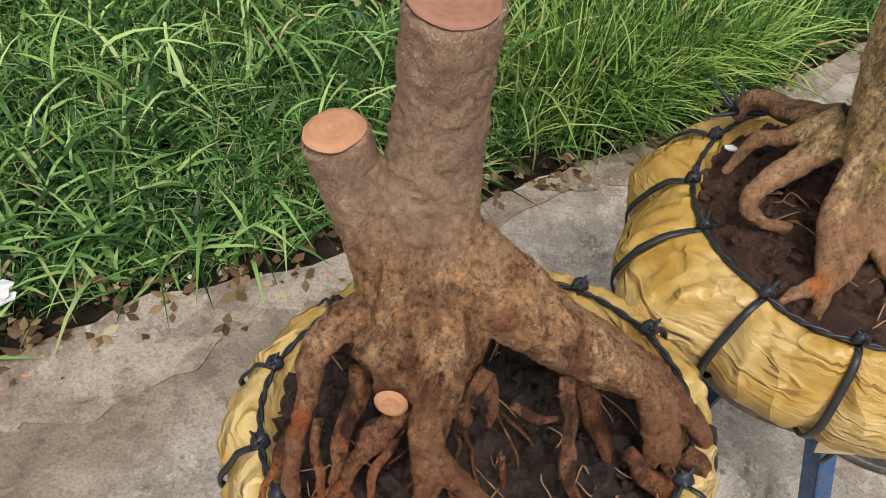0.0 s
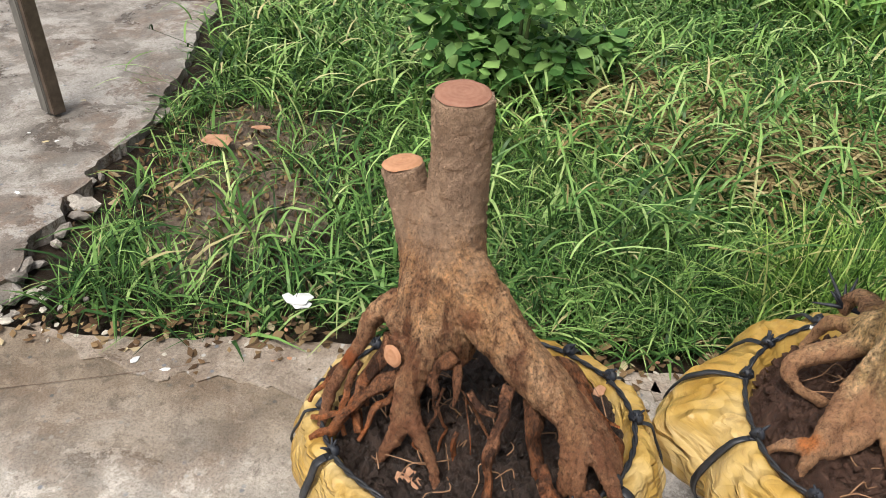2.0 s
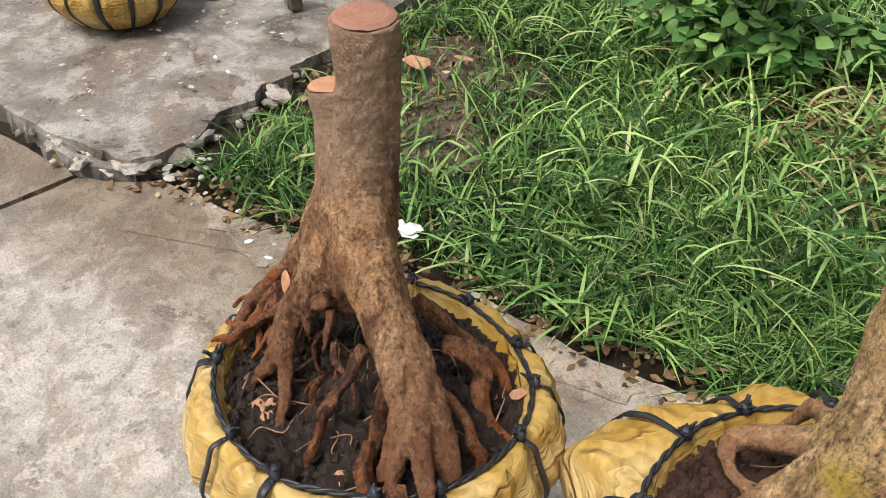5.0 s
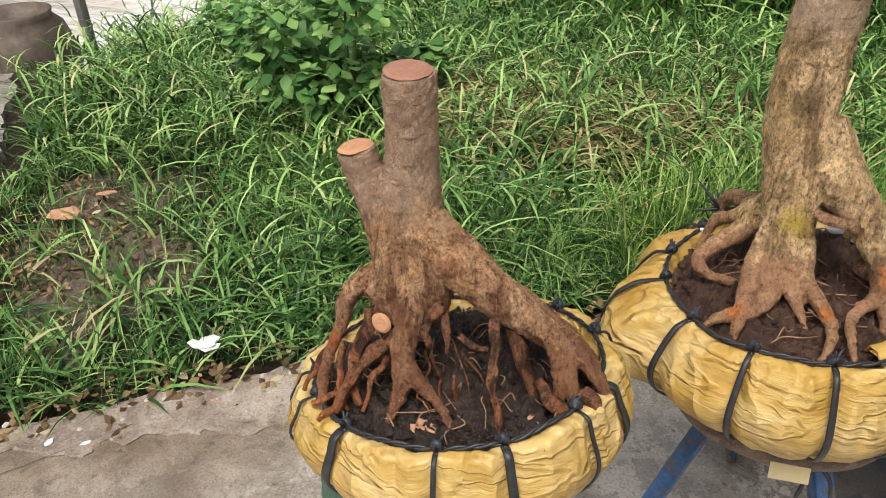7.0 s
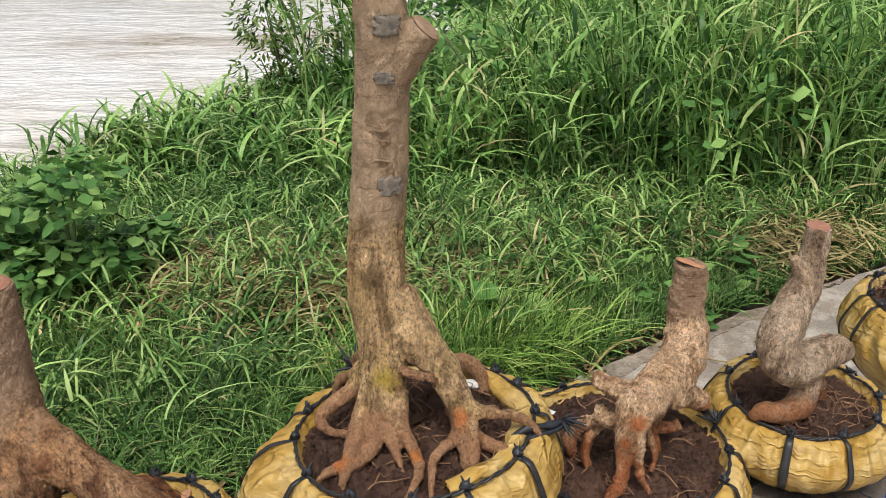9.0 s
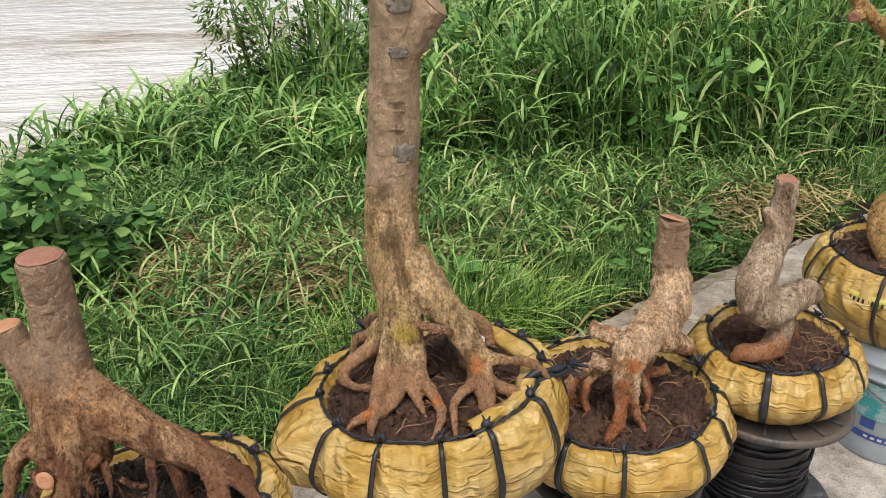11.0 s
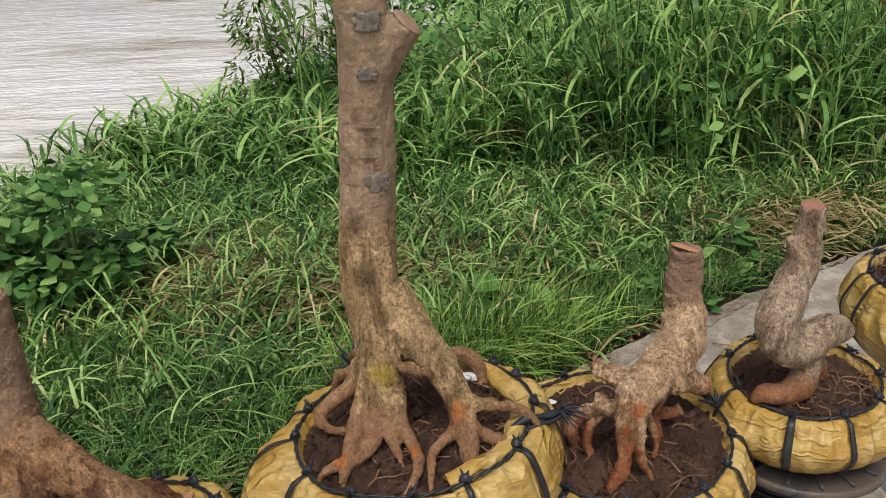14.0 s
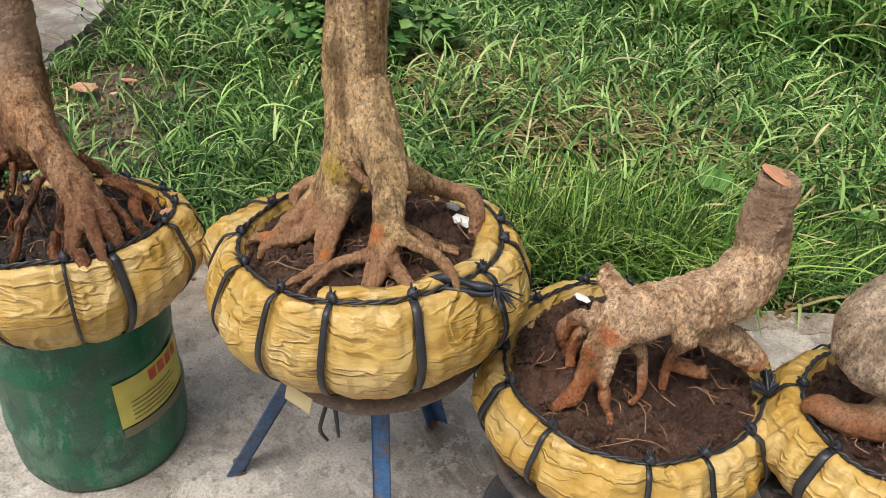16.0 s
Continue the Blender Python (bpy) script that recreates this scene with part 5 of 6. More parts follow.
def hair_roots(parent, ball, n, seed, centre, spread, dome=0.01):
    rg = np.random.RandomState(seed)
    pieces = []
    for k in range(n):
        x, y = centre[0] + rg.normal(0, spread), centre[1] + rg.normal(0, spread)
        if ((x - ball.at[0]) / ball.rx) ** 2 + ((y - ball.at[1]) / ball.ry) ** 2 > 0.8:
            continue
        z = ball.top + ball.slope[0] * (x - ball.at[0]) + ball.slope[1] * (y - ball.at[1]) + 0.003
        a, L = rg.uniform(0, 6.28), rg.uniform(0.02, 0.09)
        c, s = math.cos(a) * L, math.sin(a) * L
        j = rg.normal(0, 0.01, (3, 2))
        pieces.append(sweep([(x, y, z, 0.0013), (x + 0.35 * c + j[0, 0], y + 0.35 * s + j[0, 1], z + rg.uniform(0.001, 0.014), 0.0011),
                             (x + 0.7 * c + j[1, 0], y + 0.7 * s + j[1, 1], z + rg.uniform(0.0, 0.010), 0.0009), (x + c, y + s, z + 0.001, 0.0006)], 4, 3))
    ob = part("root_hair", joined("root_hair", pieces), M_TWIG, parent, "thin pale hair roots")
    ob["kind"] = "stuff"


GROUP = "stumps in wrapped root balls"

# A: forked stump on the green drum
TA = empty("potted_stump", (0, 0, 0))
BA = Ball((0.102, 0.503), 0.226, 0.200, 0.636, 0.472, 0.027, (0.15, -0.09), 1, 13, (), 0.6)
build_ball(BA, TA, M_SOIL, 0.015, 0.0058)
TR = [sweep([(0.032, 0.547, 1.096, 0.0375), (0.033, 0.546, 1.02, 0.0375), (0.032, 0.54, 0.955, 0.040), (0.030, 0.53, 0.895, 0.049), (0.034, 0.515, 0.84, 0.058), (0.045, 0.50, 0.79, 0.060), (0.055, 0.49, 0.735, 0.042)], 18, 8, 0.02, 1),
      sweep([(-0.048, 0.53, 0.979, 0.028), (-0.039, 0.53, 0.945, 0.028), (-0.018, 0.528, 0.90, 0.034), (0.005, 0.52, 0.85, 0.04), (0.02, 0.51, 0.80, 0.035)], 14, 7, 0.03, 2),
      sweep([(0.05, 0.52, 0.88, 0.036), (0.098, 0.508, 0.843, 0.039), (0.16, 0.503, 0.798, 0.034), (0.222, 0.503, 0.760, 0.030), (0.272, 0.507, 0.725, 0.022), (0.308, 0.510, 0.69, 0.016), (0.328, 0.512, 0.640, 0.009)], 16, 7, 0.10, 3),
      sweep([(0.224, 0.490, 0.775, 0.0204), (0.253, 0.478, 0.755, 0.0137), (0.271, 0.466, 0.728, 0.0113), (0.278, 0.453, 0.698, 0.0090), (0.280, 0.440, 0.668, 0.0070), (0.281, 0.432, 0.635, 0.0047)], 12, 7, 0.14, 4),
      sweep([(0.250, 0.488, 0.755, 0.0153), (0.285, 0.469, 0.728, 0.0105), (0.296, 0.452, 0.697, 0.0090), (0.301, 0.440, 0.664, 0.0070), (0.302, 0.432, 0.635, 0.0047)], 12, 7, 0.14, 5),
      sweep([(0.262, 0.492, 0.748, 0.0170), (0.300, 0.482, 0.724, 0.0137), (0.328, 0.476, 0.695, 0.0105), (0.346, 0.468, 0.662, 0.0070), (0.350, 0.464, 0.640, 0.0047)], 12, 7, 0.14, 14),
      sweep([(0.02, 0.505, 0.80, 0.034), (-0.024, 0.50, 0.780, 0.0225), (-0.047, 0.488, 0.767, 0.0180), (-0.061, 0.470, 0.747, 0.0150), (-0.063, 0.452, 0.720, 0.0125), (-0.068, 0.425, 0.692, 0.0105), (-0.071, 0.395, 0.663, 0.0095), (-0.060, 0.361, 0.628, 0.0075), (-0.055, 0.350, 0.612, 0.005)], 14, 7, 0.12, 6),
      sweep([(0.03, 0.49, 0.785, 0.036), (0.006, 0.468, 0.782, 0.031), (-0.006, 0.450, 0.775, 0.021)], 12, 6, 0.14, 7),
      sweep([(0.02, 0.47, 0.765, 0.026), (0.019, 0.445, 0.762, 0.020), (0.018, 0.434, 0.760, 0.018)], 12, 5, 0.02, 8),
      sweep([(0.058, 0.468, 0.80, 0.034), (0.061, 0.438, 0.768, 0.023), (0.054, 0.418, 0.735, 0.0185), (0.059, 0.402, 0.702, 0.0170), (0.060, 0.384, 0.672, 0.0120), (0.054, 0.366, 0.646, 0.009), (0.050, 0.356, 0.622, 0.006)], 12, 7, 0.14, 9),
      sweep([(0.062, 0.405, 0.706, 0.0155), (0.098, 0.390, 0.684, 0.0110), (0.122, 0.380, 0.667, 0.0085), (0.141, 0.366, 0.652, 0.006), (0.150, 0.358, 0.628, 0.004)], 10, 6, 0.14, 11)]
tr = part("trunk", joined("trunk", TR), M_BARK_A, TA, "brown bark with rough patches")
displaced(tr, 0.0030, [('CLOUDS', 0.06, 0.007), ('CLOUDS', 0.012, 0.0055), ('CLOUDS', 0.005, 0.004)])
cut_face(tr, (0.032, 0.546, 1.099), (0.05, -0.02, 1), 0.036, M_CUT, "fresh reddish saw cut", 1)
cut_face(tr, (-0.049, 0.530, 0.983), (-0.12, 0.02, 1), 0.0265, M_CUT_PALE, "fresh orange saw cut", 2, 1.08)
cut_face(tr, (0.018, 0.427, 0.758), (-0.05, -1, 0.25), 0.0165, M_CUT_PALE, "pale orange cut root end", 3)
for k, rows in enumerate([
        [(-0.015, 0.465, 0.750, 0.0125), (-0.021, 0.441, 0.715, 0.0100), (-0.027, 0.416, 0.686, 0.0085), (-0.027, 0.394, 0.660, 0.0072), (-0.008, 0.382, 0.628, 0.005)],
        [(0.035, 0.448, 0.735, 0.0140), (0.006, 0.421, 0.703, 0.0110), (-0.011, 0.399, 0.684, 0.0088), (-0.022, 0.377, 0.665, 0.0076), (-0.030, 0.349, 0.644, 0.0064), (-0.050, 0.328, 0.632, 0.0045)],
        [(0.100, 0.455, 0.790, 0.0085), (0.088, 0.437, 0.776, 0.0072), (0.083, 0.430, 0.752, 0.0060), (0.090, 0.428, 0.730, 0.0030)],
        [(0.104, 0.456, 0.775, 0.0062), (0.112, 0.446, 0.744, 0.0050), (0.113, 0.438, 0.716, 0.0022)],
        [(0.178, 0.470, 0.770, 0.0080), (0.187, 0.446, 0.742, 0.0076), (0.190, 0.421, 0.714, 0.0070), (0.194, 0.403, 0.692, 0.0074), (0.210, 0.380, 0.662, 0.0058), (0.214, 0.372, 0.636, 0.004)],
        [(0.198, 0.490, 0.745, 0.0110), (0.217, 0.469, 0.707, 0.0105), (0.233, 0.456, 0.680, 0.0090), (0.246, 0.447, 0.646, 0.006)],
        [(0.250, 0.440, 0.700, 0.0085), (0.270, 0.424, 0.684, 0.0105), (0.299, 0.415, 0.668, 0.0085), (0.310, 0.410, 0.645, 0.005)],
        [(0.310, 0.448, 0.690, 0.0105), (0.330, 0.442, 0.678, 0.0100), (0.345, 0.440, 0.655, 0.006)],
        [(-0.050, 0.435, 0.700, 0.0050), (-0.049, 0.406, 0.676, 0.0046), (-0.041, 0.383, 0.656, 0.0040), (-0.020, 0.365, 0.628, 0.003)],
        [(0.025, 0.425, 0.700, 0.0048), (0.008, 0.400, 0.673, 0.0045), (0.003, 0.369, 0.630, 0.003)],
        [(-0.068, 0.432, 0.690, 0.0060), (-0.086, 0.398, 0.660, 0.0050), (-0.096, 0.372, 0.640, 0.0030)],
        [(-0.010, 0.405, 0.668, 0.0044), (-0.030, 0.386, 0.652, 0.0046), (-0.048, 0.374, 0.645, 0.0040), (-0.075, 0.355, 0.636, 0.0026)],
        [(0.130, 0.425, 0.690, 0.0034), (0.133, 0.412, 0.670, 0.0036), (0.140, 0.402, 0.640, 0.002)],
        [(0.16, 0.58, 0.71, 0.012), (0.20, 0.615, 0.68, 0.010), (0.245, 0.60, 0.65, 0.008), (0.275, 0.615, 0.63, 0.006)],
        [(0.10, 0.57, 0.74, 0.012), (0.13, 0.61, 0.69, 0.010), (0.175, 0.645, 0.655, 0.008), (0.21, 0.65, 0.63, 0.006)],
        [(0.24, 0.53, 0.73, 0.009), (0.275, 0.555, 0.69, 0.007), (0.30, 0.56, 0.665, 0.006), (0.312, 0.555, 0.64, 0.004)],
        [(0.13, 0.45, 0.745, 0.004), (0.155, 0.44, 0.738, 0.005), (0.175, 0.445, 0.735, 0.003)]]):
    root(TA, rows, M_ROOT_A, 3.1 * k)
ra = random.Random(15)
for k in range(7):
    a = -2.7 + 0.38 * k + ra.uniform(-0.15, 0.15)
    reach, r0 = ra.uniform(0.06, 0.13), ra.uniform(0.0011, 0.0024)
    sx, sy = 0.075 + 0.04 * math.cos(a), 0.475 + 0.03 * math.sin(a)
    ex, ey = 0.085 + 1.15 * reach * math.cos(a), 0.48 + 0.95 * reach * math.sin(a)
    rows = [(sx, sy, ra.uniform(0.71, 0.76), r0)]
    for f in (0.35, 0.65, 0.9):
        rows.append((sx + (ex - sx) * f + ra.uniform(-0.014, 0.014), sy + (ey - sy) * f + ra.uniform(-0.014, 0.014), 0.735 - 0.10 * f + ra.uniform(-0.015, 0.01), r0 * (1.05 - 0.5 * f)))
    rows.append((ex, ey, 0.610 + 0.13 * (ex - 0.11), r0 * 0.4))
    root(TA, rows, M_ROOT_A, 7.7 * k, 7)
hair_roots(TA, BA, 75, 4, (0.11, 0.45), 0.11)
tagged(TA, "forked brown stump with exposed red roots in yellow wrapped root ball", "stump", GROUP)

# B: tall stump on the blue tripod
TB = empty("potted_stump", (0, 0, 0))
BB = Ball((0.608, 0.835), 0.224, 0.232, 0.680, 0.462, 0.036, (0.09, -0.05), 2, 13, ((3.45, 0.048, 0.32), (3.62, 0.02, 0.08), (2.6, 0.025, 0.3), (4.6, 0.008, 0.3), (5.6, 0.01, 0.25)), 1.0)
build_ball(BB, TB, M_SOIL_RED, 0.012, 0.0082)
TR = [sweep([(0.570, 0.868, 1.655, 0.0285), (0.568, 0.868, 1.559, 0.030), (0.567, 0.866, 1.502, 0.036), (0.572, 0.866, 1.435, 0.042), (0.572, 0.868, 1.359, 0.045), (0.564, 0.87, 1.273, 0.046), (0.556, 0.87, 1.168, 0.049),
             (0.545, 0.866, 1.063, 0.050), (0.543, 0.86, 0.977, 0.0515), (0.550, 0.85, 0.901, 0.050), (0.555, 0.832, 0.84, 0.044), (0.560, 0.808, 0.785, 0.038), (0.562, 0.785, 0.745, 0.028)], 18, 8, 0.02, 21),
      sweep([(0.567, 0.866, 1.488, 0.033), (0.535, 0.862, 1.507, 0.026), (0.505, 0.858, 1.527, 0.022)], 12, 6, 0.06, 22),
      sweep([(0.567, 0.866, 1.478, 0.033), (0.60, 0.86, 1.493, 0.029), (0.622, 0.852, 1.502, 0.020)], 12, 6, 0.08, 23),
      sweep([(0.585, 0.866, 1.340, 0.036), (0.612, 0.862, 1.378, 0.032), (0.642, 0.858, 1.416, 0.028)], 12, 6, 0.05, 24),
      sweep([(0.568, 0.855, 0.945, 0.046), (0.610, 0.842, 0.885, 0.042), (0.662, 0.815, 0.828, 0.032), (0.698, 0.780, 0.780, 0.0255), (0.710, 0.757, 0.745, 0.0235), (0.718, 0.737, 0.715, 0.020), (0.724, 0.715, 0.690, 0.015), (0.724, 0.702, 0.665, 0.010)], 14, 7, 0.12, 25),
      sweep([(0.545, 0.805, 0.790, 0.0272), (0.522, 0.772, 0.741, 0.0184), (0.516, 0.735, 0.718, 0.0148), (0.511, 0.699, 0.699, 0.0119), (0.506, 0.672, 0.678, 0.0082), (0.504, 0.660, 0.656, 0.0049)], 12, 7, 0.12, 26),
      sweep([(0.560, 0.795, 0.775, 0.0255), (0.553, 0.765, 0.731, 0.0176), (0.548, 0.735, 0.706, 0.0148), (0.524, 0.706, 0.692, 0.0135), (0.494, 0.690, 0.688, 0.0107), (0.470, 0.680, 0.680, 0.0074), (0.455, 0.675, 0.660, 0.0041)], 12, 7, 0.12, 126),
      sweep([(0.568, 0.800, 0.770, 0.0255), (0.572, 0.765, 0.728, 0.0164), (0.592, 0.725, 0.701, 0.0098), (0.608, 0.700, 0.676, 0.0049)], 12, 7, 0.12, 226),
      sweep([(0.580, 0.795, 0.778, 0.0255), (0.594, 0.763, 0.734, 0.0152), (0.622, 0.720, 0.714, 0.0116), (0.638, 0.687, 0.704, 0.0098), (0.637, 0.650, 0.700, 0.0082), (0.624, 0.612, 0.692, 0.0053), (0.615, 0.600, 0.671, 0.0033)], 12, 7, 0.12, 27),
      sweep([(0.712, 0.752, 0.735, 0.0170), (0.680, 0.728, 0.719, 0.0103), (0.662, 0.690, 0.714, 0.0089), (0.664, 0.655, 0.708, 0.0075), (0.667, 0.618, 0.699, 0.0049), (0.668, 0.606, 0.678, 0.0033)], 12, 7, 0.12, 127),
      sweep([(0.700, 0.782, 0.785, 0.0204), (0.728, 0.778, 0.765, 0.0152), (0.766, 0.785, 0.754, 0.0116), (0.807, 0.792, 0.744, 0.0103), (0.836, 0.792, 0.722, 0.0085), (0.846, 0.790, 0.690, 0.0057)], 12, 7, 0.12, 129),
      sweep([(0.715, 0.762, 0.735, 0.0170), (0.745, 0.757, 0.712, 0.0131), (0.784, 0.742, 0.708, 0.0107), (0.825, 0.722, 0.700, 0.0074), (0.838, 0.715, 0.678, 0.0041)], 12, 7, 0.12, 128),
      sweep([(0.525, 0.852, 0.800, 0.0255), (0.488, 0.848, 0.744, 0.0176), (0.452, 0.829, 0.722, 0.0148), (0.433, 0.806, 0.702, 0.0121), (0.456, 0.792, 0.689, 0.0098), (0.500, 0.800, 0.676, 0.0066)], 12, 7, 0.12, 28),
      sweep([(0.53, 0.875, 0.800, 0.0204), (0.480, 0.890, 0.753, 0.0131), (0.450, 0.905, 0.728, 0.0107), (0.430, 0.900, 0.671, 0.0066)], 10, 6, 0.14, 130),
      sweep([(0.63, 0.86, 0.820, 0.0272), (0.645, 0.92, 0.771, 0.0205), (0.655, 0.975, 0.738, 0.0180), (0.690, 0.995, 0.731, 0.0172), (0.722, 0.985, 0.711, 0.0156), (0.735, 0.965, 0.666, 0.0115)], 12, 7, 0.10, 29)]
tr = part("trunk", joined("trunk", TR), M_BARK_B, TB, "tan bark with dark stains and knots")
displaced(tr, 0.0034, [('CLOUDS', 0.07, 0.008), ('CLOUDS', 0.014, 0.005), ('CLOUDS', 0.006, 0.0035)])
cut_face(tr, (0.570, 0.868, 1.655), (0, -0.1, 1), 0.0285, M_CUT_OLD, "weathered saw cut", 4)
cut_face(tr, (0.644, 0.857, 1.419), (0.75, -0.12, 0.8), 0.027, M_CUT_OLD, "weathered saw cut", 5)
cut_face(tr, (0.503, 0.858, 1.529), (-0.85, 0, 0.55), 0.021, M_CUT_OLD, "weathered saw cut", 6)
for k, (cx, cy, z, tr_r, a0, w, hh) in enumerate([(0.572, 0.866, 1.425, 0.045, -1.2, 0.55, 0.017), (0.557, 0.870, 1.165, 0.050, -1.05, 0.50, 0.018), (0.570, 0.867, 1.345, 0.046, -1.35, 0.4, 0.010)]):
    V, Q = [], []
    for s in range(33):
        for q in range(25):
            u, v = s / 16 - 1, q / 12 - 1
            f = 1 - (u * u + v * v) + 0.9 * noise.noise((u * 2.2 + 5 * k, v * 2.2, 1)) + 0.4 * noise.noise((u * 6 + k, v * 6, 4))
            rad = tr_r - 0.001 + 0.0035 * min(1, max(-3, 2.5 * f))
            a = a0 + u * w
            V.append((cx + rad * math.cos(a), cy + rad * math.sin(a), z + v * hh))
    for s in range(32):
        for q in range(24):
            o = s * 25 + q
            Q.append((o, o + 25, o + 26, o + 1))
    part("scar", quick_mesh("scar", V, Q), M_GREY_BARK, tr, "grey healed pruning scar")
for k, (x, z, w) in enumerate([(0.565, 1.205, 0.024), (0.565, 1.255, 0.028), (0.572, 1.238, 0.016), (0.560, 1.11, 0.02)]):
    part("knot_ridge", joined("knot_ridge", [sweep([(x - w, 0.842, z, 0.0018), (x - 0.3 * w, 0.8245, z + 0.006, 0.0022), (x + 0.4 * w, 0.8245, z + 0.005, 0.0022), (x + w, 0.842, z - 0.002, 0.0018)], 7, 5, 0.3, k)]), M_BARK_B, tr)
for k, rows in enumerate([
        [(0.53, 0.88, 0.79, 0.024), (0.50, 0.94, 0.755, 0.018), (0.475, 0.99, 0.735, 0.015), (0.455, 1.01, 0.69, 0.012)],
        [(0.592, 0.805, 0.826, 0.007), (0.635, 0.79, 0.823, 0.008), (0.676, 0.785, 0.813, 0.006)],
        [(0.68, 0.82, 0.74, 0.016), (0.72, 0.85, 0.71, 0.013), (0.76, 0.89, 0.69, 0.009)]]):
    root(TB, rows, M_ROOT_B, 2.3 * k + 50)
hair_roots(TB, BB, 70, 14, (0.63, 0.82), 0.13)
for k, (x, y, z, s) in enumerate([(0.70, 0.97, 0.692, 0.026), (0.655, 1.0, 0.69, 0.018), (0.435, 0.93, 0.69, 0.012)]):
    bm = chunk_bm((s, s * 0.6, s * 0.35), k)
    part("plastic_scrap", bm, M_WHITE, TB, "crumpled white plastic scrap").location = (x, y, z)
V, Q = [], []
for s in range(61):
    a = -1.15 + 2.35 * s / 60
    wv = 0.010 * noise.noise((4 * a, 0, 1)) + 0.004 * math.sin(9 * a)
    for o, dz in ((0.006, 0.003), (-0.012 + wv, 0.016), (-0.034 + wv, 0.012), (-0.046 + 1.5 * wv, -0.012), (-0.030 + wv, 0.006), (-0.010 + wv, 0.010)):
        V.append(BB.ring(a, o, dz))
for s in range(60):
    for k in range(6):
        Q.append((s * 6 + k, s * 6 + (k + 1) % 6, s * 6 + 6 + (k + 1) % 6, s * 6 + 6 + k))
part("wrap_fold", quick_mesh("wrap_fold", V, Q), M_WRAP, TB, "loose fold of yellow plastic")
# big bow where the ring cord is tied
bow = [sweep([(0.795, 0.775, 0.712, 0.004), (0.825, 0.79, 0.722, 0.0085), (0.85, 0.805, 0.718, 0.0055), (0.868, 0.818, 0.712, 0.008), (0.885, 0.83, 0.712, 0.004)], 8, 5, 0.45, 3),
       sweep([(0.80, 0.77, 0.705, 0.004), (0.835, 0.785, 0.708, 0.006), (0.872, 0.812, 0.704, 0.005), (0.89, 0.83, 0.706, 0.003)], 8, 5, 0.45, 4)]
rb = random.Random(8)
for k in range(26):
    d = np.array([rb.uniform(0.1, 0.9), rb.uniform(-0.5, 0.6), rb.uniform(-0.5, 0.5)])
    bow.append(sweep([(0.885, 0.83, 0.713, 0.0025), (0.885 + 0.02 * d[0], 0.83 + 0.02 * d[1], 0.713 + 0.025 * d[2], 0.002), (0.885 + 0.05 * d[0], 0.83 + 0.05 * d[1], 0.708 + 0.045 * d[2], 0.001)], 5, 3))
bow_tie(TB, bow, "large frayed cord bow")
bow = []
for k in range(14):
    d = np.array([rb.uniform(-1, 1), rb.uniform(-0.2, 1), rb.uniform(-0.3, 0.8)])
    p = np.array([0.455, 1.0, 0.70])
    bow.append(sweep([(*p, 0.004), (*(p + 0.025 * d), 0.003), (*(p + 0.05 * d), 0.0012)], 5, 3))
bow_tie(TB, bow, "frayed cord bow")
tagged(TB, "tall tan stump with splayed roots in yellow wrapped root ball", "stump", GROUP)

# C: bent stump on the dusty cable reel
TC = empty("potted_stump", (0, 0, 0))
BC = Ball((1.032, 1.078), 0.23, 0.23, 0.482, 0.315, 0.03, (0.0, 0.02), 3, 12)
build_ball(BC, TC, M_SOIL_RED, 0.006, 0.0055)
TR = [sweep([(1.157, 1.172, 0.888, 0.034), (1.158, 1.172, 0.83, 0.0365), (1.160, 1.17, 0.775, 0.041), (1.164, 1.158, 0.728, 0.048), (1.147, 1.105, 0.698, 0.049), (1.098, 1.035, 0.682, 0.043), (1.052, 0.985, 0.662, 0.043), (1.035, 0.965, 0.630, 0.034)], 18, 8, 0.10, 31),
      sweep([(1.045, 0.975, 0.660, 0.0306), (1.026, 0.952, 0.627, 0.0252), (1.017, 0.935, 0.574, 0.0181), (1.019, 0.922, 0.537, 0.0143), (1.010, 0.908, 0.504, 0.0126), (0.996, 0.900, 0.481, 0.0092), (0.988, 0.896, 0.459, 0.0050)], 12, 7, 0.13, 32),
      sweep([(1.05, 0.965, 0.650, 0.0243), (1.042, 0.945, 0.612, 0.0185), (1.048, 0.938, 0.557, 0.0139), (1.056, 0.936, 0.513, 0.0109), (1.072, 0.936, 0.480, 0.0067), (1.078, 0.935, 0.459, 0.0042)], 12, 7, 0.14, 33),
      sweep([(1.040, 0.985, 0.650, 0.0252), (1.010, 0.980, 0.619, 0.0189), (0.967, 1.003, 0.597, 0.0160), (0.930, 1.017, 0.565, 0.0143), (0.916, 1.020, 0.525, 0.0113), (0.924, 1.024, 0.483, 0.0076), (0.926, 1.026, 0.459, 0.0042)], 12, 7, 0.12, 34),
      sweep([(1.04, 1.0, 0.668, 0.026), (1.0, 1.02, 0.668, 0.021), (0.975, 1.035, 0.672, 0.019), (0.962, 1.045, 0.682, 0.014)], 10, 6, 0.16, 35),
      sweep([(1.110, 1.06, 0.668, 0.036), (1.130, 1.10, 0.625, 0.034), (1.165, 1.125, 0.590, 0.031), (1.200, 1.150, 0.563, 0.026), (1.226, 1.165, 0.548, 0.018)], 12, 7, 0.12, 36),
      sweep([(1.12, 1.06, 0.69, 0.03), (1.128, 1.03, 0.652, 0.026), (1.134, 1.018, 0.628, 0.019)], 10, 6, 0.2, 37)]
tr = part("trunk", joined("trunk", TR), M_BARK_C, TC, "pale knotty bark")
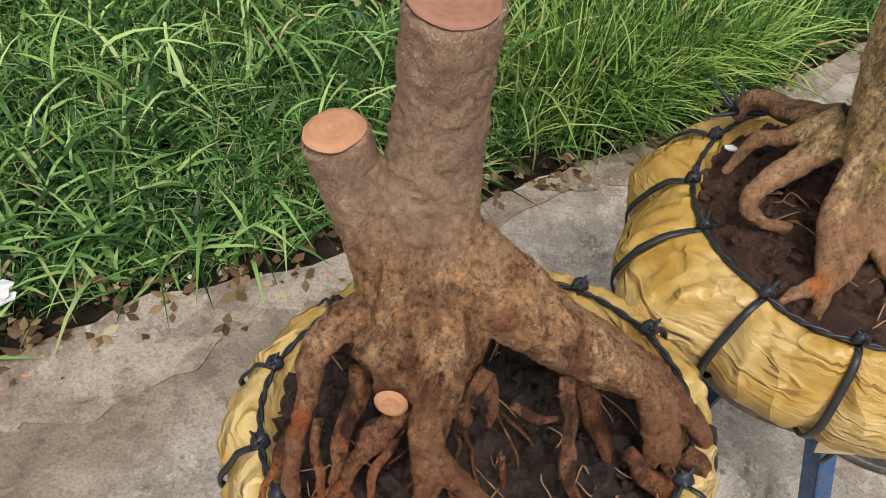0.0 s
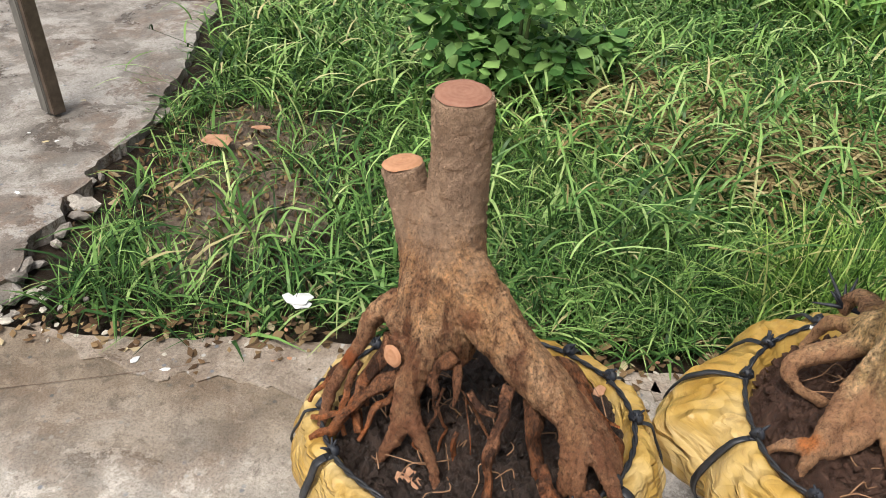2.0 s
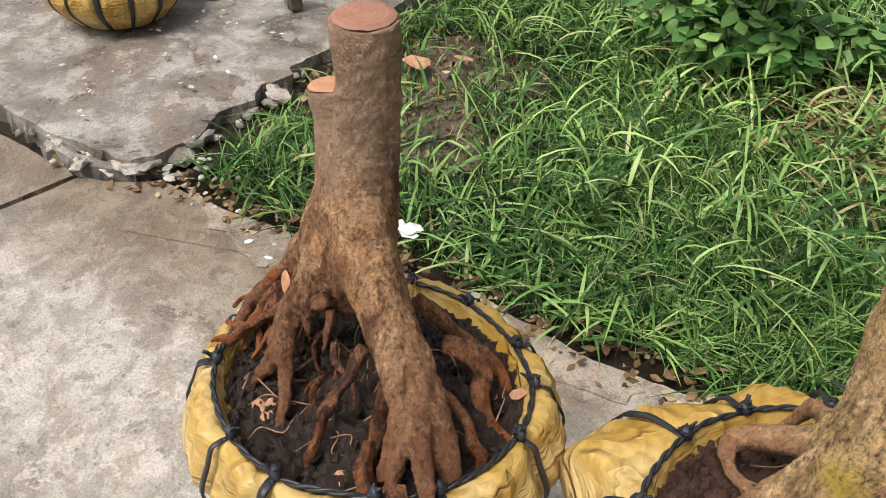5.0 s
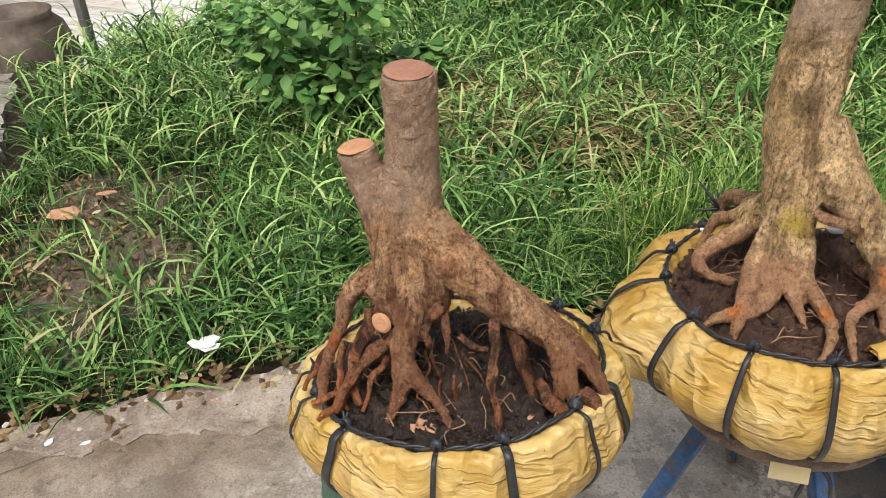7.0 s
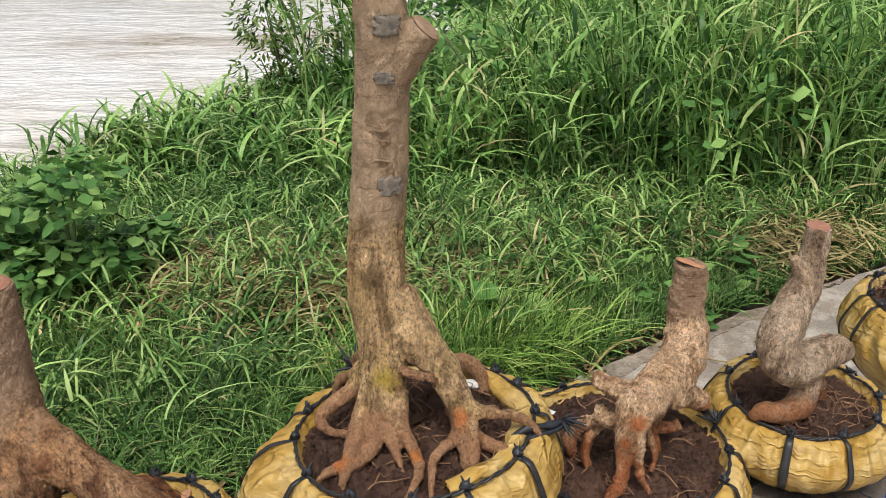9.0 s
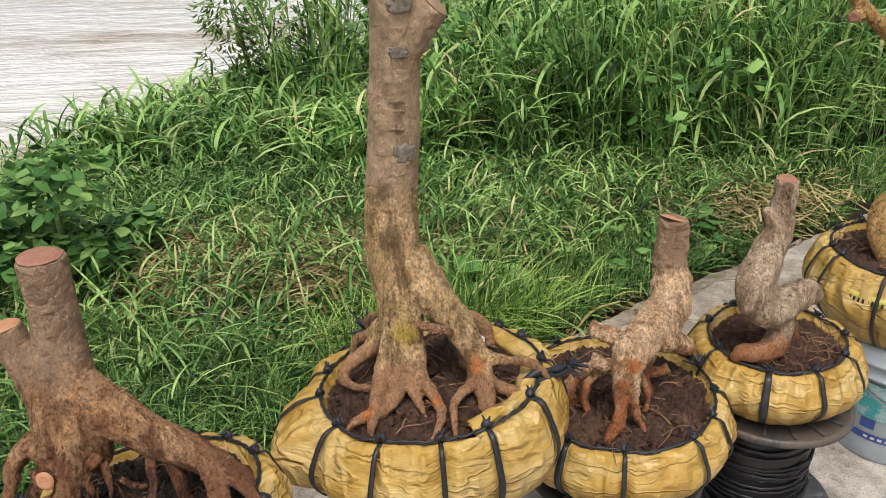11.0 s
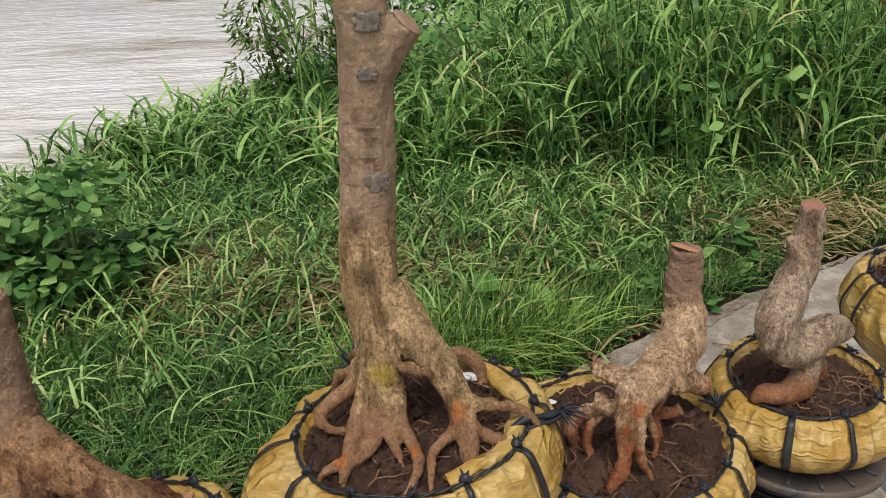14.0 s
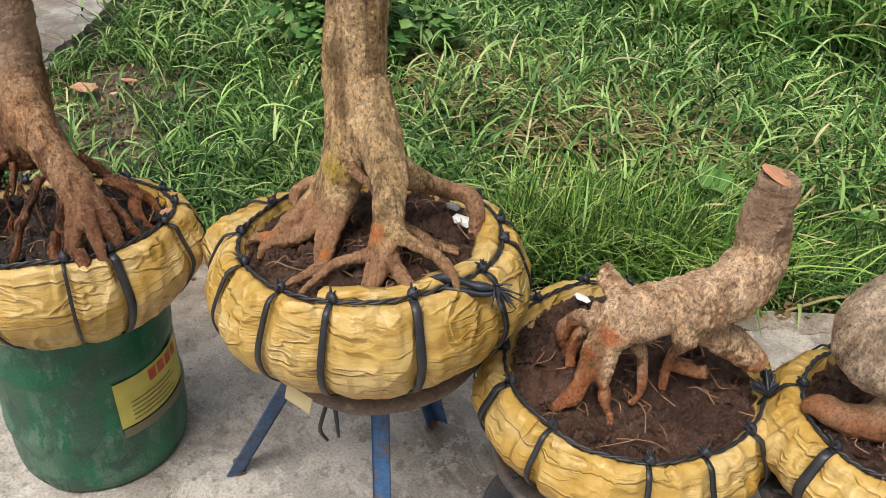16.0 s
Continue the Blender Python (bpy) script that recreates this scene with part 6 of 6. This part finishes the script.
displaced(tr, 0.0034, [('CLOUDS', 0.035, 0.015), ('CLOUDS', 0.011, 0.007), ('CLOUDS', 0.005, 0.004)])
cut_face(tr, (1.157, 1.173, 0.888), (0.28, 0.22, 1), 0.0335, M_CUT_PALE, "fresh orange saw cut", 7)
for k, rows in enumerate([
        [(1.06, 1.0, 0.60, 0.010), (1.075, 1.01, 0.57, 0.009), (1.09, 0.995, 0.53, 0.007), (1.085, 0.98, 0.49, 0.005)],
        [(0.98, 1.02, 0.62, 0.014), (0.965, 1.01, 0.57, 0.012), (0.95, 1.0, 0.53, 0.010), (0.955, 0.99, 0.485, 0.008)],
        [(1.10, 1.09, 0.63, 0.014), (1.115, 1.085, 0.58, 0.012), (1.10, 1.07, 0.53, 0.009), (1.11, 1.05, 0.49, 0.006)],
        [(1.16, 1.10, 0.53, 0.011), (1.12, 1.09, 0.525, 0.012), (1.09, 1.08, 0.515, 0.009)]]):
    root(TC, rows, M_BARK_C, 5.3 * k + 80)
hair_roots(TC, BC, 70, 24, (1.06, 1.03), 0.12)
part("plastic_scrap", chunk_bm((0.02, 0.010, 0.004), 5), M_WHITE, TC, "white plastic scrap").location = (0.87, 1.16, 0.50)
for a in (3.55, 0.35):
    p = BC.ring(a, 0.006, 0.012)
    tuft = [sweep([(*p, 0.004), (*(p + 0.6 * np.array(d)), 0.0035), (*(p + np.array(d)), 0.0012)], 5, 3) for d in [(rb.uniform(-0.05, 0.02), rb.uniform(-0.05, 0.03), rb.uniform(0, 0.035)) for _ in range(14)]]
    bow_tie(TC, tuft, "frayed black cord bow")
tagged(TC, "bent knotty stump over red soil in yellow wrapped root ball", "stump", GROUP)

# D: crooked stump on the reel of black cable
TD = empty("potted_stump", (0, 0, 0))
BD = Ball((1.450, 1.222), 0.160, 0.162, 0.538, 0.375, 0.032, (0.03, 0.03), 4, 9)
build_ball(BD, TD, M_SOIL_RED, 0.004, 0.0055)
TR = [sweep([(1.42, 1.22, 0.962, 0.027), (1.418, 1.217, 0.90, 0.028), (1.412, 1.21, 0.835, 0.035), (1.380, 1.178, 0.780, 0.042), (1.354, 1.148, 0.734, 0.0455), (1.363, 1.140, 0.686, 0.046), (1.408, 1.150, 0.662, 0.046), (1.46, 1.19, 0.67, 0.041), (1.50, 1.195, 0.688, 0.036), (1.515, 1.20, 0.70, 0.024)], 18, 8, 0.07, 41),
      sweep([(1.405, 1.205, 0.845, 0.02), (1.382, 1.20, 0.88, 0.014), (1.374, 1.198, 0.90, 0.010)], 10, 5, 0.1, 42),
      sweep([(1.425, 1.185, 0.645, 0.036), (1.436, 1.165, 0.600, 0.033), (1.418, 1.142, 0.562, 0.030), (1.375, 1.130, 0.552, 0.026), (1.338, 1.125, 0.556, 0.020), (1.318, 1.128, 0.535, 0.012)], 14, 7, 0.08, 43),
      sweep([(1.44, 1.20, 0.64, 0.026), (1.478, 1.215, 0.58, 0.02), (1.495, 1.225, 0.53, 0.016)], 10, 6, 0.1, 44)]
tr = part("trunk", joined("trunk", TR), M_BARK_D, TD, "grey-white flaking bark")
displaced(tr, 0.0045, [('CLOUDS', 0.03, 0.007), ('CLOUDS', 0.011, 0.004)])
cut_face(tr, (1.42, 1.22, 0.962), (0.1, -0.15, 1), 0.0265, M_CUT, "fresh reddish saw cut", 8)
hair_roots(TD, BD, 60, 34, (1.5, 1.2), 0.08)
tagged(TD, "crooked grey stump with elbow bend in a yellow wrapped root ball", "stump", GROUP)

# E: stump on the paint bucket
TE = empty("potted_stump", (0, 0, 0))
BE = Ball((1.955, 1.60), 0.215, 0.215, 0.600, 0.365, 0.04, (0.02, 0.0), 5, 11)
build_ball(BE, TE, M_SOIL_RED, 0.004, 0.007)
TR = [sweep([(1.875, 1.545, 0.575, 0.026), (1.845, 1.57, 0.65, 0.034), (1.85, 1.60, 0.715, 0.038), (1.90, 1.63, 0.745, 0.04), (1.955, 1.65, 0.72, 0.045), (1.99, 1.66, 0.70, 0.05)], 14, 7, 0.07, 51),
      sweep([(1.95, 1.66, 0.62, 0.05), (1.96, 1.66, 0.75, 0.05), (1.985, 1.66, 0.90, 0.042), (1.99, 1.66, 1.03, 0.036), (1.96, 1.655, 1.10, 0.028), (1.86, 1.65, 1.16, 0.024), (1.75, 1.65, 1.245, 0.020), (1.655, 1.65, 1.335, 0.018)], 14, 8, 0.06, 52),
      sweep([(1.985, 1.66, 1.0, 0.034), (2.02, 1.66, 1.15, 0.028), (1.98, 1.66, 1.28, 0.022), (1.88, 1.66, 1.37, 0.019), (1.80, 1.66, 1.42, 0.018)], 12, 7, 0.06, 53),
      sweep([(1.72, 1.65, 1.27, 0.018), (1.70, 1.635, 1.262, 0.017), (1.682, 1.622, 1.258, 0.0165)], 10, 5, 0.03, 54)]
tr = part("trunk", joined("trunk", TR), M_BARK_E, TE, "smooth yellowish bark")
displaced(tr, 0.0048, [('CLOUDS', 0.03, 0.006), ('CLOUDS', 0.012, 0.003)])
cut_face(tr, (1.681, 1.621, 1.258), (-0.6, -0.75, -0.1), 0.0165, M_CUT, "fresh orange saw cut", 9)
# printed tape round the wrap, with unreadable marks
V, Q = [], []
for s in range(41):
    a = 3.6 + 1.35 * s / 40
    for o, dz in ((0.052, -0.045), (0.058, -0.075), (0.055, -0.075), (0.049, -0.045)):
        V.append(BE.ring(a, o, dz))
for s in range(40):
    for k in range(4):
        Q.append((s * 4 + k, s * 4 + (k + 1) % 4, s * 4 + 4 + (k + 1) % 4, s * 4 + 4 + k))
tape = part("tape", quick_mesh("tape", V, Q), M_LABEL, TE, "yellow tape with dark marks")
for s in range(9):
    a = 3.72 + 0.045 * s
    V = [BE.ring(a + da, o, dz) for da, o, dz in ((0, 0.0575, -0.056), (0.022, 0.0575, -0.056), (0.022, 0.0605, -0.068), (0, 0.0605, -0.068))]
    part("mark", quick_mesh("mark", V, [(0, 1, 2, 3)], False), M_STRAP, tape)
hair_roots(TE, BE, 40, 44, (1.93, 1.58), 0.09)
tagged(TE, "branched yellowish stump in a yellow wrapped root ball on a bucket", "stump", GROUP)

# F: root ball standing on the raised slab
TF = empty("potted_stump", (0, 0, 0))
BF = Ball((-2.62, 0.52), 0.205, 0.205, 0.30, 0.062, 0.05, (0, 0), 6, 15)
build_ball(BF, TF, M_SOIL, 0.01, 0.007)
TR = [sweep([(-2.660, 0.510, 0.27, 0.06), (-2.680, 0.520, 0.42, 0.055), (-2.720, 0.530, 0.7, 0.05)], 14, 7, 0.08, 61),
      sweep([(-2.660, 0.520, 0.36, 0.04), (-2.560, 0.580, 0.33, 0.03), (-2.500, 0.600, 0.285, 0.02)], 10, 6, 0.1, 62),
      sweep([(-2.660, 0.500, 0.36, 0.04), (-2.580, 0.440, 0.33, 0.03), (-2.520, 0.410, 0.285, 0.02)], 10, 6, 0.1, 63)]
tr = part("trunk", joined("trunk", TR), M_BARK_A, TF)
displaced(tr, 0.006, [('CLOUDS', 0.03, 0.008)])
cut_face(tr, (-2.720, 0.530, 0.70), (-0.1, 0, 1), 0.05, M_CUT, "fresh saw cut", 10)
tagged(TF, "stump in a yellow wrapped root ball standing on the concrete slab", "stump", GROUP)


# ---- stands ----
def ribbed_drum(at, r, h):
    e = empty("drum", at)
    prof = [(0.001, 0.0), (r * 0.9, 0.0), (r * 0.97, 0.008), (r * 0.99, 0.03), (r, 0.06)]
    for zc in (0.15, 0.33):
        prof += [(r, zc - 0.02), (r * 1.018, zc - 0.01), (r * 1.018, zc + 0.01), (r, zc + 0.02)]
    prof += [(r, h - 0.03), (r * 0.985, h - 0.012), (r * 0.96, h), (r * 0.6, h + 0.001), (0.001, h + 0.001)]
    part("body", lathe("body", prof, 72, 0.02), M_DRUM, e, "scuffed green plastic drum")
    def patch(name, a0, a1, z0, z1, out, mat, label, skew=0.0):
        V, Q = [], []
        for s in range(25):
            a = a0 + (a1 - a0) * s / 24
            for z in (z0, z1):
                V.append(((r + out) * math.cos(a), (r + out) * math.sin(a), z + skew * s / 24))
        for s in range(24):
            Q.append((2 * s, 2 * s + 2, 2 * s + 3, 2 * s + 1))
        return part(name, quick_mesh(name, V, Q), mat, e, label)
    lab = patch("paper_label", -0.20, 0.85, 0.175, 0.30, 0.0035, M_LABEL, "torn yellow paper label", 0.0)
    dirt = patch("label_band", -0.19, 0.84, 0.150, 0.1745, 0.0065, M_LABEL_DARK, "dirty lower edge of the label")
    for k in range(4):
        patch("print_bar", 0.22 + 0.14 * k, 0.32 + 0.14 * k, 0.262, 0.29, 0.005, M_RED, "red printed marks")
    for k in range(5):
        patch("print_line", -0.05, 0.60 - 0.05 * (k % 3), 0.188 + 0.012 * k, 0.191 + 0.012 * k, 0.005, M_LABEL_DARK, "")
    return tagged(e, "green plastic drum with a torn yellow label, carrying a root ball", "drum")


ribbed_drum((0.035, 0.515, 0.0), 0.188, 0.473)


def tripod_stand(at):
    e = empty("tripod_stand", at)
    part("plate", lathe("plate", [(0.001, 0.435), (0.185, 0.435), (0.206, 0.439), (0.210, 0.447), (0.210, 0.457), (0.195, 0.462), (0.001, 0.462)], 56, 0.03), M_BOARD, e, "round brown board")
    for k, (fx, fy) in enumerate([(-0.26, -0.185), (0.19, -0.17), (-0.03, 0.22)]):
        top, foot = Vector((0.35 * fx, 0.35 * fy, 0.433)), Vector((fx, fy, 0.0))
        ax = (top - foot)
        bm = bmesh.new()
        L = ax.length
        for sx, sy, cx, cy in ((0.036, 0.004, 0, 0), (0.004, 0.036, -0.016, 0.016)):
            bmesh.ops.create_cube(bm, size=1, matrix=Matrix.Translation((cx, cy, L / 2)) @ Matrix.Diagonal((sx, sy, L, 1)))
        leg = part("leg", bm, M_BLUE, e, "blue painted angle-iron leg")
        leg.matrix_basis = Matrix.Translation(foot + Vector((0, 0, 0.003))) @ ax.to_track_quat("Z", "Y").to_matrix().to_4x4() @ pose(0, 0, 0, 0, 0, 35 + 120 * k)
        ft = part("foot", box_bm(0.042, 0.02, 0.014, 0.002, (0, 0, 0.006)), M_RUST, leg, "worn bare steel end")
    part("collar", joined("collar", [sweep([(0.09 * math.cos(a), 0.09 * math.sin(a), 0.33, 0.006) for a in np.linspace(0, 2 * math.pi, 19)], 6, 2, caps=False)]), M_RUST, e, "steel tie ring")
    st = [sweep([(0.045, -0.16, 0.435, 0.004), (0.05, -0.185, 0.40, 0.004), (0.045, -0.19, 0.36, 0.004), (0.052, -0.18, 0.33, 0.003)], 6, 4),
          sweep([(0.05, -0.16, 0.435, 0.004), (0.085, -0.185, 0.42, 0.004), (0.095, -0.19, 0.38, 0.003)], 6, 4)]
    part("cord_end", joined("cord_end", st), M_STRAP, e)
    return tagged(e, "low tripod stand with blue painted legs and round board", "stand")


ts = tripod_stand((0.61, 0.842, 0.0))
t_s = part("tape_scrap", box_bm(0.062, 0.002, 0.03, 0), M_PAPER, ts, "torn piece of tan tape hanging from the board")
t_s.matrix_basis = pose(0.02, -0.214, 0.441, -18, 0, 4)


def cable_reel(at, r_low, r_top, core_r, h, core_mat, flange_mat, label, wire=False, shift=(0, 0)):
    e = empty("cable_reel", at)
    t = 0.022
    fl = lambda r: [(0.02, 0.0), (r - 0.006, 0.0), (r, 0.004), (r, t - 0.004), (r - 0.005, t), (r - 0.014, t - 0.003), (r - 0.02, t - 0.005), (0.02, t - 0.005)]  # noqa: E731
    low = part("flange", lathe("flange", fl(r_low), 64), flange_mat, e)
    top = part("flange", lathe("flange", fl(r_top), 64), flange_mat, e)
    top.location = (shift[0], shift[1], h - t)
    for ob, r in ((top, r_top),):
        for k in range(16):
            a = 2 * math.pi * k / 16
            rib = part("rib", box_bm(r - core_r - 0.03, 0.006, 0.007, 0.001, ((r + core_r) / 2, 0, t - 0.002)), flange_mat, ob)
            rib.rotation_euler = (0, 0, a)
    part("core", lathe("core", [(core_r * 1.04, t - 0.004), (core_r, 0.05), (core_r * 0.98, h - 0.05), (core_r * 1.0, h - t)], 48), core_mat, e)
    if wire:
        rows, turns = [], 30
        rg = np.random.RandomState(2)
        for s in range(turns * 18 + 1):
            a = 2 * math.pi * s / 18
            rr = core_r + 0.045 + 0.007 * math.sin(0.37 * a) + 0.004 * math.sin(1.9 * a) + rg.uniform(-0.002, 0.002)
            rows.append((rr * math.cos(a), rr * math.sin(a), 0.035 + (h - 0.075) * s / (turns * 18) + 0.006 * math.sin(0.83 * a), 0.0048))
        part("cable", joined("cable", [sweep(rows, 6, 1, caps=False)]), M_WIRE, e, "black cable wound on the reel")
        part("cable_bed", lathe("cable_bed", [(core_r, 0.022), (core_r + 0.04, 0.03), (core_r + 0.046, h / 2), (core_r + 0.04, h - 0.03), (core_r, h - 0.024)], 48), M_WIRE, e)
    return tagged(e, label, "cable reel")


cable_reel((1.012, 1.045, 0.0), 0.212, 0.212, 0.085, 0.313, M_GREYPL, M_DUSTY, "dusty black cable reel with a grey core, standing empty", shift=(0.02, -0.02))
cable_reel((1.46, 1.255, 0.0), 0.212, 0.20, 0.085, 0.373, M_BLACK, M_DUSTY, "black cable reel wound with black cable", True, (0.0, -0.04))


def paint_bucket(at, r, h):
    e = empty("bucket", at)
    prof = [(0.001, 0.0), (r * 0.86, 0.0), (r * 0.88, 0.01), (r * 0.9, 0.06), (r * 0.955, h - 0.09), (r * 1.0, h - 0.088), (r * 1.0, h - 0.078), (r * 0.96, h - 0.074), (r * 0.97, h - 0.045), (r * 1.01, h - 0.043), (r * 1.01, h - 0.032), (r * 0.98, h - 0.03), (r * 0.99, h - 0.004), (r * 0.97, h), (0.001, h)]
    part("body", lathe("body", prof, 64), M_WHITEPL, e, "white plastic body")
    def band(name, a0, a1, z0, z1, out, mat, label=""):
        V, Q = [], []
        for s in range(31):
            a = a0 + (a1 - a0) * s / 30
            for z in (z0, z1):
                rr = r * (0.9 + 0.055 * (z - 0.06) / (h - 0.15)) + out
                V.append((rr * math.cos(a), rr * math.sin(a), z))
        for s in range(30):
            Q.append((2 * s, 2 * s + 2, 2 * s + 3, 2 * s + 1))
        part(name, quick_mesh(name, V, Q), mat, e, label)
    band("print_panel", 3.0, 5.6, 0.15, h - 0.10, 0.0025, M_CYAN, "faded turquoise print")
    band("print_band", 3.3, 5.4, 0.075, 0.098, 0.0025, M_NAVY, "dark blue printed band")
    band("logo", 3.75, 4.0, 0.115, 0.145, 0.003, M_NAVY, "dark blue printed shape")
    for k in range(11):
        band("print_bar", 3.85 + 0.12 * k, 3.92 + 0.12 * k, 0.082, 0.091, 0.004, M_WHITE)
    V, Q = sweep([(r * math.cos(a), r * math.sin(a), h - 0.06 - 0.10 * math.sin((a - 3.3) / 2.6 * math.pi), 0.0025) for a in np.linspace(3.3, 5.9, 15)], 6, 2)
    part("handle", quick_mesh("handle", V, Q), M_RUST, e, "wire handle")
    return tagged(e, "white paint bucket with turquoise print under a root ball", "bucket")


paint_bucket((1.955, 1.525, 0.0), 0.175, 0.367)

# things on the raised slab
e = empty("jar", (-2.66, 0.90, 0.062))
part("body", lathe("body", [(0.001, 0), (0.052, 0), (0.056, 0.006), (0.056, 0.10), (0.05, 0.115), (0.05, 0.13), (0.001, 0.13)], 32), M_GREYPL, e)
part("lid", lathe("lid", [(0.053, 0.118), (0.055, 0.12), (0.055, 0.138), (0.05, 0.142), (0.001, 0.142)], 32), M_WHITEPL, e)
tagged(e, "grey plastic jar with a lid on the slab", "jar")
e = empty("post", (-2.40, 1.17, 0.06))
part("shaft", box_bm(0.055, 0.055, 1.9, 0.004, (0, 0, 0.95)), M_TIMBER, e, "weathered grey timber")
# The post's darker side, built as a strip against the shaft.
part("side_strip", box_bm(0.03, 0.05, 1.5, 0.003, (0.043, 0.004, 0.75)), M_CLAY, e, "narrow dark strip along one side of the shaft")
tagged(e, "weathered wooden post standing on the slab", "post")
e = empty("clay_jar", (-3.12, 2.72, gz(-3.12, 2.72)))
part("body", lathe("body", [(0.001, 0), (0.16, 0), (0.19, 0.03), (0.25, 0.22), (0.26, 0.36), (0.22, 0.5), (0.17, 0.55), (0.18, 0.58), (0.16, 0.585), (0.15, 0.55), (0.001, 0.5)], 48), M_CLAY, e)
tagged(e, "large dark brown clay water jar", "jar")
e = empty("post", (-3.1, 3.15, gz(-3.1, 3.15)))
part("shaft", box_bm(0.05, 0.05, 1.6, 0.004, (0, 0, 0.8)), M_TIMBER, e)
tagged(e, "thin wooden post in the grass", "post")

# ---- small debris ----
rd = random.Random(77)


def debris(name, x, y, z, size, mat, label, category, group="", flat=0.5, rot=None):
    ob = part(name, chunk_bm(size, rd.random(), flat), mat)
    ob.matrix_basis = pose(x, y, z, rd.uniform(-8, 8), rd.uniform(-8, 8), rot if rot is not None else rd.uniform(0, 360))
    return tagged(ob, label, category, group)


debris("pebble", -1.02, 0.57, 0.006, (0.018, 0.014, 0.012), M_WHITE, "small white stone on the pavement edge", "pebble")
debris("pebble", -0.93, 0.60, 0.004, (0.016, 0.008, 0.007), M_WHITE, "small white stone on the pavement edge", "pebble")
debris("wood_chip", -1.73, 1.43, 0.05, (0.075, 0.050, 0.014), M_CHIP, "large orange wood chip lying on the grass", "wood chip", rot=20)
debris("wood_chip", -1.70, 1.62, 0.04, (0.045, 0.028, 0.01), M_CHIP, "orange wood chip lying on the grass", "wood chip")
for k in range(5):
    debris("paper_scrap", -0.85 + 0.07 * rd.uniform(-1, 1), 0.97 + 0.045 * rd.uniform(-1, 1), 0.050 + 0.002 * k, (0.034, 0.022, 0.014), M_WHITE, "crumpled white paper scrap in the grass", "paper scrap", "paper scraps")
for k in range(46):
    x = rd.uniform(-1.35, 0.1)
    y = float(np.interp(x, EX, EY)) + rd.gauss(-0.02, 0.05)
    debris("rubble", x, y, 0.004, (rd.uniform(0.004, 0.013), rd.uniform(0.004, 0.01), 0.008), rd.choice((M_PEBBLE, M_PEBBLE, M_CHIP, M_CONC)), "bit of rubble along the pavement edge", "rubble", "rubble along the edge")
for k in range(40):
    a = rd.uniform(0, 1)
    x, y = -1.72 + 0.36 * a + rd.gauss(0, 0.05), 0.20 + 0.42 * a + rd.gauss(0, 0.05)
    debris("rubble", x, y, 0.012, (rd.uniform(0.006, 0.03), rd.uniform(0.006, 0.02), 0.012), rd.choice((M_SLAB, M_CONC, M_PEBBLE)), "broken concrete crumb beside a cracked slab", "rubble", "rubble along the crack")
for k in range(60):
    x, y = rd.uniform(-2.6, -1.8), rd.uniform(0.2, 1.3)
    if y - 0.45 > -(x + 1.65) * 1.2:
        continue
    debris("shaving", x, y, 0.069, (rd.uniform(0.006, 0.018), rd.uniform(0.004, 0.010), 0.003), rd.choice((M_WHITE, M_PEBBLE, M_PAPER)), "pale wood shaving on the concrete slab", "shaving", "shavings on the slab")
for k, (x, y) in enumerate([(0.098, 0.352), (0.118, 0.357), (0.10, 0.368), (0.255, 0.40), (0.22, 0.66), (0.24, 0.58), (0.205, 0.63), (0.31, 0.43)]):
    z = 0.636 + 0.15 * (x - 0.115) - 0.09 * (y - 0.503) - 0.004
    debris("wood_chip", x, y, z, (0.014, 0.011, 0.006), M_CHIP, "orange wood chip on the soil", "wood chip", "chips on the soil")
V, Q = sweep([(-1.24, 0.25, 0.003, 0.0012), (-1.08, 0.43, 0.005, 0.001), (-0.97, 0.56, 0.004, 0.0012), (-0.86, 0.69, 0.005, 0.001)], 5, 5)
tagged(part("straw_stalk", quick_mesh("straw_stalk", V, Q), M_BOARD), "long dry stalk lying on the pavement", "stalk")
for k, rows in enumerate([[(1.05, 2.12, 0.01, 0.004), (1.15, 2.28, 0.03, 0.006), (1.27, 2.36, 0.03, 0.004)], [(1.5, 2.25, 0.01, 0.003), (1.62, 2.12, 0.06, 0.003), (1.66, 1.9, 0.10, 0.002)], [(1.7, 2.4, 0.01, 0.003), (1.75, 2.2, 0.05, 0.003), (1.72, 2.0, 0.03, 0.002)]]):
    V, Q = sweep(rows, 6, 5)
    tagged(part("dry_twig", quick_mesh("dry_twig", V, Q), M_STRAW), "pale dry twig on the pavement edge", "twig", "twigs")
# fallen leaves along the edge
n = 760
rl = np.random.RandomState(91)
x = rl.uniform(-1.7, 1.4, n)
y = np.interp(x, EX, EY) + rl.normal(0.03, 0.07, n)
C = np.column_stack([x, y, np.full(n, 0.012)])
V, Q = leaf_cloud(rl, C, np.full(n, 0.001), n, 0.035, 1.0, 0.55)
V[:, 2] = np.clip(V[:, 2], 0.004, 0.03)
tagged(part("fallen_leaves", quick_mesh("fallen_leaves", V, Q), M_DEADLEAF), "brown fallen leaves along the pavement edge", "leaves", kind="stuff")
n = 1300
C = np.column_stack([rl.normal(-1.54, 0.27, n), rl.normal(1.42, 0.32, n)])
C = np.column_stack([C, ground_height(C[:, 0], C[:, 1]) + 0.030])
V, Q = leaf_cloud(rl, C, np.full(n, 0.001), n, 0.034, 1.0, 0.45)
V[:, 2] = np.clip(V[:, 2], C[:, 2].min() - 0.005, C[:, 2].max() + 0.015)
tagged(part("leaf_litter", quick_mesh("leaf_litter", V, Q), M_DEADLEAF), "dark damp leaf litter on bare earth", "leaves", kind="stuff")
